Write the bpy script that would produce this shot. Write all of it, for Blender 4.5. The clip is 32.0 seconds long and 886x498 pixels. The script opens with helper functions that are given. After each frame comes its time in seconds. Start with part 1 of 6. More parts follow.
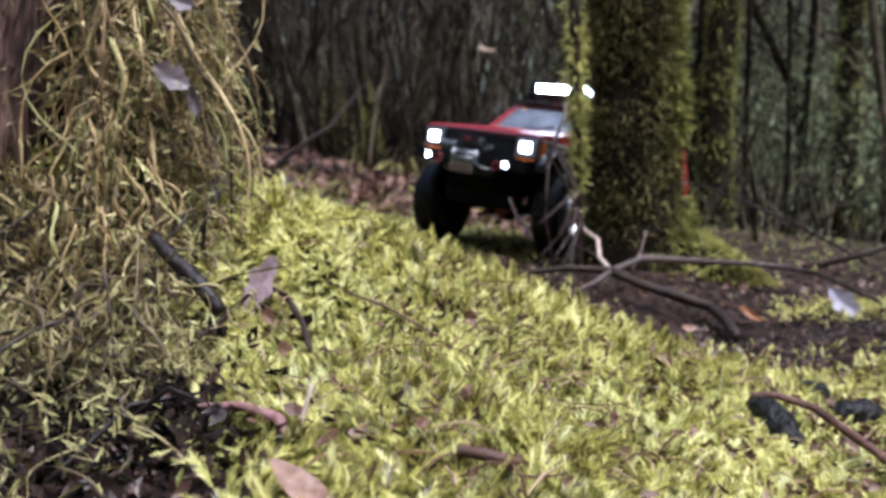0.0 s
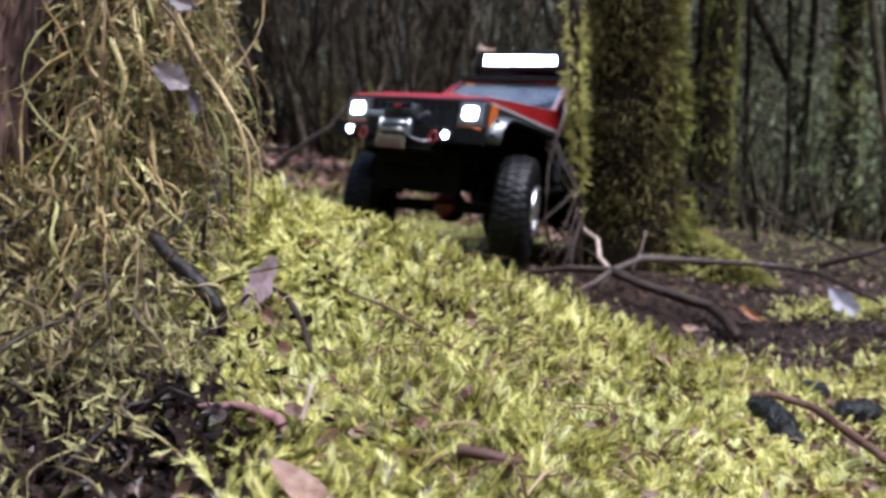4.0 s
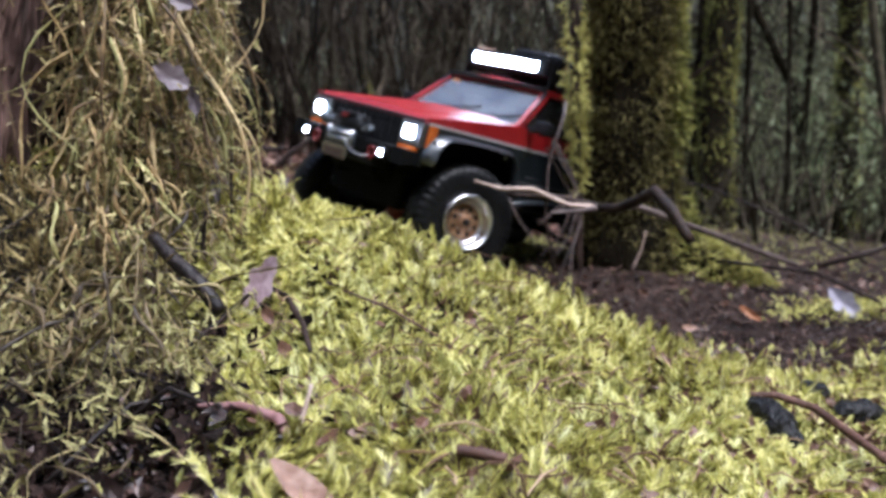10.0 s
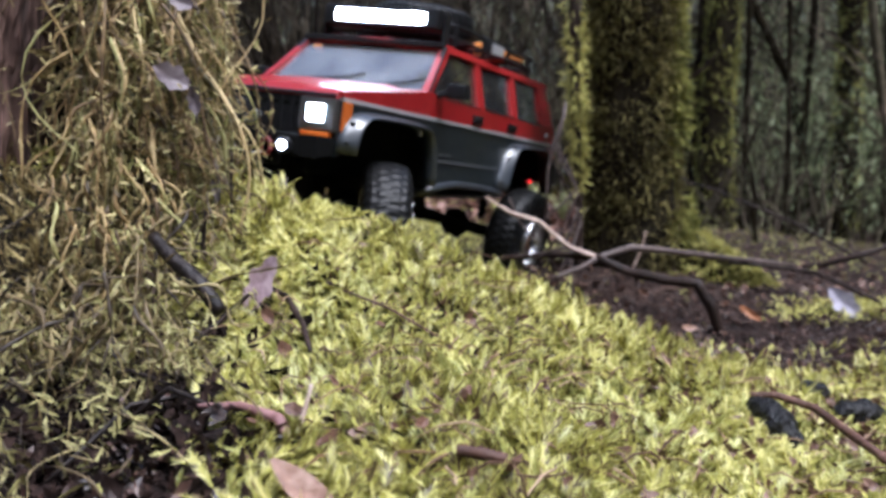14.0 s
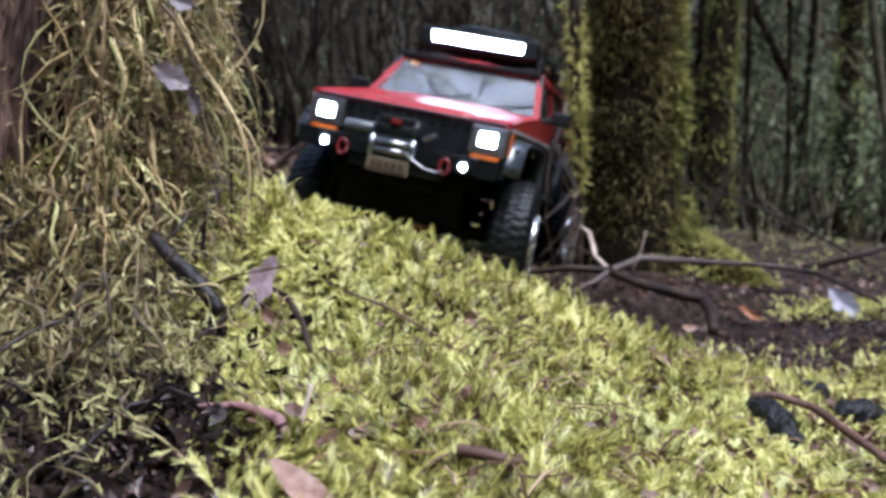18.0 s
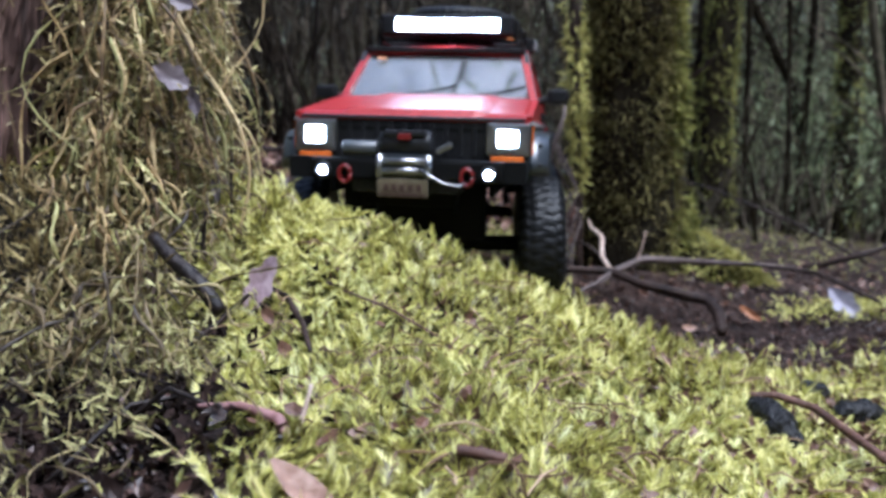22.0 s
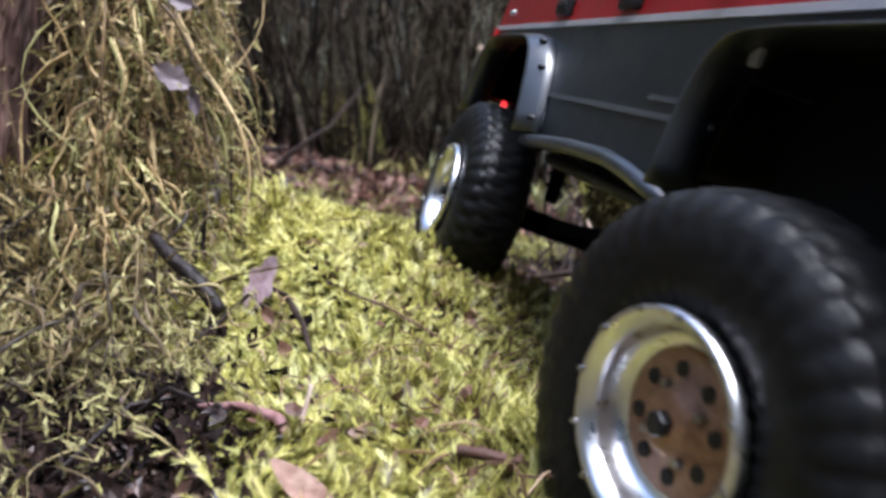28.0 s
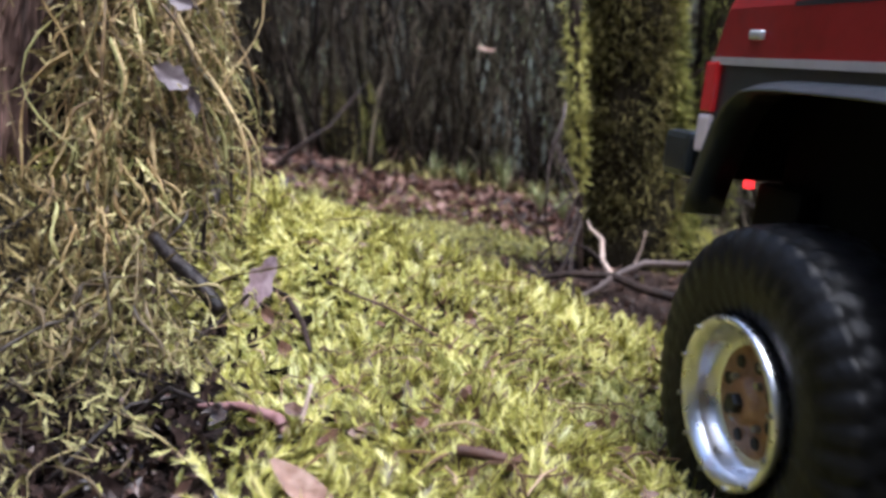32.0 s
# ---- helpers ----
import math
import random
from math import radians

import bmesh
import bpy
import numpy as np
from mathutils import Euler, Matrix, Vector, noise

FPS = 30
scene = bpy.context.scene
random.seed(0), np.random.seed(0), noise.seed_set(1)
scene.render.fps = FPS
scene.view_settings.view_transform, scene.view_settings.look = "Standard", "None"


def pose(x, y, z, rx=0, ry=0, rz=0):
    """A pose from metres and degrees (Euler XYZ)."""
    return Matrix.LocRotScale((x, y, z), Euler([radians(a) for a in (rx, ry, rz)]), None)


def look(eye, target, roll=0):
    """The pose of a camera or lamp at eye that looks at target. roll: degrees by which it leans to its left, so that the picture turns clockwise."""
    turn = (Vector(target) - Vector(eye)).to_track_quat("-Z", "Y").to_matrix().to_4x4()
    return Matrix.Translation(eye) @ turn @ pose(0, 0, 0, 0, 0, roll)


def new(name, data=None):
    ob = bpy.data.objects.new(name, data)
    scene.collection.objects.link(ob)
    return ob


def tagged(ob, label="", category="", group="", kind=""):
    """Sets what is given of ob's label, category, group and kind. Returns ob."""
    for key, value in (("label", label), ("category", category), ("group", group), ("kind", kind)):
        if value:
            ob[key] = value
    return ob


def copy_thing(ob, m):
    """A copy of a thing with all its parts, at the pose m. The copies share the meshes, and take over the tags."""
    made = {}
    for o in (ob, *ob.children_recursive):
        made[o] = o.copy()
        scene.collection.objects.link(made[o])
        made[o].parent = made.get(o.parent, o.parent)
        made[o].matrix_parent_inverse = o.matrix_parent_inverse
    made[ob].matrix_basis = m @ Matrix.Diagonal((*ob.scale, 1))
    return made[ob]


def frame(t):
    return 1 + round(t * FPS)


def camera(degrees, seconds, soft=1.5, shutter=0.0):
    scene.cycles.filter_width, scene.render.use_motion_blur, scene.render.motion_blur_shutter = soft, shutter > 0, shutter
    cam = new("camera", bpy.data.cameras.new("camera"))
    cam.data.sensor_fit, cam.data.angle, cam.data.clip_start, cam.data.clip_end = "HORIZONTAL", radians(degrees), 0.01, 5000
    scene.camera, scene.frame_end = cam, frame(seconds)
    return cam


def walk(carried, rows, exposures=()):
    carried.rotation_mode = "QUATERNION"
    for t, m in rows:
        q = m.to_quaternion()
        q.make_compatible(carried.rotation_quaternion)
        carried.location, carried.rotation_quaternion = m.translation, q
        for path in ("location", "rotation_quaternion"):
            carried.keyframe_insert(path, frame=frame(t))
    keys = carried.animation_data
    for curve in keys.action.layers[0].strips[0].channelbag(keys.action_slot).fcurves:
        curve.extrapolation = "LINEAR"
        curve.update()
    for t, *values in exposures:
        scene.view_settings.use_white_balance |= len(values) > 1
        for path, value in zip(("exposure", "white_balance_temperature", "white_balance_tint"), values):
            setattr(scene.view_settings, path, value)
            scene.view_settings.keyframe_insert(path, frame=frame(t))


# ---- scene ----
cam = camera(55.15, 32.0, soft=3.1, shutter=0.5)
EYE = pose(0, 0, 0.15, 83.5, 0, 0)
cam.data.dof.use_dof, cam.data.dof.focus_distance, cam.data.dof.aperture_fstop = True, 0.33, 16.0
walk(cam, [(0.0, EYE), (32.0, EYE)], exposures=[(0.0, 1.43, 5480, 13), (16.5, 1.43, 5480, 13), (18.0, 1.43, 5250, 11), (24.5, 1.42, 5130, 10), (25.5, 1.42, 5250, 11), (27.5, 1.70, 5480, 13), (30.0, 1.68, 5480, 13), (32.0, 1.58, 5480, 13)])

# ---- light ----
world = bpy.data.worlds.new("world")
scene.world = world
world.use_nodes = True
wn = world.node_tree
sky = wn.nodes.new("ShaderNodeTexSky")
sky.sky_type, sky.sun_disc = "NISHITA", False
sky.sun_elevation, sky.sun_rotation = radians(66), radians(140)
sky.air_density, sky.dust_density = 1.0, 4.0
wn.links.new(sky.outputs[0], wn.nodes["Background"].inputs[0])
wn.nodes["Background"].inputs[1].default_value = 0.15
sun = new("sun", bpy.data.lights.new("sun", "SUN"))
sun.data.energy, sun.data.angle, sun.data.color = 2.0, radians(35), (1.0, 0.96, 0.88)
sun.matrix_world = look((1.05, -1.25, 3.7), (0, 0, 0))


# ---- materials ----
def mat(name, colours, scale=20.0, rough=0.7, metal=0.0, bump=0.3, fine=6.0, stretch=(1, 1, 1), emit=0.0, island=False, spec=0.5, bump_size=0.002, coat=0.0, sheer=0.0):
    """A procedural surface: a ramp of colours over broad and fine noise, with relief from the fine noise."""
    m = bpy.data.materials.new(name)
    m.use_nodes = True
    n, l = m.node_tree.nodes, m.node_tree.links
    bsdf = n["Principled BSDF"]
    tc, mp = n.new("ShaderNodeTexCoord"), n.new("ShaderNodeMapping")
    mp.inputs["Scale"].default_value = stretch
    l.new(tc.outputs["Object"], mp.inputs[0])
    broad, small = n.new("ShaderNodeTexNoise"), n.new("ShaderNodeTexNoise")
    for node, s in ((broad, scale), (small, scale * fine)):
        node.inputs["Scale"].default_value, node.inputs["Detail"].default_value = s, 5.0
        l.new(mp.outputs[0], node.inputs["Vector"])
    mix = n.new("ShaderNodeMath")
    mix.operation = "MULTIPLY_ADD"
    mix.inputs[1].default_value = 0.45
    l.new(small.outputs[0], mix.inputs[0])
    half = n.new("ShaderNodeMath")
    half.operation = "MULTIPLY"
    half.inputs[1].default_value = 0.55
    l.new(broad.outputs[0], half.inputs[0])
    l.new(half.outputs[0], mix.inputs[2])
    fac = mix.outputs[0]
    if island:
        geo, add = n.new("ShaderNodeNewGeometry"), n.new("ShaderNodeMath")
        add.operation = "MULTIPLY_ADD"
        add.inputs[1].default_value = 0.36
        l.new(geo.outputs["Random Per Island"], add.inputs[0])
        low = n.new("ShaderNodeMath")
        low.operation = "SUBTRACT"
        low.inputs[1].default_value = 0.18
        l.new(fac, low.inputs[0])
        l.new(low.outputs[0], add.inputs[2])
        fac = add.outputs[0]
    ramp = n.new("ShaderNodeValToRGB")
    els = ramp.color_ramp.elements
    span = 0.36
    for i, c in enumerate(colours):
        at = 0.5 - span / 2 + span * i / max(1, len(colours) - 1)
        e = els[i] if i < 2 else els.new(at)
        e.position, e.color = at, (*c, 1)
    if len(colours) == 1:
        els[1].color = (*colours[0], 1)
    l.new(fac, ramp.inputs[0])
    l.new(ramp.outputs[0], bsdf.inputs["Base Color"])
    rr = n.new("ShaderNodeMapRange")
    rr.inputs["To Min"].default_value, rr.inputs["To Max"].default_value = max(0.02, rough - 0.12), min(1, rough + 0.12)
    l.new(small.outputs[0], rr.inputs["Value"])
    l.new(rr.outputs[0], bsdf.inputs["Roughness"])
    bsdf.inputs["Metallic"].default_value = metal
    bsdf.inputs["Specular IOR Level"].default_value = spec
    bsdf.inputs["Coat Weight"].default_value = coat
    if bump:
        b = n.new("ShaderNodeBump")
        b.inputs["Strength"].default_value, b.inputs["Distance"].default_value = bump, bump_size
        l.new(small.outputs[0], b.inputs["Height"])
        l.new(b.outputs[0], bsdf.inputs["Normal"])
    if emit:
        bsdf.inputs["Emission Color"].default_value = (*colours[-1], 1)
        bsdf.inputs["Emission Strength"].default_value = emit
    if sheer:
        thin, both = n.new("ShaderNodeBsdfTranslucent"), n.new("ShaderNodeMixShader")
        both.inputs[0].default_value = sheer
        l.new(ramp.outputs[0], thin.inputs[0])
        l.new(bsdf.outputs[0], both.inputs[1])
        l.new(thin.outputs[0], both.inputs[2])
        l.new(both.outputs[0], n["Material Output"].inputs[0])
    return m


def glass(name, tint, rough=0.03, dusty=0.13):
    m = bpy.data.materials.new(name)
    m.use_nodes = True
    n, l = m.node_tree.nodes, m.node_tree.links
    clear, gloss, both, fres = n.new("ShaderNodeBsdfTransparent"), n.new("ShaderNodeBsdfGlossy"), n.new("ShaderNodeMixShader"), n.new("ShaderNodeFresnel")
    clear.inputs[0].default_value = (*tint, 1)
    gloss.inputs["Roughness"].default_value = rough
    fres.inputs[0].default_value = 2.3
    l.new(fres.outputs[0], both.inputs[0])
    l.new(clear.outputs[0], both.inputs[1])
    l.new(gloss.outputs[0], both.inputs[2])
    dust, film, tc, ns, mr = n.new("ShaderNodeBsdfDiffuse"), n.new("ShaderNodeMixShader"), n.new("ShaderNodeTexCoord"), n.new("ShaderNodeTexNoise"), n.new("ShaderNodeMapRange")
    dust.inputs[0].default_value = (0.5, 0.5, 0.5, 1)
    ns.inputs["Scale"].default_value, ns.inputs["Detail"].default_value = 28, 6
    mr.inputs["From Min"].default_value, mr.inputs["From Max"].default_value, mr.inputs["To Min"].default_value, mr.inputs["To Max"].default_value = 0.3, 0.75, dusty * 0.15, dusty
    l.new(tc.outputs["Object"], ns.inputs["Vector"])
    l.new(ns.outputs[0], mr.inputs["Value"])
    l.new(mr.outputs[0], film.inputs[0])
    l.new(both.outputs[0], film.inputs[1])
    l.new(dust.outputs[0], film.inputs[2])
    l.new(film.outputs[0], n["Material Output"].inputs[0])
    return m


M_SOIL = mat("forest_soil", [(0.008, 0.005, 0.004), (0.022, 0.013, 0.010), (0.048, 0.030, 0.023)], 14, 0.8, spec=0.12, bump=0.9, fine=9, bump_size=0.006)
M_MOSS = mat("yellow_moss", [(0.075, 0.048, 0.022), (0.335, 0.312, 0.070), (0.49, 0.472, 0.118), (0.73, 0.68, 0.29)], 9, 0.38, spec=0.34, bump=0, fine=7, island=True, sheer=0.44)
M_LIME = mat("lime_moss", [(0.15, 0.12, 0.045), (0.33, 0.33, 0.085), (0.48, 0.48, 0.15), (0.68, 0.67, 0.31)], 9, 0.36, spec=0.36, bump=0, fine=7, island=True, sheer=0.46)
M_BANK = mat("bank_moss", [(0.045, 0.036, 0.018), (0.13, 0.125, 0.040), (0.25, 0.24, 0.078), (0.40, 0.37, 0.145)], 7, 0.6, spec=0.25, bump=0, fine=7, island=True, sheer=0.25)
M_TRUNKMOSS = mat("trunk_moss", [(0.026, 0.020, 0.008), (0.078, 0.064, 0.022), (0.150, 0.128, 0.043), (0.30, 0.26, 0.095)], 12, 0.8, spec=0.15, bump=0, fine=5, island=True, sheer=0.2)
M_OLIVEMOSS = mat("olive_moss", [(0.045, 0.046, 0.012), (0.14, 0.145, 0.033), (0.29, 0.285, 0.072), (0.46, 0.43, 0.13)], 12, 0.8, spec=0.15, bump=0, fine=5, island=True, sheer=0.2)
M_PALEMOSS = mat("pale_moss", [(0.15, 0.13, 0.04), (0.34, 0.32, 0.085), (0.52, 0.49, 0.15), (0.68, 0.64, 0.24)], 12, 0.7, spec=0.2, bump=0, fine=5, island=True, sheer=0.25)
M_STRAND = mat("hanging_moss", [(0.060, 0.034, 0.014), (0.185, 0.116, 0.044), (0.320, 0.215, 0.088), (0.46, 0.35, 0.165)], 15, 0.6, bump=0.2, fine=6, island=True)
M_STRANDLEAF = mat("tan_moss", [(0.050, 0.034, 0.014), (0.185, 0.135, 0.052), (0.355, 0.275, 0.115), (0.55, 0.47, 0.21)], 15, 0.6, bump=0, fine=6, island=True, sheer=0.2)
M_OLIVESTRAND = mat("olive_strand", [(0.050, 0.040, 0.013), (0.14, 0.118, 0.036), (0.25, 0.220, 0.072), (0.38, 0.36, 0.145)], 15, 0.65, bump=0.2, fine=6, island=True)
# darker strand colours for the foot of the tree
M_DARKSTRAND = mat("dark_moss_strand", [(0.022, 0.013, 0.006), (0.066, 0.043, 0.017), (0.135, 0.094, 0.037), (0.25, 0.20, 0.080)], 15, 0.6, bump=0.2, fine=6, island=True)
M_BARK = mat("reddish_bark", [(0.024, 0.012, 0.009), (0.12, 0.066, 0.052), (0.29, 0.180, 0.145)], 48, 0.8, bump=1.0, fine=5, stretch=(1, 1, 0.18), bump_size=0.006)
M_DARKBARK = mat("dark_bark", [(0.005, 0.004, 0.003), (0.014, 0.011, 0.007), (0.030, 0.024, 0.014)], 30, 0.9, spec=0.03, bump=1.0, fine=5, stretch=(1, 1, 0.3), bump_size=0.006)
M_STEM = mat("thicket_stem", [(0.009, 0.006, 0.0045), (0.034, 0.025, 0.018), (0.064, 0.056, 0.034), (0.20, 0.155, 0.115)], 3, 0.85, bump=0.3, fine=12, island=True, spec=0.1)
M_TWIG = mat("wet_twig", [(0.007, 0.0045, 0.004), (0.020, 0.0115, 0.0085), (0.050, 0.031, 0.024)], 40, 0.6, spec=0.2, bump=0.6, fine=5, bump_size=0.002)
M_WETSTICK = mat("black_wet_stick", [(0.005, 0.0034, 0.0028), (0.012, 0.008, 0.0066), (0.030, 0.021, 0.018)], 50, 0.5, spec=0.25, bump=0.5, fine=5)
M_BROWNSTICK = mat("reddish_stick", [(0.03, 0.014, 0.010), (0.08, 0.040, 0.028), (0.17, 0.095, 0.07)], 50, 0.55, spec=0.25, bump=0.5, fine=5)
M_GREYLEAF = mat("grey_dead_leaf", [(0.09, 0.07, 0.073), (0.15, 0.12, 0.128), (0.23, 0.19, 0.20)], 60, 0.5, bump=0.4, fine=5, sheer=0.15)
M_GREYTWIG = mat("grey_twig", [(0.03, 0.02, 0.017), (0.075, 0.055, 0.05), (0.16, 0.125, 0.115)], 40, 0.5, spec=0.3, bump=0.6, fine=5)
M_PALETWIG = mat("pale_twig", [(0.20, 0.14, 0.11), (0.38, 0.28, 0.23), (0.52, 0.42, 0.36)], 40, 0.6, bump=0.4, fine=5)
M_CHAR = mat("charred_wood", [(0.003, 0.003, 0.003), (0.006, 0.0055, 0.006), (0.014, 0.013, 0.014)], 60, 0.3, spec=0.25, bump=1.0, fine=4, bump_size=0.004)
# near-black debris colour that stands for the shade in the hollow
M_HOLLOWSHADE = mat("shade_black_debris", [(0.004, 0.0025, 0.002), (0.010, 0.006, 0.005), (0.03, 0.018, 0.014)], 40, 0.8, spec=0.08, bump=0.5, island=True)
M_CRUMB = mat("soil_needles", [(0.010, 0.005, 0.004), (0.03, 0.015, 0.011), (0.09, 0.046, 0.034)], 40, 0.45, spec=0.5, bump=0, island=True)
M_LITTER = mat("leaf_litter", [(0.020, 0.008, 0.006), (0.070, 0.030, 0.020), (0.15, 0.066, 0.042), (0.32, 0.19, 0.145)], 6, 0.6, bump=0, fine=8, island=True, sheer=0.15)
M_GREEN = mat("shrub_leaf", [(0.020, 0.024, 0.012), (0.125, 0.145, 0.068), (0.28, 0.325, 0.150), (0.54, 0.61, 0.38)], 3, 0.7, spec=0.2, bump=0, fine=8, island=True, sheer=0.2)
M_STRAWSTEM = mat("dry_moss_stem", [(0.07, 0.035, 0.02), (0.18, 0.10, 0.055), (0.36, 0.25, 0.15)], 15, 0.6, bump=0.1, island=True)
M_TWIGLITTER = mat("twig_litter", [(0.014, 0.007, 0.005), (0.040, 0.021, 0.015), (0.10, 0.062, 0.048)], 15, 0.55, spec=0.3, bump=0.1, island=True)
M_GRASS = mat("pale_grass", [(0.14, 0.16, 0.06), (0.28, 0.30, 0.13), (0.40, 0.40, 0.22)], 20, 0.6, bump=0, island=True, sheer=0.2)
# palest ramp colour paints hazy light gaps between distant trees
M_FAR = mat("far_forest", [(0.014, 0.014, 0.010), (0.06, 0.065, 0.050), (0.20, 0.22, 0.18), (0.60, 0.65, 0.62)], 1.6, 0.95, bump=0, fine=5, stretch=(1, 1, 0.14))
M_LILAC = mat("lilac_dead_leaf", [(0.26, 0.17, 0.19), (0.42, 0.30, 0.33), (0.58, 0.45, 0.48)], 60, 0.5, bump=0.4, fine=5, sheer=0.2)
M_PALELEAF = mat("pale_dead_leaf", [(0.20, 0.18, 0.22), (0.30, 0.28, 0.34), (0.42, 0.40, 0.46)], 60, 0.45, bump=0.4, fine=5, sheer=0.15)
M_TANLEAF = mat("tan_dead_leaf", [(0.15, 0.08, 0.05), (0.26, 0.155, 0.11), (0.42, 0.29, 0.23)], 60, 0.4, bump=0.5, fine=5, sheer=0.15)
M_BROWNLEAF = mat("brown_dead_leaf", [(0.05, 0.025, 0.015), (0.11, 0.055, 0.035), (0.2, 0.11, 0.07)], 60, 0.5, bump=0.4, fine=5)
M_PINKSTICK = mat("pinkish_bare_stick", [(0.12, 0.055, 0.05), (0.24, 0.125, 0.12), (0.36, 0.22, 0.21)], 60, 0.5, bump=0.3, fine=5)
M_RUSTLEAF = mat("rust_dead_leaf", [(0.14, 0.05, 0.02), (0.30, 0.12, 0.05), (0.5, 0.26, 0.13)], 50, 0.5, bump=0.3, fine=5, sheer=0.2)
M_ORANGELEAF = mat("orange_dead_leaf", [(0.45, 0.14, 0.05), (0.65, 0.28, 0.12), (0.8, 0.5, 0.3)], 50, 0.5, bump=0.3, fine=5, sheer=0.2)

M_RED = mat("red_paint", [(0.19, 0.006, 0.007), (0.25, 0.010, 0.011), (0.29, 0.018, 0.018)], 18, 0.40, bump=0.05, fine=9, coat=0.10, spec=0.32)
M_GREY = mat("charcoal_paint", [(0.0085, 0.0115, 0.0135), (0.0130, 0.0172, 0.0200), (0.019, 0.0235, 0.0255)], 16, 0.36, bump=0.06, fine=9, coat=0.25, spec=0.4)
M_STRIP = mat("grey_trim", [(0.05, 0.055, 0.06), (0.08, 0.085, 0.09)], 30, 0.4, bump=0.1)
M_SILVER = mat("silver_stripe", [(0.45, 0.46, 0.48), (0.6, 0.61, 0.63)], 30, 0.35, metal=0.5, bump=0.1)
M_BLACK = mat("black_plastic", [(0.005, 0.005, 0.0055), (0.009, 0.009, 0.010), (0.016, 0.016, 0.017)], 40, 0.42, bump=0.2, spec=0.3)
M_PIT = mat("matt_black_liner", [(0.003, 0.003, 0.003), (0.006, 0.006, 0.006)], 40, 0.8, bump=0.1, spec=0.1)
M_FLARE = mat("glossy_flare", [(0.013, 0.017, 0.022), (0.021, 0.026, 0.033), (0.032, 0.038, 0.047)], 20, 0.36, bump=0.05, coat=0.3, spec=0.8)
M_RUBBER = mat("tyre_rubber", [(0.004, 0.004, 0.0042), (0.007, 0.007, 0.0073), (0.012, 0.0118, 0.0118)], 45, 0.40, bump=0.3, fine=5, spec=0.15)
M_ALU = mat("bright_aluminium", [(0.62, 0.62, 0.63), (0.78, 0.78, 0.79), (0.86, 0.86, 0.87)], 30, 0.3, metal=1.0, bump=0.08)
M_HUB = mat("muddy_copper_hub", [(0.13, 0.065, 0.032), (0.27, 0.145, 0.075), (0.42, 0.26, 0.15)], 45, 0.5, metal=0.35, bump=0.5)
M_CHROME = mat("winch_steel", [(0.26, 0.26, 0.27), (0.40, 0.40, 0.41)], 40, 0.34, metal=1.0, bump=0.1)
M_REDMETAL = mat("red_metal", [(0.09, 0.006, 0.006), (0.17, 0.010, 0.010)], 40, 0.35, bump=0.1)
M_AMBER = mat("amber_lens", [(0.40, 0.085, 0.012), (0.55, 0.14, 0.022)], 40, 0.2, bump=0.0)
M_LENS = mat("lit_lamp", [(0.84, 0.92, 1.0)], 20, 0.2, bump=0, emit=18)
M_LAMPRIM = mat("lamp_reflector", [(0.55, 0.60, 0.66), (0.72, 0.77, 0.82)], 40, 0.2, metal=0.6, bump=0.1)
M_BAR = mat("lit_light_bar", [(0.78, 0.89, 1.0)], 20, 0.2, bump=0, emit=32)
M_TAIL = mat("red_tail_lens", [(0.28, 0.008, 0.008), (0.40, 0.015, 0.015)], 40, 0.2, bump=0, emit=0.06)
M_TAILCLEAR = mat("clear_tail_lens", [(0.6, 0.5, 0.5), (0.75, 0.68, 0.68)], 40, 0.2, bump=0)
M_LED = mat("red_led", [(1.0, 0.03, 0.03)], 20, 0.2, bump=0, emit=0.7)
M_PLATE = mat("plate_tan", [(0.07, 0.055, 0.030), (0.11, 0.09, 0.055), (0.16, 0.135, 0.09)], 60, 0.5, bump=0.1)
M_PLATEBAR = mat("plate_marks", [(0.04, 0.022, 0.017), (0.07, 0.035, 0.027)], 60, 0.5, bump=0)
M_ORANGE = mat("orange_tool", [(0.6, 0.2, 0.03), (0.75, 0.3, 0.06)], 40, 0.5, bump=0.1)
M_SEAT = mat("seat_fabric", [(0.30, 0.22, 0.17), (0.45, 0.36, 0.29)], 40, 0.8, bump=0.2)
M_GLASS = glass("window_glass", (0.82, 0.84, 0.85))
M_SIDEGLASS = glass("side_window_glass", (0.80, 0.81, 0.81), 0.03, 0.025)


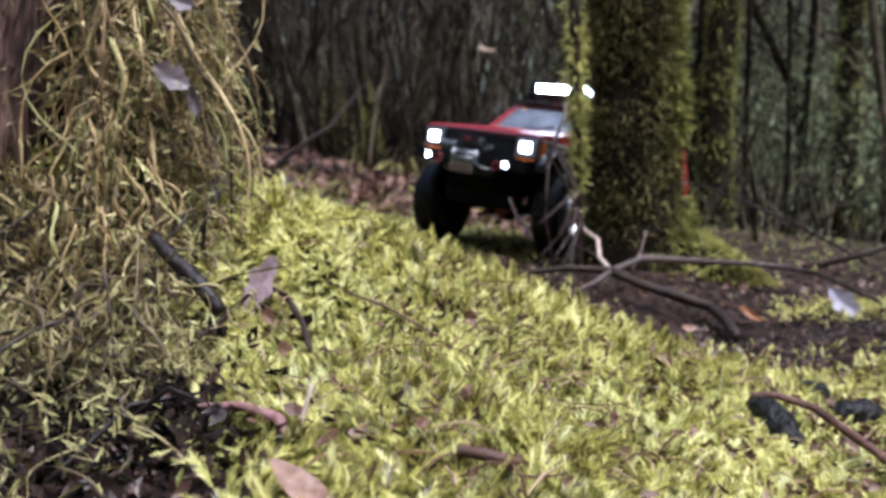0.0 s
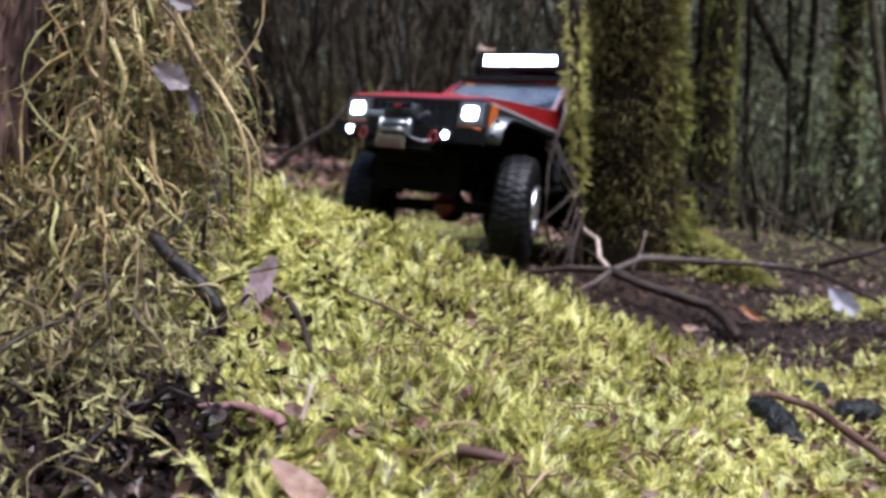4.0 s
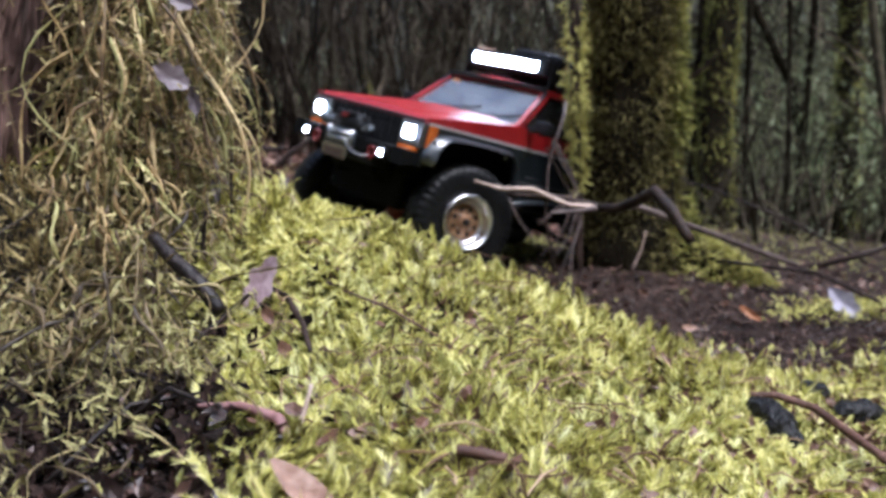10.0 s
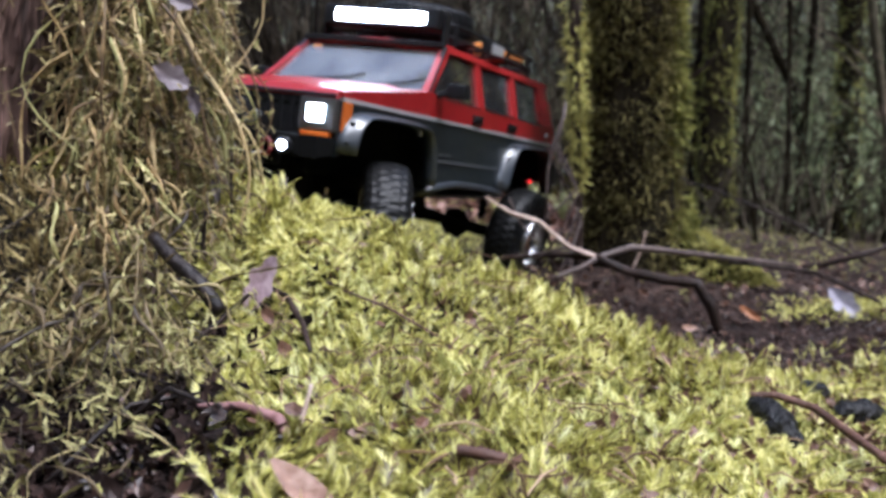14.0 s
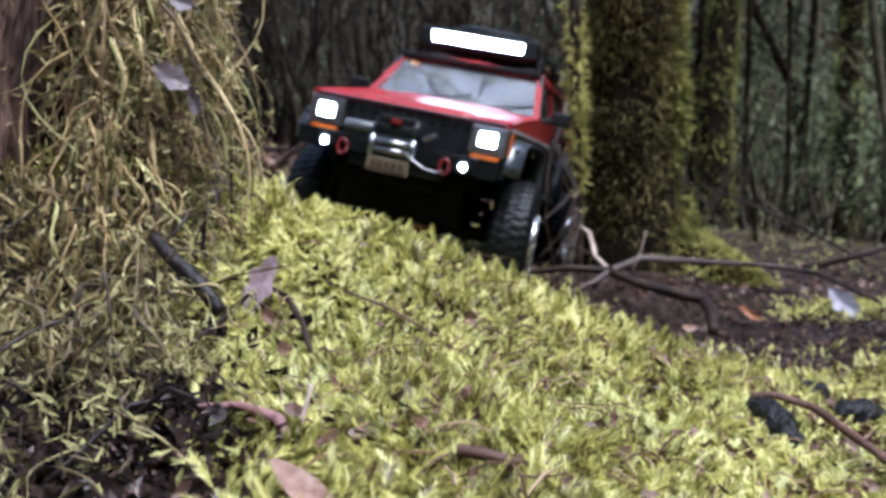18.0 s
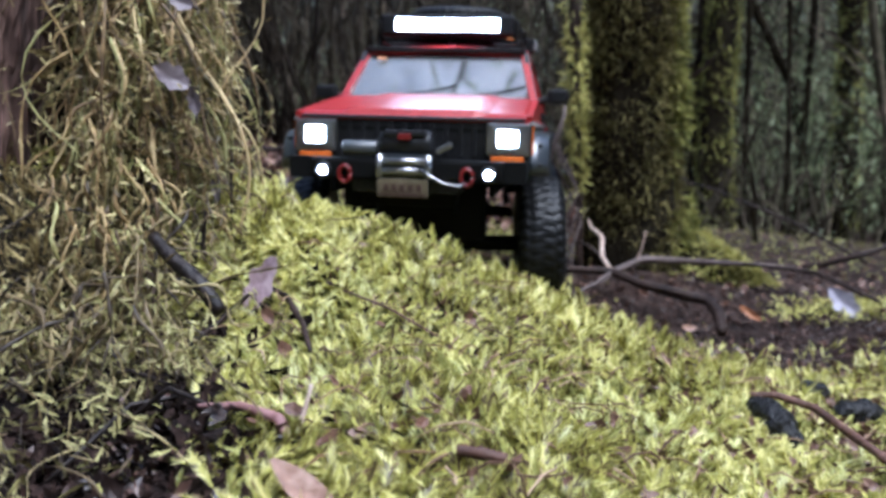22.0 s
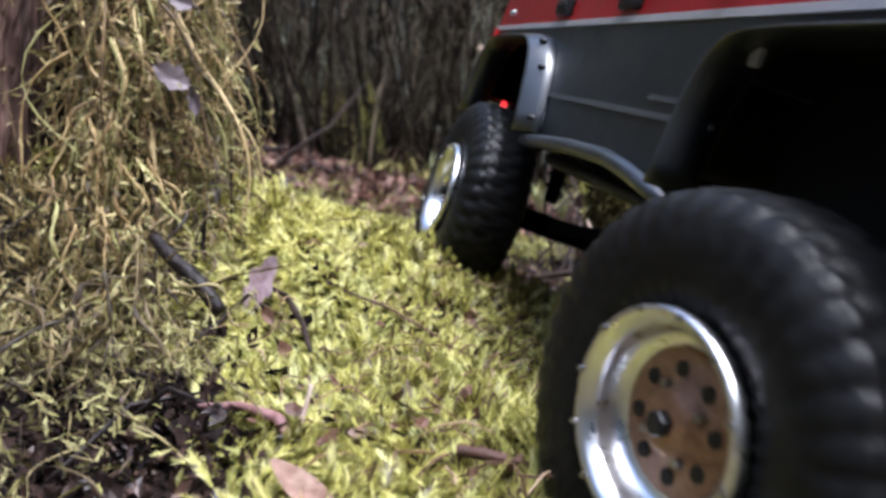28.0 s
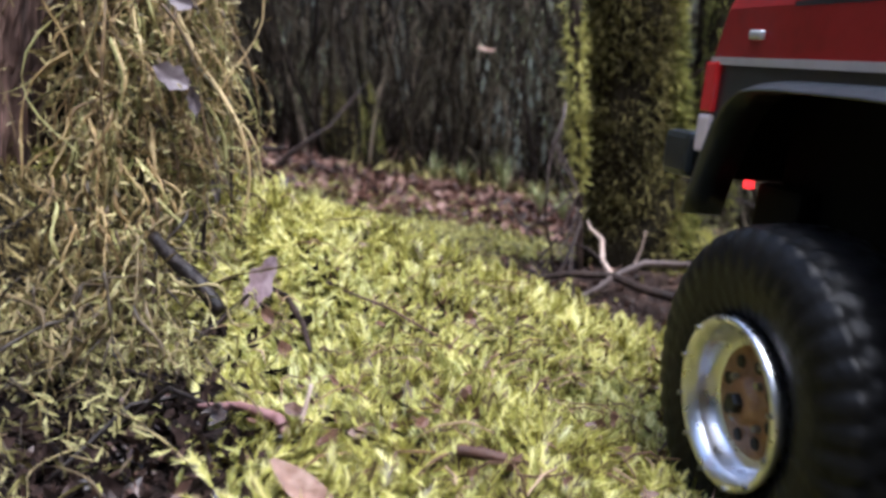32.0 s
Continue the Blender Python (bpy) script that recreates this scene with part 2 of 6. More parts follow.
# ---- mesh helpers ----
class G:
    """Vertices and faces of one mesh, gathered piece by piece."""

    def __init__(self):
        self.v, self.f = [], []

    def add(self, verts, faces):
        n = len(self.v)
        self.v += [tuple(p) for p in verts]
        self.f += [tuple(i + n for i in q) for q in faces]
        return self

    def box(self, c, s, ch=0.0, turn=None):
        hx, hy, hz = s[0] / 2, s[1] / 2, s[2] / 2
        ch = min(ch, hx * 0.9, hy * 0.9, hz * 0.9)
        pts = []
        if ch <= 0:
            pts = [Vector((x * hx, y * hy, z * hz)) for x in (-1, 1) for y in (-1, 1) for z in (-1, 1)]
            faces = [(0, 1, 3, 2), (4, 6, 7, 5), (0, 4, 5, 1), (2, 3, 7, 6), (0, 2, 6, 4), (1, 5, 7, 3)]
        else:
            bm = bmesh.new()
            bmesh.ops.create_cube(bm, size=1.0)
            for q in bm.verts:
                q.co = Vector((q.co.x * 2 * hx, q.co.y * 2 * hy, q.co.z * 2 * hz))
            bmesh.ops.bevel(bm, geom=bm.edges[:], offset=ch, segments=2, affect="EDGES", profile=0.6)
            bm.verts.index_update()
            pts = [q.co.copy() for q in bm.verts]
            faces = [tuple(q.index for q in fa.verts) for fa in bm.faces]
            bm.free()
        if turn is not None:
            pts = [turn @ p for p in pts]
        return self.add([(p[0] + c[0], p[1] + c[1], p[2] + c[2]) for p in pts], faces)

    def prism(self, poly, near, far):
        """A polygon in x and z, between two y's, each a number or a function of z."""
        n = len(poly)
        ya, yb = (near if callable(near) else (lambda z: near)), (far if callable(far) else (lambda z: far))
        verts = [(x, ya(z), z) for x, z in poly] + [(x, yb(z), z) for x, z in poly]
        faces = [tuple(range(n)), tuple(range(2 * n - 1, n - 1, -1))]
        faces += [(i, i + n, (i + 1) % n + n, (i + 1) % n) for i in range(n)]
        return self.add(verts, faces)

    def lathe(self, profile, segs=32, c=(0, 0, 0), axis="y"):
        verts, faces, m = [], [], len(profile)
        for k in range(segs):
            a = 2 * math.pi * k / segs
            for r, y in profile:
                p = (r * math.cos(a), y, r * math.sin(a))
                p = {"y": p, "x": (p[1], p[0], p[2]), "z": (p[0], p[2], p[1])}[axis]
                verts.append((p[0] + c[0], p[1] + c[1], p[2] + c[2]))
        for k in range(segs):
            for i in range(m - 1):
                q = (k + 1) % segs
                faces.append((k * m + i, k * m + i + 1, q * m + i + 1, q * m + i))
        return self.add(verts, faces)

    def tube(self, pts, radii, segs=6, rough=0.0, rng=None):
        pts = [Vector(p) for p in pts]
        if not hasattr(radii, "__len__"):
            radii = [radii] * len(pts)
        verts, faces, side = [], [], None
        for i, p in enumerate(pts):
            d = (pts[min(i + 1, len(pts) - 1)] - pts[max(i - 1, 0)]).normalized()
            side = (d.orthogonal() if side is None else side - d * side.dot(d)).normalized()
            up = d.cross(side)
            for k in range(segs):
                a = 2 * math.pi * k / segs
                r = radii[i] * (1 + (rng.uniform(-rough, rough) if rng else 0))
                verts.append(p + (side * math.cos(a) + up * math.sin(a)) * r)
        for i in range(len(pts) - 1):
            for k in range(segs):
                q = (k + 1) % segs
                faces.append((i * segs + k, i * segs + q, (i + 1) * segs + q, (i + 1) * segs + k))
        faces.append(tuple(range(segs - 1, -1, -1)))
        faces.append(tuple((len(pts) - 1) * segs + k for k in range(segs)))
        return self.add(verts, faces)

    def sheet(self, xs, ys, z, thick):
        """A curved plate over a grid, z a function of x and y."""
        nx, ny = len(xs), len(ys)
        top = [(x, y(x) if callable(y) else y, 0) for x in xs for y in ys]
        verts = [(p[0], p[1], z(p[0], p[1])) for p in top] + [(p[0], p[1], z(p[0], p[1]) - thick) for p in top]
        n, faces = nx * ny, []
        for i in range(nx - 1):
            for j in range(ny - 1):
                a = i * ny + j
                faces += [(a, a + ny, a + ny + 1, a + 1), (n + a, n + a + 1, n + a + ny + 1, n + a + ny)]
        for i in range(nx - 1):
            for j in (0, ny - 1):
                a = i * ny + j
                faces.append((a, a + ny, n + a + ny, n + a))
        for j in range(ny - 1):
            for i in (0, nx - 1):
                a = i * ny + j
                faces.append((a, a + 1, n + a + 1, n + a))
        return self.add(verts, faces)

    def mesh(self, name, material, smooth=False):
        me = bpy.data.meshes.new(name)
        me.from_pydata(self.v, [], self.f)
        me.materials.append(material)
        if smooth:
            me.polygons.foreach_set("use_smooth", [True] * len(me.polygons))
        bm = bmesh.new()
        bm.from_mesh(me)
        bmesh.ops.recalc_face_normals(bm, faces=bm.faces[:])
        bm.to_mesh(me)
        bm.free()
        return me


def part(name, g, material, parent, label="", smooth=False):
    ob = new(name, g.mesh(name, material, smooth) if isinstance(g, G) else g)
    ob.parent = parent
    return tagged(ob, label)


def thing(name, label, category, g=None, material=None, smooth=True, group="", kind="", at=None):
    ob = new(name, g.mesh(name, material, smooth) if g else None)
    if at is not None:
        ob.matrix_world = at
    return tagged(ob, label, category, group, kind)


# ---- ground ----
BUMP_X, BUMP_Y = (-0.6, -0.3, -0.14, 0.0, 0.16, 0.32, 0.6), (0.05, 0.28, 0.40, 0.51, 0.62, 0.76, 1.05, 1.5)
BUMPS = [(bx, by) for by in BUMP_Y for bx in BUMP_X if not (abs(bx) > 0.4 and 0.3 < by < 1.0)]
SWELL = (-0.036, -0.062, -0.049, -0.021, -0.050, -0.018, -0.037, -0.030, 0.041, -0.003, 0.015, -0.028, -0.006, 0.024, -0.067, -0.030, -0.014, -0.018, -0.004, 0.036, 0.055, 0.018, -0.012, -0.027, 0.028, -0.031, -0.022, -0.029, -0.026, -0.037, -0.038, -0.027, -0.034, -0.032, -0.020, -0.057, -0.027, -0.045, -0.026, -0.019, -0.008, -0.064, -0.003, -0.037, -0.032, -0.041, -0.048, 0.014)
# the finer lie of the crest that the truck climbs
CREST = [(bx, by) for by in (0.46, 0.55, 0.64, 0.73) for bx in (-0.14, -0.07, 0.0, 0.07, 0.14, 0.21)]
CREST_SWELL = (0.002, 0.019, 0.011, -0.013, 0.010, -0.002, -0.005, -0.043, -0.010, 0.008, -0.008, 0.001, 0.006, -0.000, -0.002, 0.005, -0.004, 0.003, 0.002, 0.005, 0.000, 0.002, 0.013, -0.001)


def height(x, y):
    """The lie of the forest floor: a slope that falls to the right, with a mossy bank across it."""
    x, y = np.asarray(x, float), np.asarray(y, float)
    z = 0.073 + (-0.164) * 0.9 * np.tanh(x / 0.9) + (-0.001) * np.minimum(y, 4.0)
    for (bx, by), a in zip(BUMPS, SWELL):
        sx, sy = (0.3 if abs(bx) > 0.4 else 0.12), (0.26 if by < 0.2 or by > 0.9 else 0.1)
        z = z + a * np.exp(-((x - bx) / sx) ** 2 - ((y - by) / sy) ** 2)
    for (bx, by), a in zip(CREST, CREST_SWELL):
        z = z + a * np.exp(-((x - bx) / 0.06) ** 2 - ((y - by) / 0.07) ** 2)
    z = z + 0.022 * np.exp(-((x - 0.235) / 0.085) ** 2 - ((y - 1.0) / 0.07) ** 2)
    # dip added by the tree foot to deepen the shade there
    z = z - 0.030 * np.exp(-((x + 0.145) / 0.042) ** 2 - ((y - 0.262) / 0.055) ** 2)
    back = np.maximum(0.0, y - 1.9)
    return z + 0.10 * (np.sqrt(back * back + 0.09) - 0.3) / (1 + np.exp(3.0 * (x + 0.1))) - 0.01 * np.minimum(back, 3)


def lie(x, y):
    return float(height(x, y))


def ground():
    def steps(lo, hi, fine, far):
        mid = np.arange(lo, hi + 1e-6, fine)
        out = [hi]
        gap = fine
        while out[-1] < far:
            gap *= 1.22
            out.append(out[-1] + gap)
        low, gap = [lo], fine
        while low[-1] > -far:
            gap *= 1.22
            low.append(low[-1] - gap)
        return np.concatenate([low[:0:-1], mid, out[1:]])
    xs, ys = steps(-0.6, 0.75, 0.0075, 60.0), steps(0.1, 1.7, 0.0075, 60.0)
    X, Y = np.meshgrid(xs, ys, indexing="ij")
    Z = height(X, Y)
    near = (np.abs(X) < 3) & (np.abs(Y) < 5)
    lumps = np.array([noise.noise(Vector((a * 22, b * 22, 0.3))) * 0.006 + noise.noise(Vector((a * 70, b * 70, 5.1))) * 0.0025 if k else 0.0 for a, b, k in zip(X.ravel(), Y.ravel(), near.ravel())])
    Z = Z + lumps.reshape(Z.shape)
    nx, ny = X.shape
    idx = np.arange(nx * ny).reshape(nx, ny)
    faces = np.stack([idx[:-1, :-1], idx[1:, :-1], idx[1:, 1:], idx[:-1, 1:]], -1).reshape(-1, 4)
    me = bpy.data.meshes.new("ground")
    me.from_pydata(np.stack([X, Y, Z], -1).reshape(-1, 3).tolist(), [], faces.tolist())
    me.polygons.foreach_set("use_smooth", [True] * len(me.polygons))
    me.materials.append(M_SOIL)
    tagged(new("ground", me), "dark damp forest soil with rotting debris", "ground", kind="structure")


ground()


# ---- moss ----
def frond_mesh(name, base, aim, up, length, width, curl, material, plain=False):
    """Feathered moss sprigs: a bent spine with pairs of pointed leaflets."""
    tv = [(0, -0.2), (0, 0.2), (0.4, -0.28), (0.4, 0.28), (0.75, -0.2), (0.75, 0.2), (1.0, 0)]
    tf = [(0, 2, 3), (0, 3, 1), (2, 4, 5), (2, 5, 3), (4, 6, 5)]
    if plain:
        tv = [(u, v * 2.6) for u, v in tv]
    for u, wd in () if plain else ((0.04, 0.7), (0.16, 1.0), (0.29, 1.1), (0.42, 1.0), (0.55, 0.85), (0.68, 0.65), (0.80, 0.4)):
        for s in (-1, 1):
            k = len(tv)
            tv += [(u - 0.04, 0.1 * s), (u + 0.11, 0.1 * s), (u + 0.25, wd * s)]
            tf.append((k, k + 1, k + 2))
    tv, tf = np.array(tv), np.array(tf)
    n = len(base)
    side = np.cross(aim, up)
    side /= np.linalg.norm(side, axis=1, keepdims=True) + 1e-9
    u, v = tv[:, 0], tv[:, 1]
    P = (base[:, None, :] + aim[:, None, :] * (length[:, None] * (u - 0.18 * u * u)[None])[..., None]
         + side[:, None, :] * (width[:, None] * v[None])[..., None]
         + up[:, None, :] * ((length * curl)[:, None] * (u * u)[None] + (width * 0.25)[:, None] * (np.abs(v))[None])[..., None])
    F = (tf[None] + (np.arange(n) * len(tv))[:, None, None]).reshape(-1, 3)
    me = bpy.data.meshes.new(name)
    me.vertices.add(n * len(tv))
    me.vertices.foreach_set("co", P.reshape(-1).astype(np.float32))
    me.loops.add(len(F) * 3)
    me.loops.foreach_set("vertex_index", F.reshape(-1).astype(np.int32))
    me.polygons.add(len(F))
    me.polygons.foreach_set("loop_start", np.arange(0, len(F) * 3, 3, dtype=np.int32))
    me.update(calc_edges=True)
    me.materials.append(material)
    return me


def unit(a):
    return a / (np.linalg.norm(a, axis=1, keepdims=True) + 1e-9)


def carpet(name, label, n, x0, x1, y0, y1, keep, size, material, seed, soft=False, upright=0.0):
    rng = np.random.default_rng(seed)
    x, y = rng.uniform(x0, x1, n), rng.uniform(y0, y1, n)
    patch = np.array([noise.noise(Vector((a * 9, b * 9, seed))) for a, b in zip(x, y)])
    edge = np.minimum(np.minimum(x - x0, x1 - x), np.minimum(y - y0, y1 - y)) + 0.03 * patch
    fade = np.clip(edge / (0.12 * min(x1 - x0, y1 - y0)), 0.0, 1.0) if soft else 1.0
    ok = rng.uniform(0, 1, n) < fade * keep(x, y) * np.clip(0.95 + 1.2 * patch, 0.3, 1)
    x, y = x[ok], y[ok]
    m = len(x)
    swell = np.array([noise.noise(Vector((a * 45, b * 45, seed + 3.3))) for a, b in zip(x, y)])
    lay = np.array([noise.noise(Vector((a * 30, b * 30, seed + 9.1))) for a, b in zip(x, y)])
    base = np.stack([x, y, height(x, y) + rng.uniform(0.0005, 0.005, m) + 0.35 * size * np.clip(swell, -0.6, 0.8)], 1)
    az, tilt = 9.0 * lay + rng.normal(0, 0.9, m), rng.uniform(0.05, 0.9, m) * (1 - 0.6 * upright) + 0.45 * (rng.uniform(0, 1, m) < 0.3) + 0.75 * upright
    aim = np.stack([np.cos(az) * np.cos(tilt), np.sin(az) * np.cos(tilt), np.sin(tilt)], 1)
    up = unit(np.stack([-np.cos(az) * np.sin(tilt), -np.sin(az) * np.sin(tilt), np.cos(tilt)], 1) + rng.normal(0, 0.25, (m, 3)))
    gx, gy = (height(x + 0.004, y) - height(x - 0.004, y)) / 0.008, (height(x, y + 0.004) - height(x, y - 0.004)) / 0.008
    aim[:, 2] += np.clip(gx, -1.2, 1.2) * aim[:, 0] + np.clip(gy, -1.2, 1.2) * aim[:, 1]
    up[:, 0] -= np.clip(gx, -1.2, 1.2)
    up[:, 1] -= np.clip(gy, -1.2, 1.2)
    aim, up = unit(aim), unit(up)
    ln = rng.uniform(0.6, 1.25, m) * size
    me = frond_mesh(name, base, aim, up, ln, ln * rng.uniform(0.11, 0.19, m), rng.uniform(-0.45, 0.15, m), material)
    return tagged(new(name, me), label, "moss", kind="stuff")


EDGE_X, EDGE_Y = (-0.1, 0.04, 0.10, 0.15, 0.18, 0.20, 0.255, 0.33, 0.42, 0.55), (0.70, 0.68, 0.665, 0.655, 0.615, 0.565, 0.58, 0.655, 0.69, 0.72)


def mud(x, y):
    """0 on the bare dark track, 1 elsewhere."""
    x, y = np.asarray(x, float), np.asarray(y, float)
    wave = 0.010 * np.sin(x * 61 + 3 * np.sin(y * 37)) + 0.008 * np.sin(y * 83 + x * 29)
    near = 1 / (1 + np.exp(-(y - np.interp(x, EDGE_X, EDGE_Y) - wave) / 0.008))
    far = 1 / (1 + np.exp((y - 1.14 - wave) / 0.03))
    side = 1 / (1 + np.exp(-(x - 0.055 + 0.16 * (y - 0.8) - wave) / 0.010))
    return 1 - 0.96 * near * far * side


carpet("moss_carpet", "bright yellow-green feathery moss covering the bank", 122000, -0.30, 0.54, 0.14, 0.74,
       lambda x, y: mud(x, y) * (np.abs(x) < 0.60 * y + 0.05) * np.where((x < -0.285 * y) & (y < 0.37), 0.018, np.where((x < -0.25 * y) & (y < 0.40), 0.25, np.where(x < -0.125, 0.32, np.where(x > 0.17, 0.62, 1.0)))) * (1 - 0.75 * np.exp(-((x + 0.145) / 0.04) ** 2 - ((y - 0.262) / 0.05) ** 2)) * (1 - 0.6 * np.exp(-((x + 0.076) / 0.024) ** 2 - ((y - 0.36) / 0.035) ** 2)), 0.0140, M_MOSS, 3)
carpet("moss_sprigs", "tall yellow-green moss sprigs standing along the crest", 2600, -0.16, 0.22, 0.40, 0.60,
       lambda x, y: mud(x, y) * np.exp(-((y - 0.50) / 0.06) ** 2), 0.021, M_MOSS, 17, False, 1.0)
carpet("front_sprigs", "plump lime-green moss sprigs in the foreground", 5200, -0.12, 0.24, 0.17, 0.44, lambda x, y: np.where(x < -0.27 * y, 0.10, 0.8) * (np.abs(x) < 0.56 * y) * np.clip(1.5 - 2.4 * (y - 0.17), 0.25, 1), 0.0140, M_LIME, 18, False, 0.35)
carpet("soil_edge_moss", "bright moss cushions beside the bare soil", 26000, 0.18, 0.62, 0.74, 1.08,
       lambda x, y: np.clip(1.25 * np.exp(-((x - 0.42) / 0.075) ** 2 - ((y - 0.845) / 0.032) ** 2) + 1.25 * np.exp(-((x - 0.290) / 0.05) ** 2 - ((y - 0.975) / 0.035) ** 2) - 0.12, 0, 1), 0.0095, M_MOSS, 7)
carpet("crest_moss", "patch of bright moss behind the crest", 9000, -0.1, 0.4, 0.66, 1.5,
       lambda x, y: mud(x, y) * np.clip(np.exp(-((x - 0.10) / 0.09) ** 2 - ((y - 0.98) / 0.16) ** 2), 0, 0.9), 0.012, M_MOSS, 8)
carpet("slope_moss", "yellow-green moss on the slope behind the crest", 44000, -0.86, 0.22, 0.52, 1.86,
       lambda x, y: mud(x, y) * np.clip(1.05 - 0.55 * (y - 0.9) - 0.9 * np.maximum(0.0, x + 0.1) * (y > 1.2), 0.05, 1), 0.0140, M_MOSS, 15, True)
carpet("thicket_moss", "dark olive mossy growth at the foot of the bare stems", 1300, -0.25, 0.62, 1.92, 2.5,
       lambda x, y: np.clip(0.75 - 1.1 * (y - 1.95), 0.1, 0.8), 0.060, M_TRUNKMOSS, 9)
carpet("track_moss", "thin olive moss between rotting leaves on the track", 26000, -0.75, 0.95, 0.64, 1.65,
       lambda x, y: mud(x, y) * np.clip(0.55 - 0.25 * (y - 0.7) + 0.25 * np.exp(-((x - 0.12) / 0.1) ** 2 - ((y - 1.25) / 0.12) ** 2), 0.1, 0.8), 0.013, M_BANK, 5)


def unseen(x, y):
    """1 beside and behind the place where the camera stands."""
    return np.where((y > 0.10) & (np.abs(x) < 0.62 * y + 0.06), 0.0, 1.0)


carpet("floor_moss", "patchy yellow-green moss on the forest floor", 60000, -1.8, 1.9, -1.3, 1.9, lambda x, y: unseen(x, y) * np.clip(1.6 * np.exp(-((x - 0.1) / 0.75) ** 2 - ((y - 0.3) / 0.6) ** 2), 0, 1), 0.026, M_MOSS, 14, True)


def straw():
    """Dry brown moss stems lying through the green."""
    r, g = random.Random(19), G()
    for k in range(1000):
        x, y = r.uniform(-0.10, 0.46), 0.15 + 0.5 * r.random() ** 1.3
        if float(mud(x, y)) < 0.5 or x < -0.22 * y:
            continue
        a, l = r.uniform(0, 6.28), r.uniform(0.012, 0.034)
        z = lie(x, y) + r.uniform(0.004, 0.011)
        p = [(x + math.cos(a + 0.35 * (u - 0.5)) * l * u, y + math.sin(a + 0.35 * (u - 0.5)) * l * u, z + r.uniform(-0.002, 0.003) + 0.004 * math.sin(3.1 * u)) for u in (0, 0.33, 0.66, 1)]
        g.tube(p, [0.0003, 0.0005, 0.0004, 0.0002], 4)
    tagged(new("straw_stems", g.mesh("straw_stems", M_STRAWSTEM)), "dry brown moss stems lying in the moss", "moss", kind="stuff")


straw()


# ---- trees ----
def bough(points, radii, segs=12, rough=0.0, seed=0, bends=6):
    """A tapering round limb through the points, with a knobbly surface."""
    rng = random.Random(seed)
    pts, rad = [], []
    for k in range(len(points) - 1):
        for j in range(bends):
            u = j / bends
            pts.append(Vector(points[k]).lerp(Vector(points[k + 1]), u))
            rad.append(radii[k] * (1 - u) + radii[k + 1] * u)
    pts.append(Vector(points[-1]))
    rad.append(radii[-1])
    g = G()
    g.tube(pts, rad, segs)
    out = []
    n = segs
    for i, v in enumerate(g.v):
        c = pts[i // n]
        d = Vector(v) - c
        k = 1 + rough * (noise.noise(Vector(v) * (0.9 / max(rad[i // n], 0.004)) + Vector((seed, 0, 0))) + 0.5 * noise.noise(Vector(v) * (3.5 / max(rad[i // n], 0.004))))
        out.append(tuple(c + d * k))
    g.v = out
    return g


def coat(name, parent, label, points, radii, n, size, material, seed, droop=0.5, bare=-0.05):
    """Moss sprigs standing out of a limb all round."""
    rng = np.random.default_rng(seed)
    p, r = np.array(points, float), np.array(radii, float)
    seg = np.linalg.norm(p[1:] - p[:-1], axis=1)
    cum = np.concatenate([[0], np.cumsum(seg)])
    s = rng.uniform(0, cum[-1], n)
    k = np.clip(np.searchsorted(cum, s, side="right") - 1, 0, len(seg) - 1)
    u = (s - cum[k]) / seg[k]
    c = p[k] * (1 - u)[:, None] + p[k + 1] * u[:, None]
    rad = r[k] * (1 - u) + r[k + 1] * u
    d = unit(p[k + 1] - p[k])
    a = rng.uniform(0, 2 * np.pi, n)
    e = unit(np.cross(d, np.tile([0.0, 1.0, 0.02], (n, 1))))
    f = np.cross(d, e)
    out = e * np.cos(a)[:, None] + f * np.sin(a)[:, None]
    base = c + out * (rad * rng.uniform(0.93, 1.05, n))[:, None]
    keep = np.array([noise.noise(Vector(b) * 16 + Vector((seed, 1, 2))) for b in base]) + rng.uniform(-0.3, 0.6, n) > bare
    base, out = base[keep], out[keep]
    m = len(base)
    aim = unit(out * rng.uniform(0.4, 1.0, (m, 1)) + np.array([0, 0, -1]) * rng.uniform(-0.35, 1.0, (m, 1)) * droop * 1.6 + rng.normal(0, 0.35, (m, 3)))
    up = unit(np.cross(aim, rng.normal(0, 1, (m, 3))))
    ln = size * rng.uniform(0.5, 1.3, m)
    me = frond_mesh(name, base, aim, up, ln, ln * rng.uniform(0.075, 0.12, m), rng.uniform(-0.5, 0.3, m), material)
    ob = new(name, me)
    ob.parent = parent
    tagged(ob, label, kind="stuff")
    return ob


def strand(g, rng, start, length, sway, thick, curl, drift=None):
    p, d = Vector(start), (drift or Vector((rng.uniform(-0.15, 0.6), rng.uniform(-0.3, 0.1), -1))).normalized()
    pts, n = [p.copy()], 14
    bend = Vector((rng.gauss(0, 1), rng.gauss(0, 0.6), rng.gauss(0, 0.5))) * sway
    hook = Vector((rng.choice((-1, 1, 1)), rng.uniform(-0.7, 0.3), 0.35)) * curl
    for k in range(n):
        d = (d + bend * math.sin(k * 0.55 + thick * 3000) * 0.24 + (hook * 0.33 if k > 8 else Vector((0, 0, -0.07)))).normalized()
        p = p + d * (length / n)
        pts.append(p.copy())
    g.tube(pts, [thick * (0.75 + 0.3 * math.sin(k * 1.3)) * min(1.0, 0.25 + 0.4 * k) * (1 - 0.7 * k / n) for k in range(n + 1)], 5, 0.30, rng)
    return pts


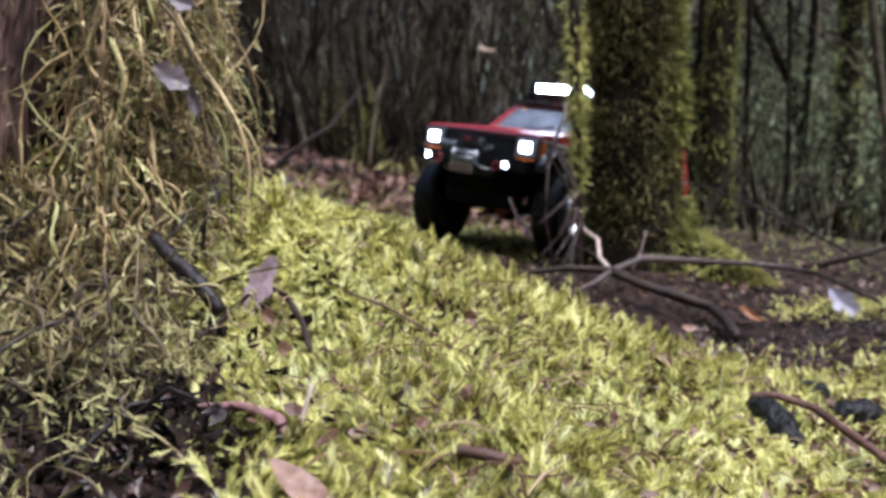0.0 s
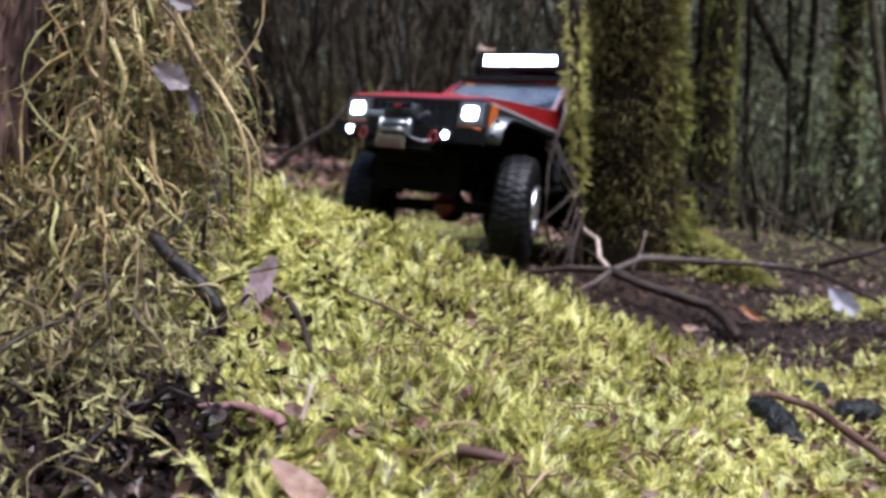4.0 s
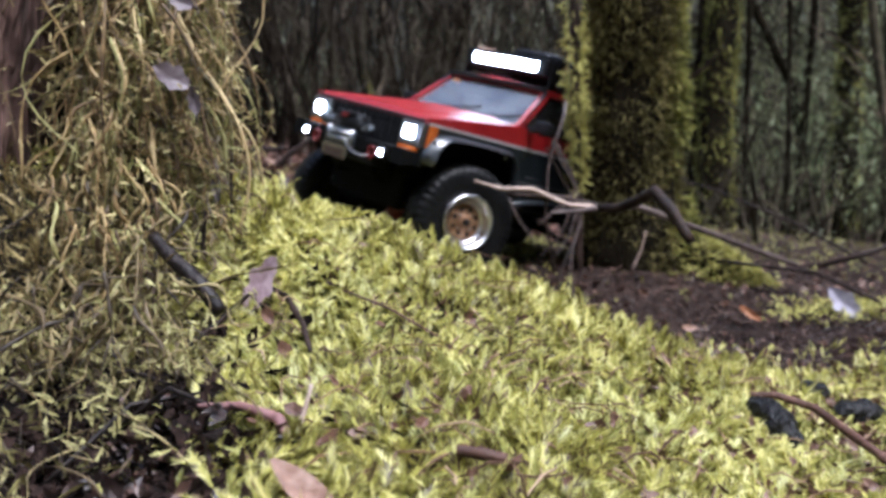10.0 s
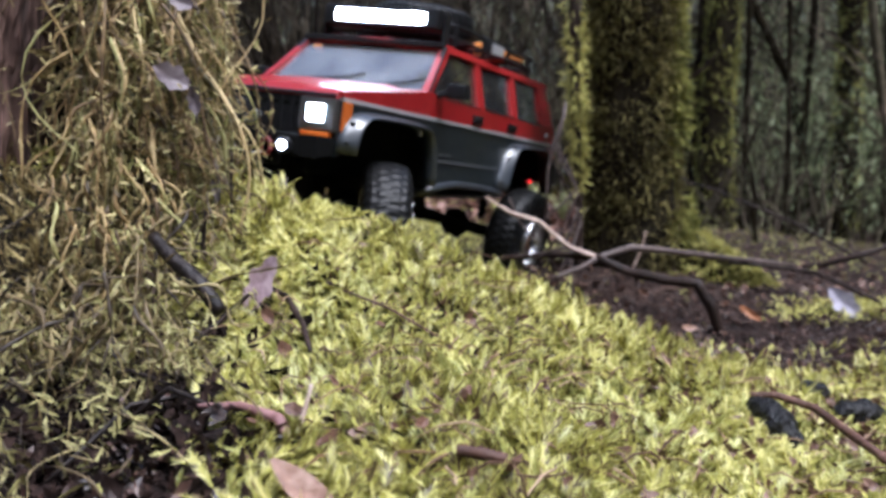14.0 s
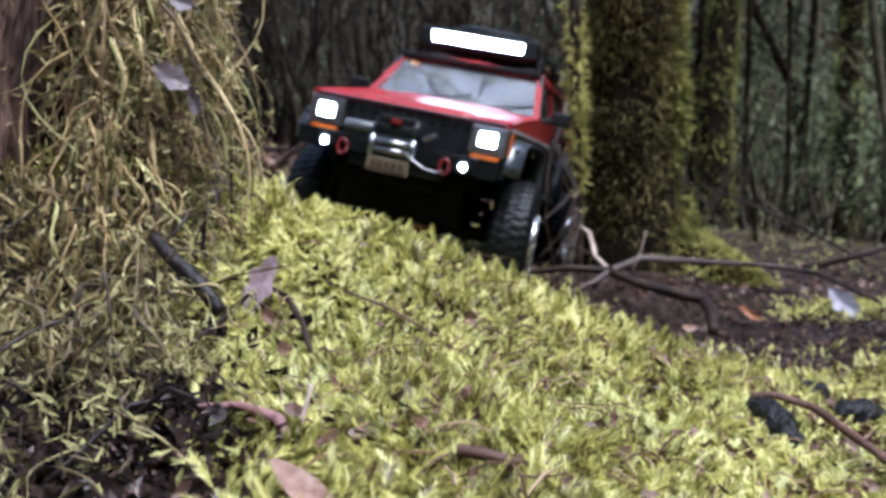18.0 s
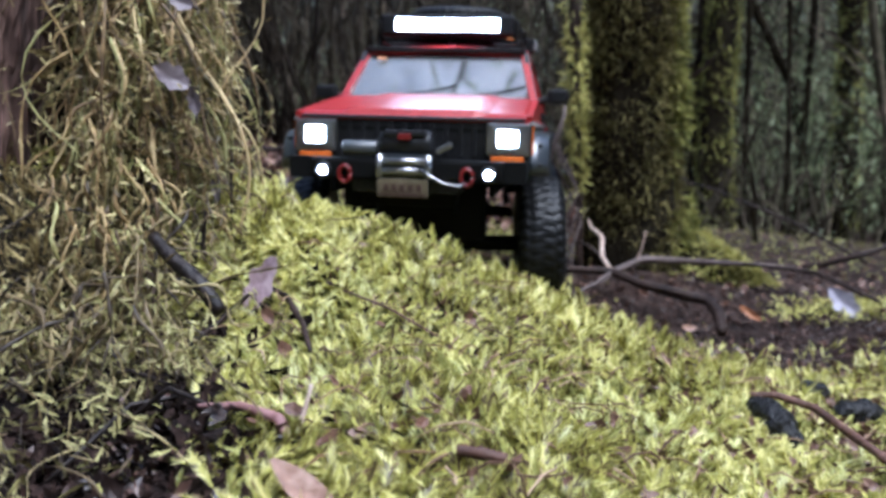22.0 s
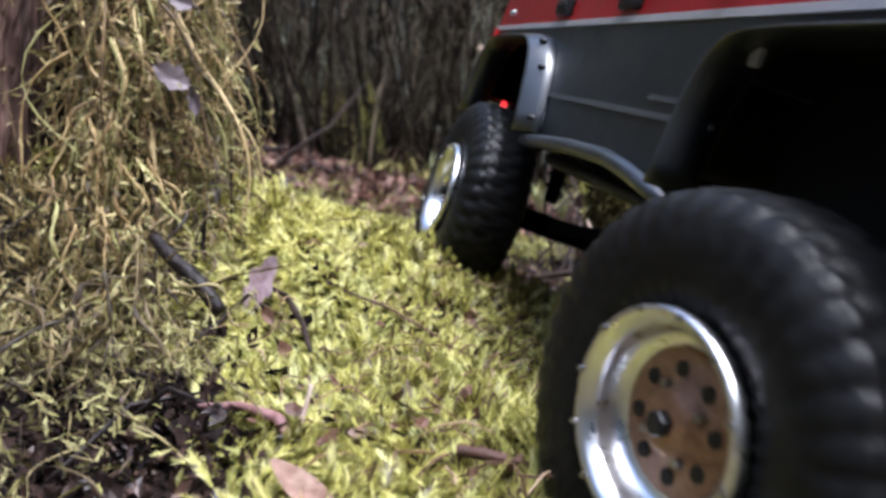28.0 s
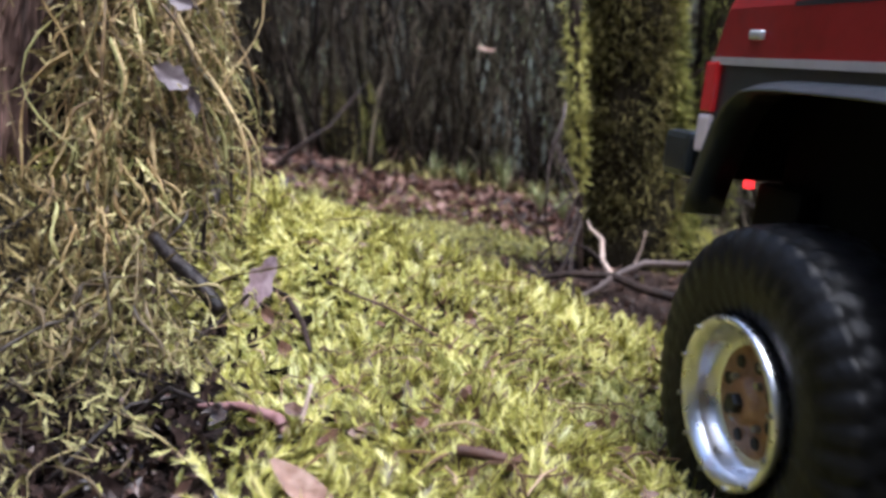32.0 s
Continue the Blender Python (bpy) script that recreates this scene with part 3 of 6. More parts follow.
def near_tree():
    tree = thing("mossy_tree", "old reddish-barked tree draped in tan and olive hanging moss", "tree")
    part("trunk", bough([(-0.365, 0.55, 0.02), (-0.350, 0.54, 0.13), (-0.330, 0.53, 0.24), (-0.29, 0.52, 0.55), (-0.26, 0.52, 1.6)], [0.110, 0.103, 0.101, 0.095, 0.08], 28, 0.10, 3), M_BARK, tree, "reddish-brown fibrous bark", True)
    part("limb", bough([(-0.20, 0.56, 0.05), (-0.195, 0.55, 0.16), (-0.19, 0.545, 0.30), (-0.20, 0.54, 0.7), (-0.23, 0.53, 1.5)], [0.055, 0.048, 0.046, 0.045, 0.035], 18, 0.25, 5), M_DARKBARK, tree, "dark limb hidden under moss", True)
    part("root", bough([(-0.25, 0.48, 0.10), (-0.20, 0.43, 0.075), (-0.17, 0.38, 0.045), (-0.15, 0.33, 0.03)], [0.045, 0.032, 0.020, 0.010], 12, 0.2, 6), M_DARKBARK, tree, "dark root in a damp hollow", True)
    rng = random.Random(12)
    for k in range(26):
        a, z0 = radians(-130 + 110 * (k + rng.random()) / 26), rng.uniform(0.04, 0.16)
        z1 = z0 + rng.uniform(0.10, 0.30)
        ridge = []
        for j in range(7):
            z = z0 + (z1 - z0) * j / 6
            u = min(1.0, max(0.0, (z - 0.02) / 0.22))
            cx, cy, r = -0.365 + 0.035 * u, 0.55 - 0.02 * u, 0.112 - 0.012 * u
            b = a + rng.uniform(-0.03, 0.03)
            ridge.append((cx + math.cos(b) * r * 0.99, cy + math.sin(b) * r * 0.99, z))
        w = rng.uniform(0.003, 0.0065)
        part("bark_strip", bough(ridge, [w * 0.3, w, w * 1.1, w * 0.8, w, w * 0.9, w * 0.2], 7, 0.45, 200 + k, 3), M_BARK, tree, "", True)
    rng = random.Random(11)
    g, o, h = G(), G(), G()
    tips, feet = [], []
    for k in range(112):
        # a rope of wavy strands that part towards their ends
        u = rng.random()
        x, z = -0.198 + 0.066 * u, (rng.uniform(0.14, 0.33) if k < 74 else rng.uniform(0.10, 0.19)) - 0.03 * u
        y = 0.494 - 0.034 * math.sin(math.pi * u) + rng.uniform(-0.012, 0.022)
        drift, long, wave = Vector((rng.gauss(0.12, 0.28) + 0.25 * (0.6 - u), rng.uniform(-0.25, 0.1), -1)), rng.uniform(0.07, 0.19), rng.uniform(0.4, 1.4)
        for q in range(rng.randint(3, 6)):
            tips.append(strand(g if rng.random() < 0.6 else o, rng, (x + rng.gauss(0, 0.003), y + rng.gauss(0, 0.003), z + rng.gauss(0, 0.006)), long * rng.uniform(0.7, 1.1), wave, rng.uniform(0.0016, 0.0023) if q == 0 else rng.uniform(0.0008, 0.0016), rng.uniform(0.0, 0.85) if q > 1 else rng.uniform(0, 0.25), drift))
    for k in range(130):
        u = rng.random()
        x, z = -0.206 + 0.078 * u + rng.gauss(0, 0.004), rng.uniform(0.12, 0.31) - 0.03 * u
        tips.append(strand(g, rng, (x, 0.498 - 0.035 * math.sin(math.pi * u) + rng.uniform(-0.02, 0.02), z), rng.uniform(0.03, 0.09), rng.uniform(0.8, 2.2), rng.uniform(0.0005, 0.0013), rng.uniform(0.2, 1.0)))
    for k in range(58):
        # ropes that hang down to the moss in front of the root
        x, z = rng.gauss(-0.161, 0.015), 0.105 + 0.15 * rng.random() ** 1.5
        y = 0.405 + 0.30 * (z - 0.10) + rng.uniform(-0.015, 0.025)
        drop = min(z - lie(x, y), rng.uniform(0.05, 0.11))
        for q in range(rng.randint(2, 4)):
            tips.append(strand(g if rng.random() < 0.7 else o, rng, (x + rng.gauss(0, 0.003), y + rng.gauss(0, 0.003), z), drop * rng.uniform(0.7, 1.0), rng.uniform(0.5, 1.5), rng.uniform(0.0009, 0.0017), rng.uniform(0, 0.7), Vector((rng.gauss(0.10, 0.22), rng.uniform(-0.2, 0.05), -1))))
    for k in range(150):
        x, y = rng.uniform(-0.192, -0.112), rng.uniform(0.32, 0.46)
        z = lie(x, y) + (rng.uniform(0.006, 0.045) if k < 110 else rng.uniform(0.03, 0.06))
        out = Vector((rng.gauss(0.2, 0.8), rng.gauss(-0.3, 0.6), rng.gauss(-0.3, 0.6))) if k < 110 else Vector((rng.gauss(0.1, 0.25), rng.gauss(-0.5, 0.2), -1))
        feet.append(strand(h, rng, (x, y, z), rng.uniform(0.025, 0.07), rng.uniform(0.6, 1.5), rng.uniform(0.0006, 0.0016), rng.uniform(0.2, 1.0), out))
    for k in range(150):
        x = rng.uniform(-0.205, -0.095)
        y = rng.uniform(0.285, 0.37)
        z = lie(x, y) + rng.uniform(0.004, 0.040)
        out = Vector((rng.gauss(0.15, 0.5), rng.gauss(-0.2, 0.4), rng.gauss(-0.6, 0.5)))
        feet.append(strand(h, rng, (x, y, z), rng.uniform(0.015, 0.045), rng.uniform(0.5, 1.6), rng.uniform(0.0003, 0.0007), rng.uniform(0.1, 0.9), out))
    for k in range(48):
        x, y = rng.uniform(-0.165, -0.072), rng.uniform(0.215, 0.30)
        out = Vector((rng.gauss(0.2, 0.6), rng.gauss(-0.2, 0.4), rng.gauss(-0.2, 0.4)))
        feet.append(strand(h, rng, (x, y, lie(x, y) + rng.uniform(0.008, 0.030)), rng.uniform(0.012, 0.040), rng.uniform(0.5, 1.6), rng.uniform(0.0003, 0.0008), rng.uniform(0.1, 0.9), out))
    tagged(part("hanging_moss", g, M_STRAND, tree, "tan hanging moss strands", True), kind="stuff")
    tagged(part("olive_moss", o, M_OLIVESTRAND, tree, "olive hanging moss strands", True), kind="stuff")
    tagged(part("trailing_moss", h, M_DARKSTRAND, tree, "curling olive moss strands at the foot", True), kind="stuff")
    # short side shoots: tan along the strands, green towards the open side
    r2 = np.random.default_rng(4)
    spots = np.array([tuple(p[i]) for p in tips for i in range(1, 15)] * 2)
    for name, label, share, material, big in (("moss_fuzz", "small tan moss leaflets along the strands", np.full(len(spots), 0.85), M_STRANDLEAF, 0.0066), ("moss_frill", "small green moss shoots", np.clip(0.04 + 4.0 * (spots[:, 0] + 0.165), 0.03, 0.4), M_BANK, 0.011)):
        base = spots[r2.uniform(0, 1, len(spots)) < share]
        m = len(base)
        base = base + r2.normal(0, 0.001, (m, 3))
        aim = unit(r2.normal(0, 1, (m, 3)) + np.array([0.2, -0.3, -0.6]))
        up = unit(np.cross(aim, r2.normal(0, 1, (m, 3))))
        ln = big * r2.uniform(0.5, 1.2, m)
        ob = new(name, frond_mesh(name, base, aim, up, ln, ln * 0.12, r2.uniform(-0.5, 0.4, m), material, name == "moss_fuzz"))
        ob.parent = tree
        tagged(ob, label, kind="stuff")
    base = np.array([tuple(p[i]) for p in feet for i in (2, 4, 6, 8, 10, 12)])
    m = len(base)
    base = base + r2.normal(0, 0.0012, (m, 3))
    aim = unit(r2.normal(0, 1, (m, 3)) + np.array([0, -0.2, 0.3]))
    ob = new("shoot_moss", frond_mesh("shoot_moss", base, aim, unit(np.cross(aim, r2.normal(0, 1, (m, 3)))), r2.uniform(0.005, 0.011, m), np.full(m, 0.0010), r2.uniform(-0.5, 0.4, m), M_OLIVESTRAND))
    ob.parent = tree
    tagged(ob, "dull olive moss shoots at the foot of the tree", kind="stuff")
    coat("foot_moss", tree, "olive moss on the foot of the trunk", [(-0.365, 0.55, 0.02), (-0.355, 0.545, 0.10)], [0.112, 0.106], 300, 0.011, M_TRUNKMOSS, 41, 0.6)
    coat("root_moss", tree, "olive moss on the root", [(-0.25, 0.48, 0.10), (-0.20, 0.43, 0.075), (-0.17, 0.38, 0.045)], [0.045, 0.032, 0.020], 4200, 0.014, M_STRANDLEAF, 42, 0.8, -0.3)
    coat("limb_moss", tree, "tan moss on the limb", [(-0.20, 0.56, 0.05), (-0.195, 0.55, 0.16), (-0.19, 0.545, 0.34)], [0.057, 0.05, 0.048], 3500, 0.020, M_STRANDLEAF, 43, 0.9)
    crown(tree, (-0.26, 0.52, 1.58), 1.5, 501, 7, 500)


def crown(tree, top, rise, seed, limbs, leaves):
    """The trunk's upper part with spreading limbs and loose leaves between gaps of sky."""
    rng, r2 = random.Random(seed), np.random.default_rng(seed)
    top = Vector(top)
    head = top + Vector((rng.uniform(-0.15, 0.15), rng.uniform(-0.15, 0.15), rise))
    part("upper_trunk", bough([top, top.lerp(head, 0.5), head], [0.036, 0.028, 0.012], 8, 0.15, seed), M_DARKBARK, tree, "", True)
    spots = []
    for k in range(limbs):
        p = top.lerp(head, rng.uniform(0.1, 1.0))
        a = 2 * math.pi * (k + rng.random()) / limbs
        d = Vector((math.cos(a), math.sin(a), rng.uniform(0.15, 0.6))).normalized()
        pts, reach = [p.copy()], rng.uniform(0.7, 1.5)
        for j in range(5):
            d = (d + Vector((rng.gauss(0, 0.22), rng.gauss(0, 0.22), rng.gauss(0, 0.12)))).normalized()
            p = p + d * reach / 5
            pts.append(p.copy())
            spots += [tuple(p)] * (j + 1)
        part("limb", bough(pts, [0.016, 0.013, 0.010, 0.008, 0.006, 0.003], 6, 0.2, seed + k, 2), M_DARKBARK, tree, "", True)
    base = np.array(spots)[r2.integers(0, len(spots), leaves)] + r2.normal(0, 0.13, (leaves, 3))
    aim = unit(r2.normal(0, 1, (leaves, 3)) + np.array([0, 0, -0.3]))
    up = unit(np.cross(aim, r2.normal(0, 1, (leaves, 3))))
    ln = r2.uniform(0.05, 0.11, leaves)
    ob = new("crown", frond_mesh("crown", base, aim, up, ln, ln * 0.14, r2.uniform(-0.4, 0.3, leaves), M_GREEN))
    ob.parent = tree
    tagged(ob, "loose crown of small green leaves", kind="stuff")


near_tree()


def track_tree():
    tree = thing("moss_covered_tree", "slender dark tree trunk thickly coated in moss", "tree")
    pts, rad = [(0.226, 1.0, -0.04), (0.224, 0.998, 0.02), (0.221, 0.995, 0.09), (0.219, 0.99, 0.2), (0.217, 0.99, 0.5), (0.222, 1.0, 1.6)], [0.078, 0.062, 0.053, 0.049, 0.047, 0.038]
    part("trunk", bough(pts, rad, 24, 0.14, 9), M_DARKBARK, tree, "dark wet bark", True)
    root = [(0.255, 0.985, 0.045), (0.295, 0.972, 0.026), (0.340, 0.962, 0.004), (0.375, 0.955, -0.015)]
    part("root", bough(root, [0.034, 0.026, 0.018, 0.010], 12, 0.2, 10), M_DARKBARK, tree, "", True)
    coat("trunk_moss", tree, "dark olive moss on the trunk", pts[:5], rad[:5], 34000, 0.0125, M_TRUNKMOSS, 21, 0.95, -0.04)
    coat("root_moss", tree, "yellow-green moss on the root", root, [0.034, 0.026, 0.018, 0.010], 3600, 0.013, M_PALEMOSS, 22, 0.2)
    # lighter moss colour down the right edge paints light from that side
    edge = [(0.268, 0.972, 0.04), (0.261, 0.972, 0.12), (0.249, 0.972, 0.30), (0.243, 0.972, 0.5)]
    coat("edge_moss", tree, "moss tufts coloured lighter for the lit side of the trunk", edge, [0.020, 0.017, 0.015, 0.014], 8000, 0.0165, M_OLIVEMOSS, 23, 0.85, 0.12)
    crown(tree, (0.225, 1.0, 1.58), 1.7, 502, 8, 600)
    vine = thing("sapling", "thin upright sapling wrapped in pale yellow moss", "sapling")
    vp = [(0.154, 0.95, 0.012), (0.153, 0.952, 0.09), (0.148, 0.955, 0.2), (0.144, 0.955, 0.31), (0.138, 0.96, 0.55)]
    part("stem", bough(vp, [0.004, 0.005, 0.006, 0.006, 0.006], 8, 0.2, 12), M_TWIG, vine, "", True)
    coat("stem_moss", vine, "pale yellow moss sleeve", vp[1:], [0.002, 0.005, 0.008, 0.009], 3000, 0.0155, M_PALEMOSS, 24, 0.9, 0.04)


track_tree()


def far_tree(name, label, pts, rad, moss, seed, bark=None, n=2600):
    tree = thing(name, label, "tree")
    part("trunk", bough(pts, rad, 14, 0.15, seed), bark or M_DARKBARK, tree, "", True)
    rng = random.Random(seed)
    for k in range(0 if moss else 5):
        p = Vector(pts[1]).lerp(Vector(pts[2]), rng.random())
        q = p + Vector((rng.choice((-1, 1)) * rng.uniform(0.03, 0.10), rng.uniform(-0.03, 0.03), rng.uniform(0.02, 0.10)))
        part("twig", G().tube([p, p.lerp(q, 0.5) + Vector((0, 0, 0.008)), q], [rad[1] * 0.35, rad[1] * 0.25, rad[1] * 0.1], 4), bark or M_DARKBARK, tree)
    if moss:
        coat("trunk_moss", tree, "olive moss on the trunk", pts[:4] if len(pts) > 4 else pts[:3], rad[:4] if len(pts) > 4 else rad[:3], n, 0.017, moss, seed, 0.7)
    return tree


far_tree("woodland_tree", "slim trunk wrapped in olive moss", [(0.575, 1.78, -0.05), (0.565, 1.78, 0.22), (0.575, 1.785, 0.42), (0.600, 1.79, 0.66), (0.66, 1.83, 1.6)], [0.036, 0.030, 0.030, 0.027, 0.02], M_OLIVEMOSS, 31, None, 3600)
far_tree("woodland_tree", "slim bare dark trunk", [(0.575, 1.95, -0.05), (0.590, 1.95, 0.25), (0.602, 1.95, 0.8), (0.64, 2.0, 1.9)], [0.024, 0.022, 0.024, 0.018], None, 32)
far_tree("woodland_tree", "mossy dark trunk among green shrubs", [(0.885, 1.88, -0.06), (0.885, 1.88, 0.3), (0.90, 1.90, 0.7), (0.88, 1.95, 1.8)], [0.030, 0.024, 0.022, 0.018], M_OLIVEMOSS, 33)
for x, y, top, r in ((0.66, 1.86, 0.655, 0.007), (0.735, 1.80, 0.71, 0.006), (0.80, 1.92, 0.83, 0.009), (0.93, 1.78, 0.90, 0.006), (0.70, 2.25, 0.73, 0.012)):
    far_tree("woodland_tree", "thin dark upright stem", [(x, y, -0.05), (0.6 * x + 0.4 * top, y, 0.25), (top, y, 0.7), (top, y + 0.05, 1.5)], [r, 0.9 * r, 0.8 * r, 0.5 * r], None, 340 + int(100 * x))
far_tree("leaning_pole", "thin leaning bare brown stem", [(0.665, 1.2, -0.04), (0.634, 1.2, 0.12), (0.596, 1.2, 0.32), (0.56, 1.2, 0.6)], [0.008, 0.007, 0.006, 0.005], None, 34, M_STEM)
far_tree("leaning_pole", "thin dark leaning branch", [(0.86, 1.95, -0.02), (0.79, 1.95, 0.30), (0.70, 1.95, 0.47), (0.60, 1.95, 0.68)], [0.012, 0.010, 0.009, 0.007], None, 35)
far_tree("woodland_tree", "thin dark upright trunk", [(0.99, 2.1, -0.05), (0.975, 2.1, 0.2), (0.96, 2.1, 0.75), (0.95, 2.1, 1.6)], [0.014, 0.013, 0.012, 0.010], None, 36)
far_tree("mossy_stump", "short mossy stump at the edge of the thicket", [(-0.165, 2.1, 0.04), (-0.17, 2.1, 0.14), (-0.18, 2.12, 0.24), (-0.20, 2.12, 0.34), (-0.22, 2.13, 0.46)], [0.040, 0.024, 0.014, 0.008, 0.003], M_OLIVEMOSS, 37, None, 900)
far_tree("mossy_stump", "low mossy stump under bare stems", [(-0.27, 2.3, 0.05), (-0.28, 2.3, 0.2), (-0.30, 2.32, 0.33)], [0.05, 0.04, 0.015], M_TRUNKMOSS, 38, None, 2500)


def shrub(name, label, n, spread, tall, seed, thick=0.006, splay=0.22, apart=False):
    """A clump of bare stems, each with its twigs."""
    rng = random.Random(seed)
    ob = thing(name, label, "shrub", group="thicket of bare stems")
    for k in range(n):
        g, twigs = G(), []
        a, r = rng.uniform(0, 2 * math.pi), spread * math.sqrt(rng.random())
        p = Vector((r * math.cos(a), r * math.sin(a), -0.05))
        d = Vector((rng.gauss(0, splay) + 0.3 * r * math.cos(a), rng.gauss(0, splay), 1)).normalized()
        th = thick * rng.uniform(0.35, 1.3) * (1.5 if rng.random() < 0.12 else 1)
        h = tall * rng.uniform(0.5, 1.2)
        pts, steps = [p.copy()], 7
        for j in range(steps):
            d = (d + Vector((rng.gauss(0, 0.12), rng.gauss(0, 0.12), 0.03))).normalized()
            p = p + d * (h / steps)
            pts.append(p.copy())
            for _ in range(2):
                if rng.random() < 0.6:
                    e = (d + Vector((rng.gauss(0, 0.6), rng.gauss(0, 0.6), 0.1))).normalized()
                    q = p + e * h * rng.uniform(0.06, 0.22)
                    limb = ([p.copy(), p.lerp(q, 0.5) + Vector((0, 0, 0.01)), q], [th * 0.45, th * 0.33, th * 0.15], 3)
                    if apart:
                        twigs.append(limb)
                    else:
                        g.tube(*limb)
        g.tube(pts, [th * (1 - 0.75 * j / steps) for j in range(steps + 1)], 5)
        stem = part("stem", g, M_STEM, ob, "", True)
        for limb in twigs:
            part("twig", G().tube(*limb), M_STEM, stem, "", True)
    return ob


rng = random.Random(77)
for row, (y, step, n, tall) in enumerate(((2.15, 0.27, 24, 1.1), (2.55, 0.27, 24, 1.4), (3.1, 0.32, 24, 1.8), (3.8, 0.4, 24, 2.2), (4.7, 0.55, 24, 2.6))):
    kinds = [shrub("bare_shrub", "dense unseen clump of bare brown stems added for reflections", n, 0.15 + 0.03 * row, tall, 100 + 10 * row + k, 0.0040 + 0.0011 * row) for k in range(3)]
    used = set()
    x, k = -0.62 * y + 0.02 * row, 0
    while x < 0.62 * y:
        far = y + rng.uniform(-0.15, 0.2) + (0.35 if x < -0.35 and row == 0 else 0) + (0.25 if x > 0.5 and row == 0 else 0)
        if not (row == 0 and x < -0.55):
            px = x + rng.uniform(-0.08, 0.08)
            m = Matrix.Translation((px, far, lie(px, far))) @ Matrix.Rotation(rng.uniform(0, 6.28), 4, "Z")
            if k % 3 in used:
                copy_thing(kinds[k % 3], m)
            else:
                kinds[k % 3].matrix_world = m
                used.add(k % 3)
            k += 1
        x += step


# shrubs out of view round the camera, added for the truck's reflections
ring = [shrub("bare_shrub", "unseen clump of bare brown stems added for reflections", 18, 0.22, 1.5, 450 + k, 0.0055) for k in range(3)]
for k in range(27):
    a = radians(-205 + 230 * (k + 0.6 * rng.random()) / 27)
    far = rng.uniform(2.6, 4.6)
    px, py = far * math.cos(a), 0.3 + far * math.sin(a)
    m = Matrix.Translation((px, py, lie(px, py))) @ Matrix.Rotation(rng.uniform(0, 6.28), 4, "Z")
    if k < 3:
        ring[k].matrix_world = m
    else:
        copy_thing(ring[k % 3], m)


low = [shrub("low_brush", "tangle of thin bare stems at the edge of the track", 9, 0.12, 0.34, 400 + k, 0.0030, 0.5, True) for k in range(3)]
for k, (x, y) in enumerate(((0.62, 1.42), (0.80, 1.50), (0.95, 1.62), (0.56, 1.72), (0.74, 1.85), (1.05, 1.85), (0.90, 2.05), (1.20, 2.1), (0.46, 1.62), (0.68, 2.1))):
    m = Matrix.Translation((x, y, lie(x, y))) @ Matrix.Rotation(rng.uniform(0, 6.28), 4, "Z")
    if k < 3:
        low[k].matrix_world = m
    else:
        copy_thing(low[k % 3], m)


def foliage(at, seed, n, size, box):
    """A leafy bush: arching stems with many small leaves."""
    rng = np.random.default_rng(seed)
    bush = thing("green_bush", "soft dark green leafy bush", "bush", at=Matrix.Translation((at[0], at[1], lie(*at))), group="green undergrowth")
    r = random.Random(seed)
    centres = []
    for k in range(12):
        p, d = Vector((r.uniform(-0.08, 0.08), r.uniform(-0.08, 0.08), -0.03)), Vector((r.gauss(0, 0.35), r.gauss(0, 0.35), 1)).normalized()
        pts = [p.copy()]
        for j in range(6):
            d = (d + Vector((r.gauss(0, 0.14), r.gauss(0, 0.14), -0.03))).normalized()
            p = p + d * box[2] * r.uniform(0.14, 0.22)
            pts.append(p.copy())
            if j > 0:
                centres.append(tuple(p))
        part("stem", G().tube(pts, [0.006 * (1 - 0.12 * j) for j in range(7)], 4), M_STEM, bush, "", True)
    c = np.array(centres)[rng.integers(0, len(centres), n)]
    base = c + rng.normal(0, 1, (n, 3)) * np.array([box[0], box[1], box[2] * 0.35]) * 0.23
    aim = unit(rng.normal(0, 1, (n, 3)) + np.array([0, 0, -0.2]))
    up = unit(np.cross(aim, rng.normal(0, 1, (n, 3))))
    ln = size * rng.uniform(0.6, 1.4, n)
    ob = new("leaves", frond_mesh("leaves", base, aim, up, ln, ln * 0.085, rng.uniform(-0.4, 0.3, n), M_GREEN, True))
    ob.parent = bush
    tagged(ob, "dark green feathery leaves", kind="stuff")


for k, (x, y, h) in enumerate(((0.82, 2.05, 0.55), (1.15, 2.2, 0.6), (1.45, 2.5, 0.8), (0.95, 2.7, 0.9), (1.35, 3.1, 1.1), (1.75, 3.0, 1.1), (0.62, 2.9, 0.9), (0.55, 2.2, 0.25), (0.70, 1.68, 0.16), (1.2, 2.0, 0.4), (0.95, 1.95, 0.35))):
    foliage((x, y), 300 + k, 5400 if h > 0.3 else 260, 0.0165 if h > 0.3 else 0.013, (0.34, 0.3, h))
for k, (x, y, h) in enumerate(((-0.62, 2.9, 0.22), (-0.75, 3.2, 0.9), (-0.5, 3.6, 0.3))):
    foliage((x, y), 330 + k, 1300, 0.024, (0.25, 0.25, h))


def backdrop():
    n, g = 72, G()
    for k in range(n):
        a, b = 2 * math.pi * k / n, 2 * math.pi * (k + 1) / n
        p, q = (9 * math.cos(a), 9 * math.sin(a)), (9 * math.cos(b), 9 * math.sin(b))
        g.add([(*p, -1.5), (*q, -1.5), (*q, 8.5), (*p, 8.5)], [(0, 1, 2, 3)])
    tagged(new("backdrop", g.mesh("backdrop", M_FAR)), "dense distant forest with pale gaps of light painted in", "forest", kind="structure")


backdrop()


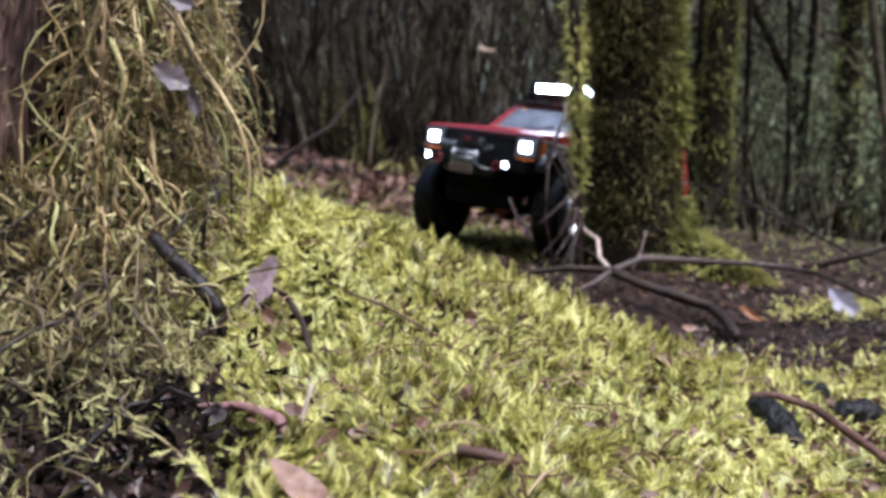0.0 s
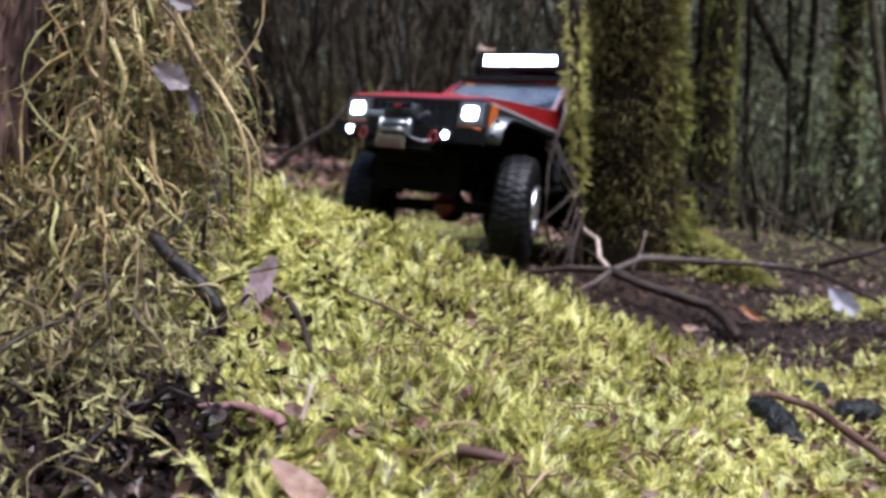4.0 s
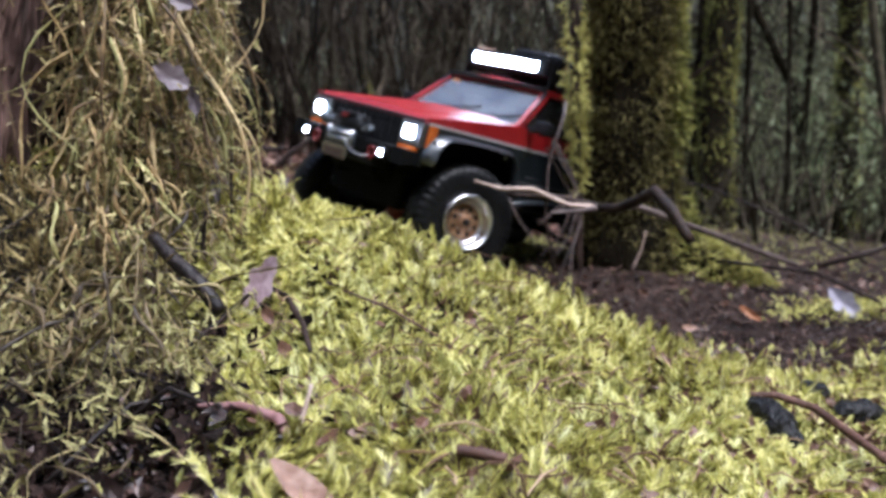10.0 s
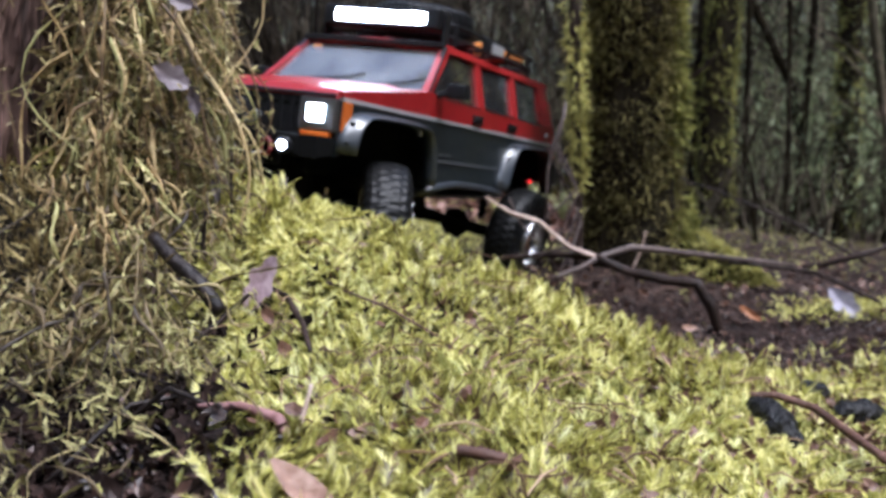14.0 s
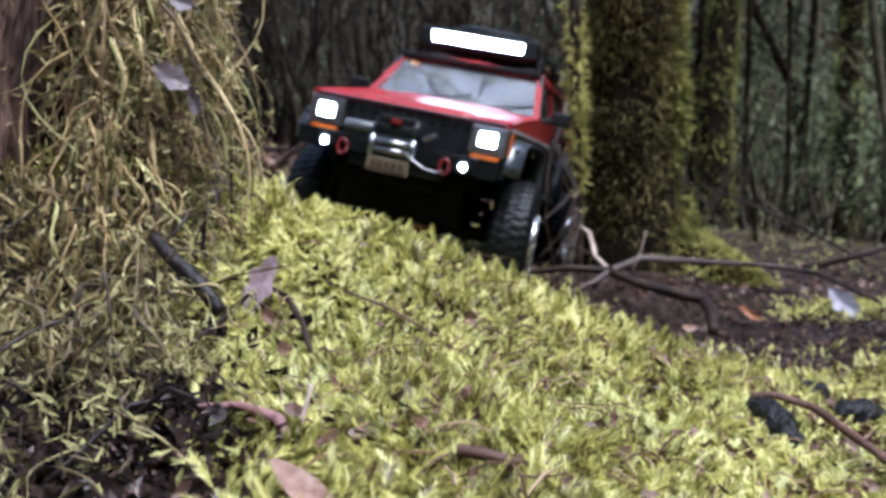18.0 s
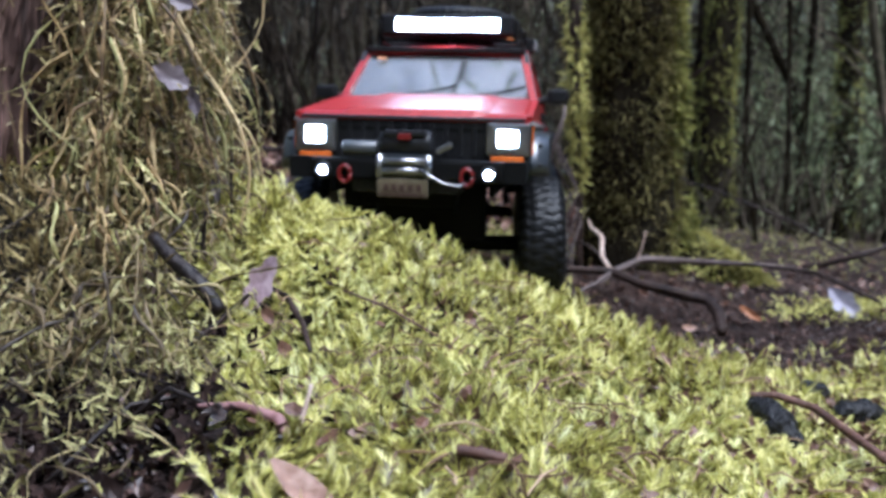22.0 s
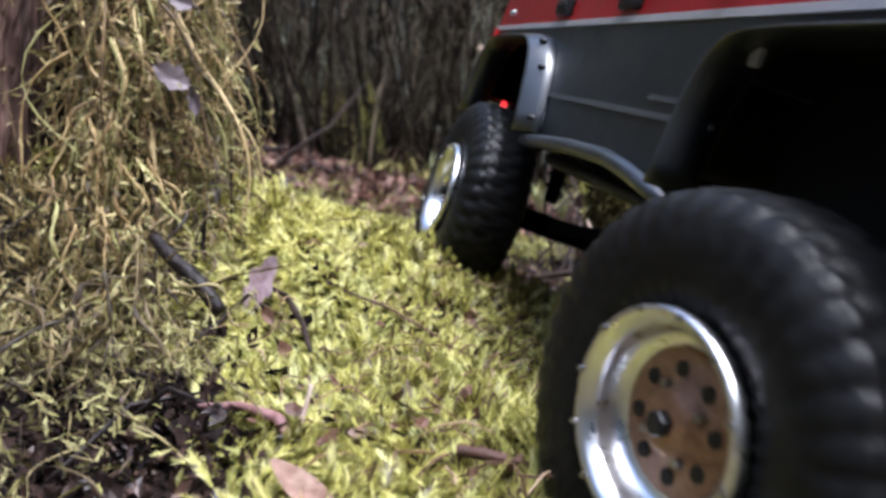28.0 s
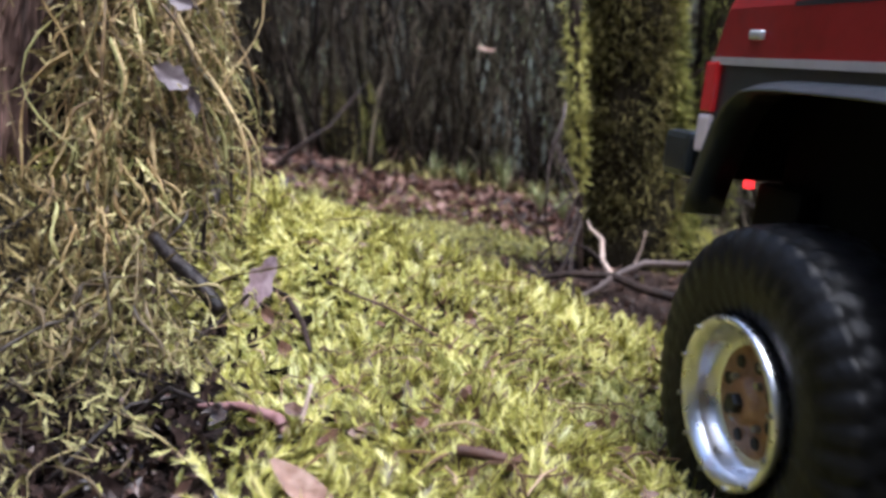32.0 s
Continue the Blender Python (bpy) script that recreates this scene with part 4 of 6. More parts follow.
# ---- litter and sticks ----
def leaf_grid(length, width, curl, fold, rag=0.0, nu=11, nv=4):
    g = G()
    verts, faces = [], []
    for i in range(nu + 1):
        u = i / nu
        w = width * (math.sin(math.pi * min(1, u * 0.94 + 0.04)) ** 0.75) * (1 - 0.25 * u) * (1 - rag * (0.5 + 0.5 * math.sin(17 * u + 900 * length))) + 0.0002
        for j in range(-nv, nv + 1):
            v = j / nv
            wob = 0.06 * length * math.sin(7 * u + 3 * v) * curl
            verts.append((u * length - length / 2, v * w, abs(v) * w * fold + curl * length * (u - 0.4) ** 2 + wob * 0.5))
    k = 2 * nv + 1
    for i in range(nu):
        for j in range(k - 1):
            faces.append((i * k + j, (i + 1) * k + j, (i + 1) * k + j + 1, i * k + j + 1))
    g.add(verts, faces)
    return g


def dead_leaf(label, at, turn, length, width, curl, fold, material, rag=0.0):
    leaf = thing("dead_leaf", label, "leaf", at=pose(*at, *turn))
    part("blade", leaf_grid(length, width, curl, fold, rag), material, leaf, "", True)
    part("stalk", G().tube([(-length * 0.5, 0, curl * length * 0.16), (-length * 0.62, 0, curl * length * 0.25 + 0.001), (-length * 0.8, 0, curl * length * 0.4)], [0.0007, 0.0006, 0.0005], 5), M_TWIG, leaf)
    return leaf


dead_leaf("curled lilac-grey dead leaf on a twig", (-0.0865, 0.4035, 0.0875), (63.1, -55.4, -10.0), 0.0304, 0.0115, 0.2, 0.2, M_LILAC, 0.4)
dead_leaf("pale lilac-white dead leaf on damp soil", (0.3975, 0.83, 0.002), (-64.1, -39.6, 136.4), 0.0376, 0.0135, 0.3, 0.4, M_PALELEAF, 0.35)
dead_leaf("glossy tan dead leaf lying on moss", (-0.035, 0.207, 0.0645), (-27.8, -18.5, 138.0), 0.0284, 0.0043, 0.10, 0.3, M_TANLEAF)
dead_leaf("small pale tan leaf scrap on soil", (0.215, 0.733, -0.004), (50, 10, 20), 0.015, 0.004, 0.6, 0.4, M_TANLEAF)
dead_leaf("orange-brown curled leaf on soil", (0.290, 0.79, -0.002), (60, 35, -20), 0.024, 0.004, 0.6, 0.6, M_RUSTLEAF)
dead_leaf("dark brown leaf lying in moss", (-0.028, 0.448, 0.094), (25, 20, -35), 0.018, 0.005, 0.3, 0.4, M_BROWNLEAF)
dead_leaf("lilac-grey dead leaf caught in hanging moss", (-0.1275, 0.424, 0.2225), (-72.6, -26.6, 180.0), 0.0125, 0.0058, 0.5, 0.5, M_GREYLEAF, 0.3)
dead_leaf("lilac-grey dead leaf caught in hanging moss", (-0.1345, 0.424, 0.1862), (-69.5, -28.3, -157.4), 0.0190, 0.0085, 0.5, 0.5, M_GREYLEAF, 0.3)
dead_leaf("lilac-grey dead leaf caught in hanging moss", (-0.1225, 0.425, 0.1755), (-99.1, -81.3, 180.0), 0.0140, 0.0042, 0.5, 0.5, M_GREYLEAF, 0.3)
dead_leaf("lilac-grey dead leaf caught in hanging moss", (-0.1175, 0.44, 0.1305), (-90.0, -74.7, 180.0), 0.0114, 0.003, 0.5, 0.5, M_GREYLEAF, 0.3)
dead_leaf("lilac-grey dead leaf caught in hanging moss", (-0.149, 0.44, 0.1345), (-90.6, -77.5, 180.0), 0.0092, 0.003, 0.5, 0.5, M_GREYLEAF, 0.3)
dead_leaf("lilac-grey dead leaf hanging beside a twig", (-0.1405, 0.405, 0.0905), (-118.3, -80.0, 180.0), 0.0173, 0.0048, 0.4, 0.5, M_LILAC, 0.3)
dead_leaf("lilac-grey leaf scrap in moss", (-0.0385, 0.267, 0.0650), (-27.8, -13.8, 125.0), 0.0126, 0.0035, 0.4, 0.5, M_LILAC, 0.3)
dead_leaf("brown dead leaf standing in moss", (-0.081, 0.385, 0.075), (70, 60, 10), 0.009, 0.003, 0.4, 0.4, M_BROWNLEAF)
dead_leaf("brown dead leaf standing in moss", (-0.066, 0.345, 0.068), (60, 50, 30), 0.010, 0.0035, 0.4, 0.4, M_BROWNLEAF)
dead_leaf("reddish-brown dead leaf in the damp hollow", (-0.098, 0.212, lie(-0.098, 0.212) + 0.006), (-15, -10, 60), 0.026, 0.008, 0.2, 0.3, M_BROWNLEAF, 0.2)
dead_leaf("small orange leaf hanging among bare stems", (0.10, 2.0, 0.385), (50, 15, 0), 0.045, 0.008, 0.4, 0.4, M_TANLEAF)


def scatter(name, label, n, region, size, material, seed, lift=0.004, flat=0.5):
    rng = np.random.default_rng(seed)
    x, y = region(rng, n)
    base = np.stack([x, y, height(x, y) + rng.uniform(0.001, lift, n)], 1)
    tv = np.array([(-0.5, 0, 0), (-0.2, -0.22, 0.05), (0.2, -0.2, 0.03), (0.5, 0, 0.1), (0.2, 0.2, 0.06), (-0.2, 0.22, 0.02), (0, 0, -0.04)])
    tf = np.array([(6, 0, 1), (6, 1, 2), (6, 2, 3), (6, 3, 4), (6, 4, 5), (6, 5, 0)])
    az = rng.uniform(0, 2 * np.pi, n)
    up = unit(np.stack([rng.normal(0, flat, n), rng.normal(0, flat, n), np.ones(n)], 1))
    aim = unit(np.cross(np.stack([np.cos(az), np.sin(az), np.zeros(n)], 1), up))
    side = np.cross(up, aim)
    s = size * rng.uniform(0.5, 1.4, n)
    P = base[:, None] + s[:, None, None] * (aim[:, None] * tv[None, :, 0, None] + side[:, None] * tv[None, :, 1, None] * rng.uniform(0.6, 1.3, n)[:, None, None] + up[:, None] * tv[None, :, 2, None] * rng.uniform(0, 4, n)[:, None, None])
    F = (tf[None] + (np.arange(n) * 7)[:, None, None]).reshape(-1, 3)
    me = bpy.data.meshes.new(name)
    me.from_pydata(P.reshape(-1, 3).tolist(), [], F.tolist())
    me.materials.append(material)
    return tagged(new(name, me), label, "leaf litter", kind="stuff")


scatter("leaf_litter", "reddish brown fallen leaves at the foot of the thicket", 10000, lambda r, n: (0.34 - np.abs(r.normal(0.5, 0.55, n)), 1.50 + 0.25 * r.random(n) + 1.9 * r.uniform(0, 1, n) ** 1.5), 0.023, M_LITTER, 51, 0.014)
def around(r, n):
    x, y = r.normal(0.0, 2.6, 4 * n), r.normal(0.6, 2.6, 4 * n)
    keep = unseen(x, y) > 0.5
    return x[keep][:n], y[keep][:n]


scatter("floor_litter", "brown fallen leaves strewn over the forest floor", 8000, around, 0.050, M_LITTER, 57, 0.014)
scatter("track_litter", "dark rotting leaf scraps on the track", 1500, lambda r, n: (r.normal(0.28, 0.3, n), r.normal(0.95, 0.28, n)), 0.011, M_BROWNLEAF, 52)
scatter("soil_crumbs", "dark crumbs and needles on bare soil", 9000, lambda r, n: (r.normal(0.36, 0.15, n), r.normal(0.80, 0.12, n)), 0.0040, M_CRUMB, 53, 0.003, 0.8)
scatter("moss_debris", "dark brown leaf scraps among the moss", 2100, lambda r, n: (r.uniform(-0.06, 0.42, n), r.uniform(0.20, 0.66, n)), 0.0075, M_BROWNLEAF, 54, 0.012, 0.8)
scatter("moss_gap_litter", "dark purplish leaf scraps in gaps of the moss", 1300, lambda r, n: (r.uniform(0.10, 0.30, n), r.uniform(0.27, 0.52, n)), 0.0080, M_BROWNLEAF, 58, 0.011, 0.9)
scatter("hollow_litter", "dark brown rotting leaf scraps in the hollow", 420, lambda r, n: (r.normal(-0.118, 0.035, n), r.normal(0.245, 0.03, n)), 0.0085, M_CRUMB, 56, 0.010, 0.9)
# dense black scraps paint the hollow's shade
scatter("hollow_debris", "debris coloured black for the shade in the hollow by the tree", 2200, lambda r, n: (r.normal(-0.130, 0.038, n), r.normal(0.275, 0.055, n)), 0.0065, M_HOLLOWSHADE, 55, 0.012, 0.9)


def stick(name, label, pts, rad, material, seed, segs=8, bends=5):
    return thing(name, label, "branch" if rad[0] > 0.004 else "twig", bough(pts, rad, segs, 0.16, seed, bends), material, True)


stick("fallen_twig", "thin dark twig leaning by the tree foot", [(0.115, 0.86, 0.015), (0.135, 0.89, 0.05), (0.152, 0.92, 0.085)], [0.0016, 0.0014, 0.001], M_TWIG, 63)
stick("fallen_twig", "thin grey twig leaning by the tree foot", [(0.100, 0.90, 0.035), (0.130, 0.91, 0.065), (0.158, 0.92, 0.09)], [0.0012, 0.0012, 0.001], M_TWIG, 64)
stick("fallen_twig", "thin dark twig arching beside the tree", [(0.125, 0.93, 0.01), (0.112, 0.93, 0.08), (0.118, 0.94, 0.15), (0.13, 0.95, 0.18)], [0.0016, 0.0014, 0.0012, 0.001], M_TWIG, 65)
stick("fallen_twig", "thin dark twig arching beside the tree", [(0.150, 0.94, 0.02), (0.148, 0.93, 0.09), (0.125, 0.93, 0.13), (0.112, 0.93, 0.155)], [0.0018, 0.0016, 0.0012, 0.001], M_TWIG, 66)
for k, run in enumerate(([(0.133, 0.93, 0.205), (0.129, 0.91, 0.191), (0.120, 0.90, 0.165), (0.111, 0.90, 0.132), (0.109, 0.90, 0.100)], [(0.115, 0.90, 0.162), (0.126, 0.90, 0.138), (0.142, 0.90, 0.111), (0.124, 0.90, 0.093), (0.100, 0.90, 0.073)],
                         [(0.120, 0.90, 0.158), (0.134, 0.90, 0.132), (0.143, 0.905, 0.112)], [(0.070, 0.90, 0.102), (0.079, 0.90, 0.081), (0.097, 0.90, 0.055)], [(0.143, 0.90, 0.108), (0.133, 0.90, 0.081), (0.122, 0.90, 0.058)],
                         [(0.148, 0.93, 0.090), (0.138, 0.92, 0.060), (0.120, 0.91, 0.036)], [(0.152, 0.93, 0.075), (0.140, 0.915, 0.045), (0.136, 0.90, 0.018)])):
    stick("brush_twig", "thin grey-brown bare twig in a tangle beside the sapling", run, [0.0013] + [0.0015] * (len(run) - 2) + [0.0007], M_GREYTWIG, 640 + k)
stick("fallen_twig", "short bare twig standing in the soil", [(0.205, 0.91, 0.024), (0.214, 0.91, 0.045), (0.219, 0.91, 0.066)], [0.0014, 0.0012, 0.0009], M_PALETWIG, 67)
stick("fallen_stick", "dark wet stick half sunk in moss", [(-0.132, 0.385, 0.112), (-0.121, 0.376, 0.103), (-0.107, 0.368, 0.093), (-0.096, 0.362, 0.081)], [0.0030, 0.0036, 0.0038, 0.0033], M_WETSTICK, 68)
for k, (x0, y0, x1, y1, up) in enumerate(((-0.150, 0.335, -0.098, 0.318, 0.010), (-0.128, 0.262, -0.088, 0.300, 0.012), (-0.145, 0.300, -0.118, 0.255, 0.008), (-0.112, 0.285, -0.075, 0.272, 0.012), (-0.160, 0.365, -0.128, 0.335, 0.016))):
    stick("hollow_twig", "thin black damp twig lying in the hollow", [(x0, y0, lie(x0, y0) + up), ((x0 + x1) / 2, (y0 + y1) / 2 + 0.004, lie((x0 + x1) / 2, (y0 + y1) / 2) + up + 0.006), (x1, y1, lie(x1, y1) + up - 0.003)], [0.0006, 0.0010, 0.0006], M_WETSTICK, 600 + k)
stick("upright_twig", "thin dark upright twig in the moss", [(-0.124, 0.432, 0.086), (-0.1225, 0.432, 0.105), (-0.1215, 0.433, 0.122)], [0.0022, 0.0014, 0.0008], M_TWIG, 69)
stick("upright_twig", "thin dark upright twig in the moss", [(-0.113, 0.45, 0.10), (-0.1125, 0.452, 0.13), (-0.1125, 0.455, 0.150)], [0.0010, 0.0008, 0.0005], M_TWIG, 70)
stick("leaf_twig", "thin dark twig that carries a dead leaf", [(-0.120, 0.372, 0.060), (-0.106, 0.39, 0.070), (-0.096, 0.405, 0.080), (-0.088, 0.408, 0.086)], [0.0014, 0.0012, 0.001, 0.0008], M_TWIG, 71)
stick("bent_twig", "bent dark twig lying over the moss", [(-0.088, 0.41, 0.086), (-0.074, 0.395, 0.083), (-0.062, 0.37, 0.074), (-0.056, 0.352, 0.066)], [0.0011, 0.0014, 0.0014, 0.001], M_TWIG, 72)
stick("pink_stick", "smooth pinkish bare stick in the moss", [(-0.082, 0.275, 0.066), (-0.064, 0.262, 0.070), (-0.050, 0.250, 0.070), (-0.045, 0.243, 0.065)], [0.0008, 0.0015, 0.0018, 0.0014], M_PINKSTICK, 73)
stick("short_stick", "short dark brown stick in the moss", [(0.004, 0.238, 0.064), (0.011, 0.237, 0.0635), (0.0185, 0.236, 0.062)], [0.0016, 0.0021, 0.0018], M_BROWNSTICK, 74)
stick("straw_twig", "thin reddish-brown stalk in the moss", [(-0.047, 0.392, 0.086), (-0.025, 0.384, 0.079), (-0.002, 0.368, 0.069)], [0.0005, 0.0007, 0.0005], M_BROWNSTICK, 75)
stick("straw_twig", "thin straw-coloured stalk in the moss", [(-0.045, 0.245, 0.062), (-0.042, 0.25, 0.072), (-0.040, 0.252, 0.08)], [0.0008, 0.0008, 0.0006], M_PALETWIG, 76)
stick("curved_branch", "curved reddish-brown branch lying in the moss", [(0.158, 0.429, 0.025), (0.171, 0.424, 0.026), (0.186, 0.413, 0.023), (0.191, 0.388, 0.019), (0.196, 0.362, 0.015), (0.203, 0.351, 0.01)], [0.0016, 0.0020, 0.0021, 0.0022, 0.0022, 0.0020], M_BROWNSTICK, 77)
stick("curved_branch", "thin dark stem dipping to the soil", [(0.30, 0.95, 0.03), (0.40, 0.90, 0.022), (0.44, 0.84, 0.0), (0.45, 0.80, -0.015)], [0.002, 0.002, 0.002, 0.0015], M_TWIG, 78)
stick("leaning_branch", "dark bare branch leaning into the thicket", [(-0.338, 1.72, 0.118), (-0.312, 1.72, 0.144), (-0.273, 1.73, 0.173), (-0.231, 1.76, 0.205), (-0.194, 1.8, 0.256), (-0.156, 1.84, 0.306)], [0.0075, 0.0062, 0.005, 0.004, 0.003, 0.0015], M_TWIG, 79)
stick("leaning_branch", "dark fallen branch at the edge of the leaves", [(-0.52, 1.8, 0.155), (-0.42, 1.8, 0.152), (-0.33, 1.82, 0.16)], [0.008, 0.007, 0.004], M_TWIG, 80)
stick("leaning_branch", "thin reddish stem arching over the soil", [(0.58, 1.15, 0.0), (0.50, 1.2, 0.05), (0.40, 1.25, 0.095), (0.33, 1.3, 0.12)], [0.0022, 0.002, 0.0018, 0.001], M_TWIG, 81)
stick("leaning_branch", "dark branch lying among low brush", [(0.48, 1.12, -0.005), (0.54, 1.08, 0.02), (0.60, 1.1, 0.035), (0.70, 1.15, 0.04)], [0.004, 0.004, 0.0035, 0.002], M_TWIG, 82)
stick("broken_branch", "broken grey branch end on the trunk", [(0.262, 0.97, 0.22), (0.29, 0.95, 0.245), (0.305, 0.94, 0.265)], [0.0025, 0.0018, 0.001], M_TWIG, 83)


def twig_litter():
    r, g = random.Random(29), G()
    for k in range(330):
        x, y = r.gauss(0.36, 0.17), r.gauss(0.86, 0.15)
        a, l = r.uniform(0, 6.28), r.uniform(0.012, 0.06)
        p = []
        for u in (0, 0.35, 0.7, 1):
            px, py = x + math.cos(a + 0.4 * u) * l * u, y + math.sin(a + 0.4 * u) * l * u
            p.append((px, py, lie(px, py) + r.uniform(0.002, 0.008)))
        w = r.uniform(0.0004, 0.0011)
        g.tube(p, [w * 0.7, w, w * 0.9, w * 0.5], 5)
    tagged(new("twig_litter", g.mesh("twig_litter", M_TWIGLITTER, True)), "small broken brown twigs strewn over the soil", "twigs", kind="stuff")


twig_litter()


def charred(at, turn, size, label, seed):
    r = random.Random(seed)
    g = bough([(-size[0], 0, 0), (-size[0] * 0.4, 0.001, size[2] * 0.2), (size[0] * 0.3, -0.001, size[2] * 0.2), (size[0], 0, 0)], [size[1] * 0.50, size[1], size[1] * 0.95, size[1] * 0.35], 16, 0.30, seed, 8)
    return thing("charred_lump", label, "wood", g, M_CHAR, True, "", "", pose(*at, *turn))


charred((0.161, 0.398, 0.020), (0, 18, -68), (0.018, 0.0075, 0.005), "wet black charred wood lump on the moss", 5)
charred((0.214, 0.477, 0.011), (0, 0, 20), (0.010, 0.007, 0.005), "small black charred lump in the moss", 6)
charred((0.223, 0.442, 0.01), (0, 0, 10), (0.014, 0.008, 0.005), "black damp lump in the moss", 7)


def tuft(at, n, tall, seed):
    rng = random.Random(seed)
    g = G()
    for k in range(n):
        a = rng.uniform(0, 2 * math.pi)
        h, out = tall * rng.uniform(0.5, 1.1), rng.uniform(0.2, 0.7)
        w = 0.0022
        s = Vector((-math.sin(a), math.cos(a), 0)) * w
        p = [Vector((math.cos(a) * out * h * u * u, math.sin(a) * out * h * u * u, h * (u - 0.35 * out * u * u))) for u in (0, 0.35, 0.7, 1)]
        g.add([p[0] - s, p[0] + s, p[1] - s, p[1] + s, p[2] - s * 0.6, p[2] + s * 0.6, p[3]], [(0, 1, 3, 2), (2, 3, 5, 4), (4, 5, 6)])
    thing("grass_tuft", "pale green tuft of grass at the thicket edge", "grass", g, M_GRASS, False, "", "", Matrix.Translation((at[0], at[1], lie(*at))))


for k, at in enumerate(((0.14, 1.95), (0.20, 1.75), (0.24, 1.7), (-0.02, 2.0), (0.05, 1.98))):
    tuft(at, 34, 0.13 if k < 1 else 0.09, 900 + k)

# a dead branch that the truck lifts as it drives by: its stem, a long thin arm and a pale peeled shoot
BRANCH = thing("fallen_branch", "dark wet crooked branch lying on the track", "branch")
part("main_stem", bough([(0.0000, 0.0000, 0.0000), (0.0329, 0.0056, 0.0000), (0.0677, 0.0207, 0.0019), (0.0949, 0.0357, 0.0019), (0.1194, 0.0226, 0.0019), (0.1429, 0.0000, 0.0000)], [0.0040, 0.0047, 0.0051, 0.0054, 0.0057, 0.0045], 10, 0.2, 61, 4), M_TWIG, BRANCH, "", True)
ARM = thing("fallen_branch", "long thin grey-brown arm of a dead branch", "branch")
part("stem", bough([(0, 0, 0), (0.042, 0.003, 0.012), (0.087, 0.004, 0.010), (0.18, 0.003, 0.005), (0.268, 0, 0)], [0.0034, 0.0035, 0.0034, 0.0030, 0.0020], 8, 0.2, 64, 5), M_GREYTWIG, ARM, "", True)
part("side_stem", bough([(0, 0, 0), (-0.0299, 0.0244, 0.0004), (-0.0748, 0.0610, -0.0091)], [0.0040, 0.0034, 0.0024], 8, 0.2, 62, 5), M_TWIG, ARM, "", True)
part("fork", bough([(0, 0, 0), (-0.0226, -0.0073, -0.0093), (-0.0564, -0.0122, -0.0193)], [0.0030, 0.0024, 0.0015], 8, 0.2, 63, 5), M_GREYTWIG, ARM, "grey peeled fork", True)
TWIG = thing("forked_twig", "pale peeled twig standing up from the branch", "twig")
part("shoot", bough([(0, 0, 0), (0.03, 0.004, 0.002), (0.07, -0.004, 0.005), (0.100, 0.002, 0.003), (0.128, 0.0, 0.0)], [0.0030, 0.0026, 0.0024, 0.0020, 0.0011], 8, 0.2, 91), M_PALETWIG, TWIG, "", True)
part("fork", bough([(0.03, 0.004, 0.002), (0.045, 0.016, 0.010), (0.055, 0.03, 0.012)], [0.0018, 0.0014, 0.0008], 6, 0.15, 92), M_TWIG, TWIG, "", True)


def TWIG_AT(d):
    x, y, z, dx, dy, dz = d
    ax = Vector((dx, dy, dz)).normalized()
    up = (Vector((0, -1, 0)) - ax * ax.dot(Vector((0, -1, 0)))).normalized()
    m = Matrix((ax, up.cross(ax), up)).transposed().to_4x4()
    m.translation = (x, y, z)
    return m


TWIG_ROWS = [(0, 0.1692, 0.846, 0.0316, -0.009, 0.122, 0.036), (9.35, 0.1692, 0.846, 0.0316, -0.009, 0.122, 0.036), (9.6, 0.1673, 0.846, 0.0438, -0.053, 0.102, 0.057), (10, 0.156, 0.846, 0.0955, -0.138, 0.006, 0.029), (10.3, 0.1504, 0.846, 0.0936, -0.129, 0.006, 0.029), (10.6, 0.1457, 0.846, 0.1068, -0.133, 0.004, 0.013),
             (11, 0.1504, 0.846, 0.0936, -0.135, 0.004, 0.027), (11.3, 0.1241, 0.846, 0.0767, -0.102, 0.07, 0.03), (11.6, 0.1683, 0.846, 0.0447, -0.116, 0.012, 0.058), (12, 0.1598, 0.846, 0.041, -0.083, 0.07, 0.067), (13, 0.1598, 0.846, 0.041, -0.078, 0.076, 0.068), (14, 0.1551, 0.846, 0.0447, -0.113, 0.01, 0.061),
             (14.4, 0.1513, 0.846, 0.0475, -0.127, 0.008, 0.035), (16.6, 0.1513, 0.846, 0.0428, -0.127, 0.008, 0.032), (17, 0.1513, 0.846, 0.0428, -0.126, 0.008, 0.037), (17.3, 0.156, 0.846, 0.041, -0.113, 0.01, 0.061), (17.6, 0.1664, 0.846, 0.0372, -0.086, 0.066, 0.069), (18, 0.1673, 0.846, 0.0316, -0.021, 0.116, 0.048),
             (20, 0.1692, 0.846, 0.0316, -0.003, 0.122, 0.04), (23, 0.1701, 0.846, 0.0297, -0.005, 0.12, 0.045), (32, 0.1711, 0.846, 0.0259, -0.006, 0.118, 0.047)]
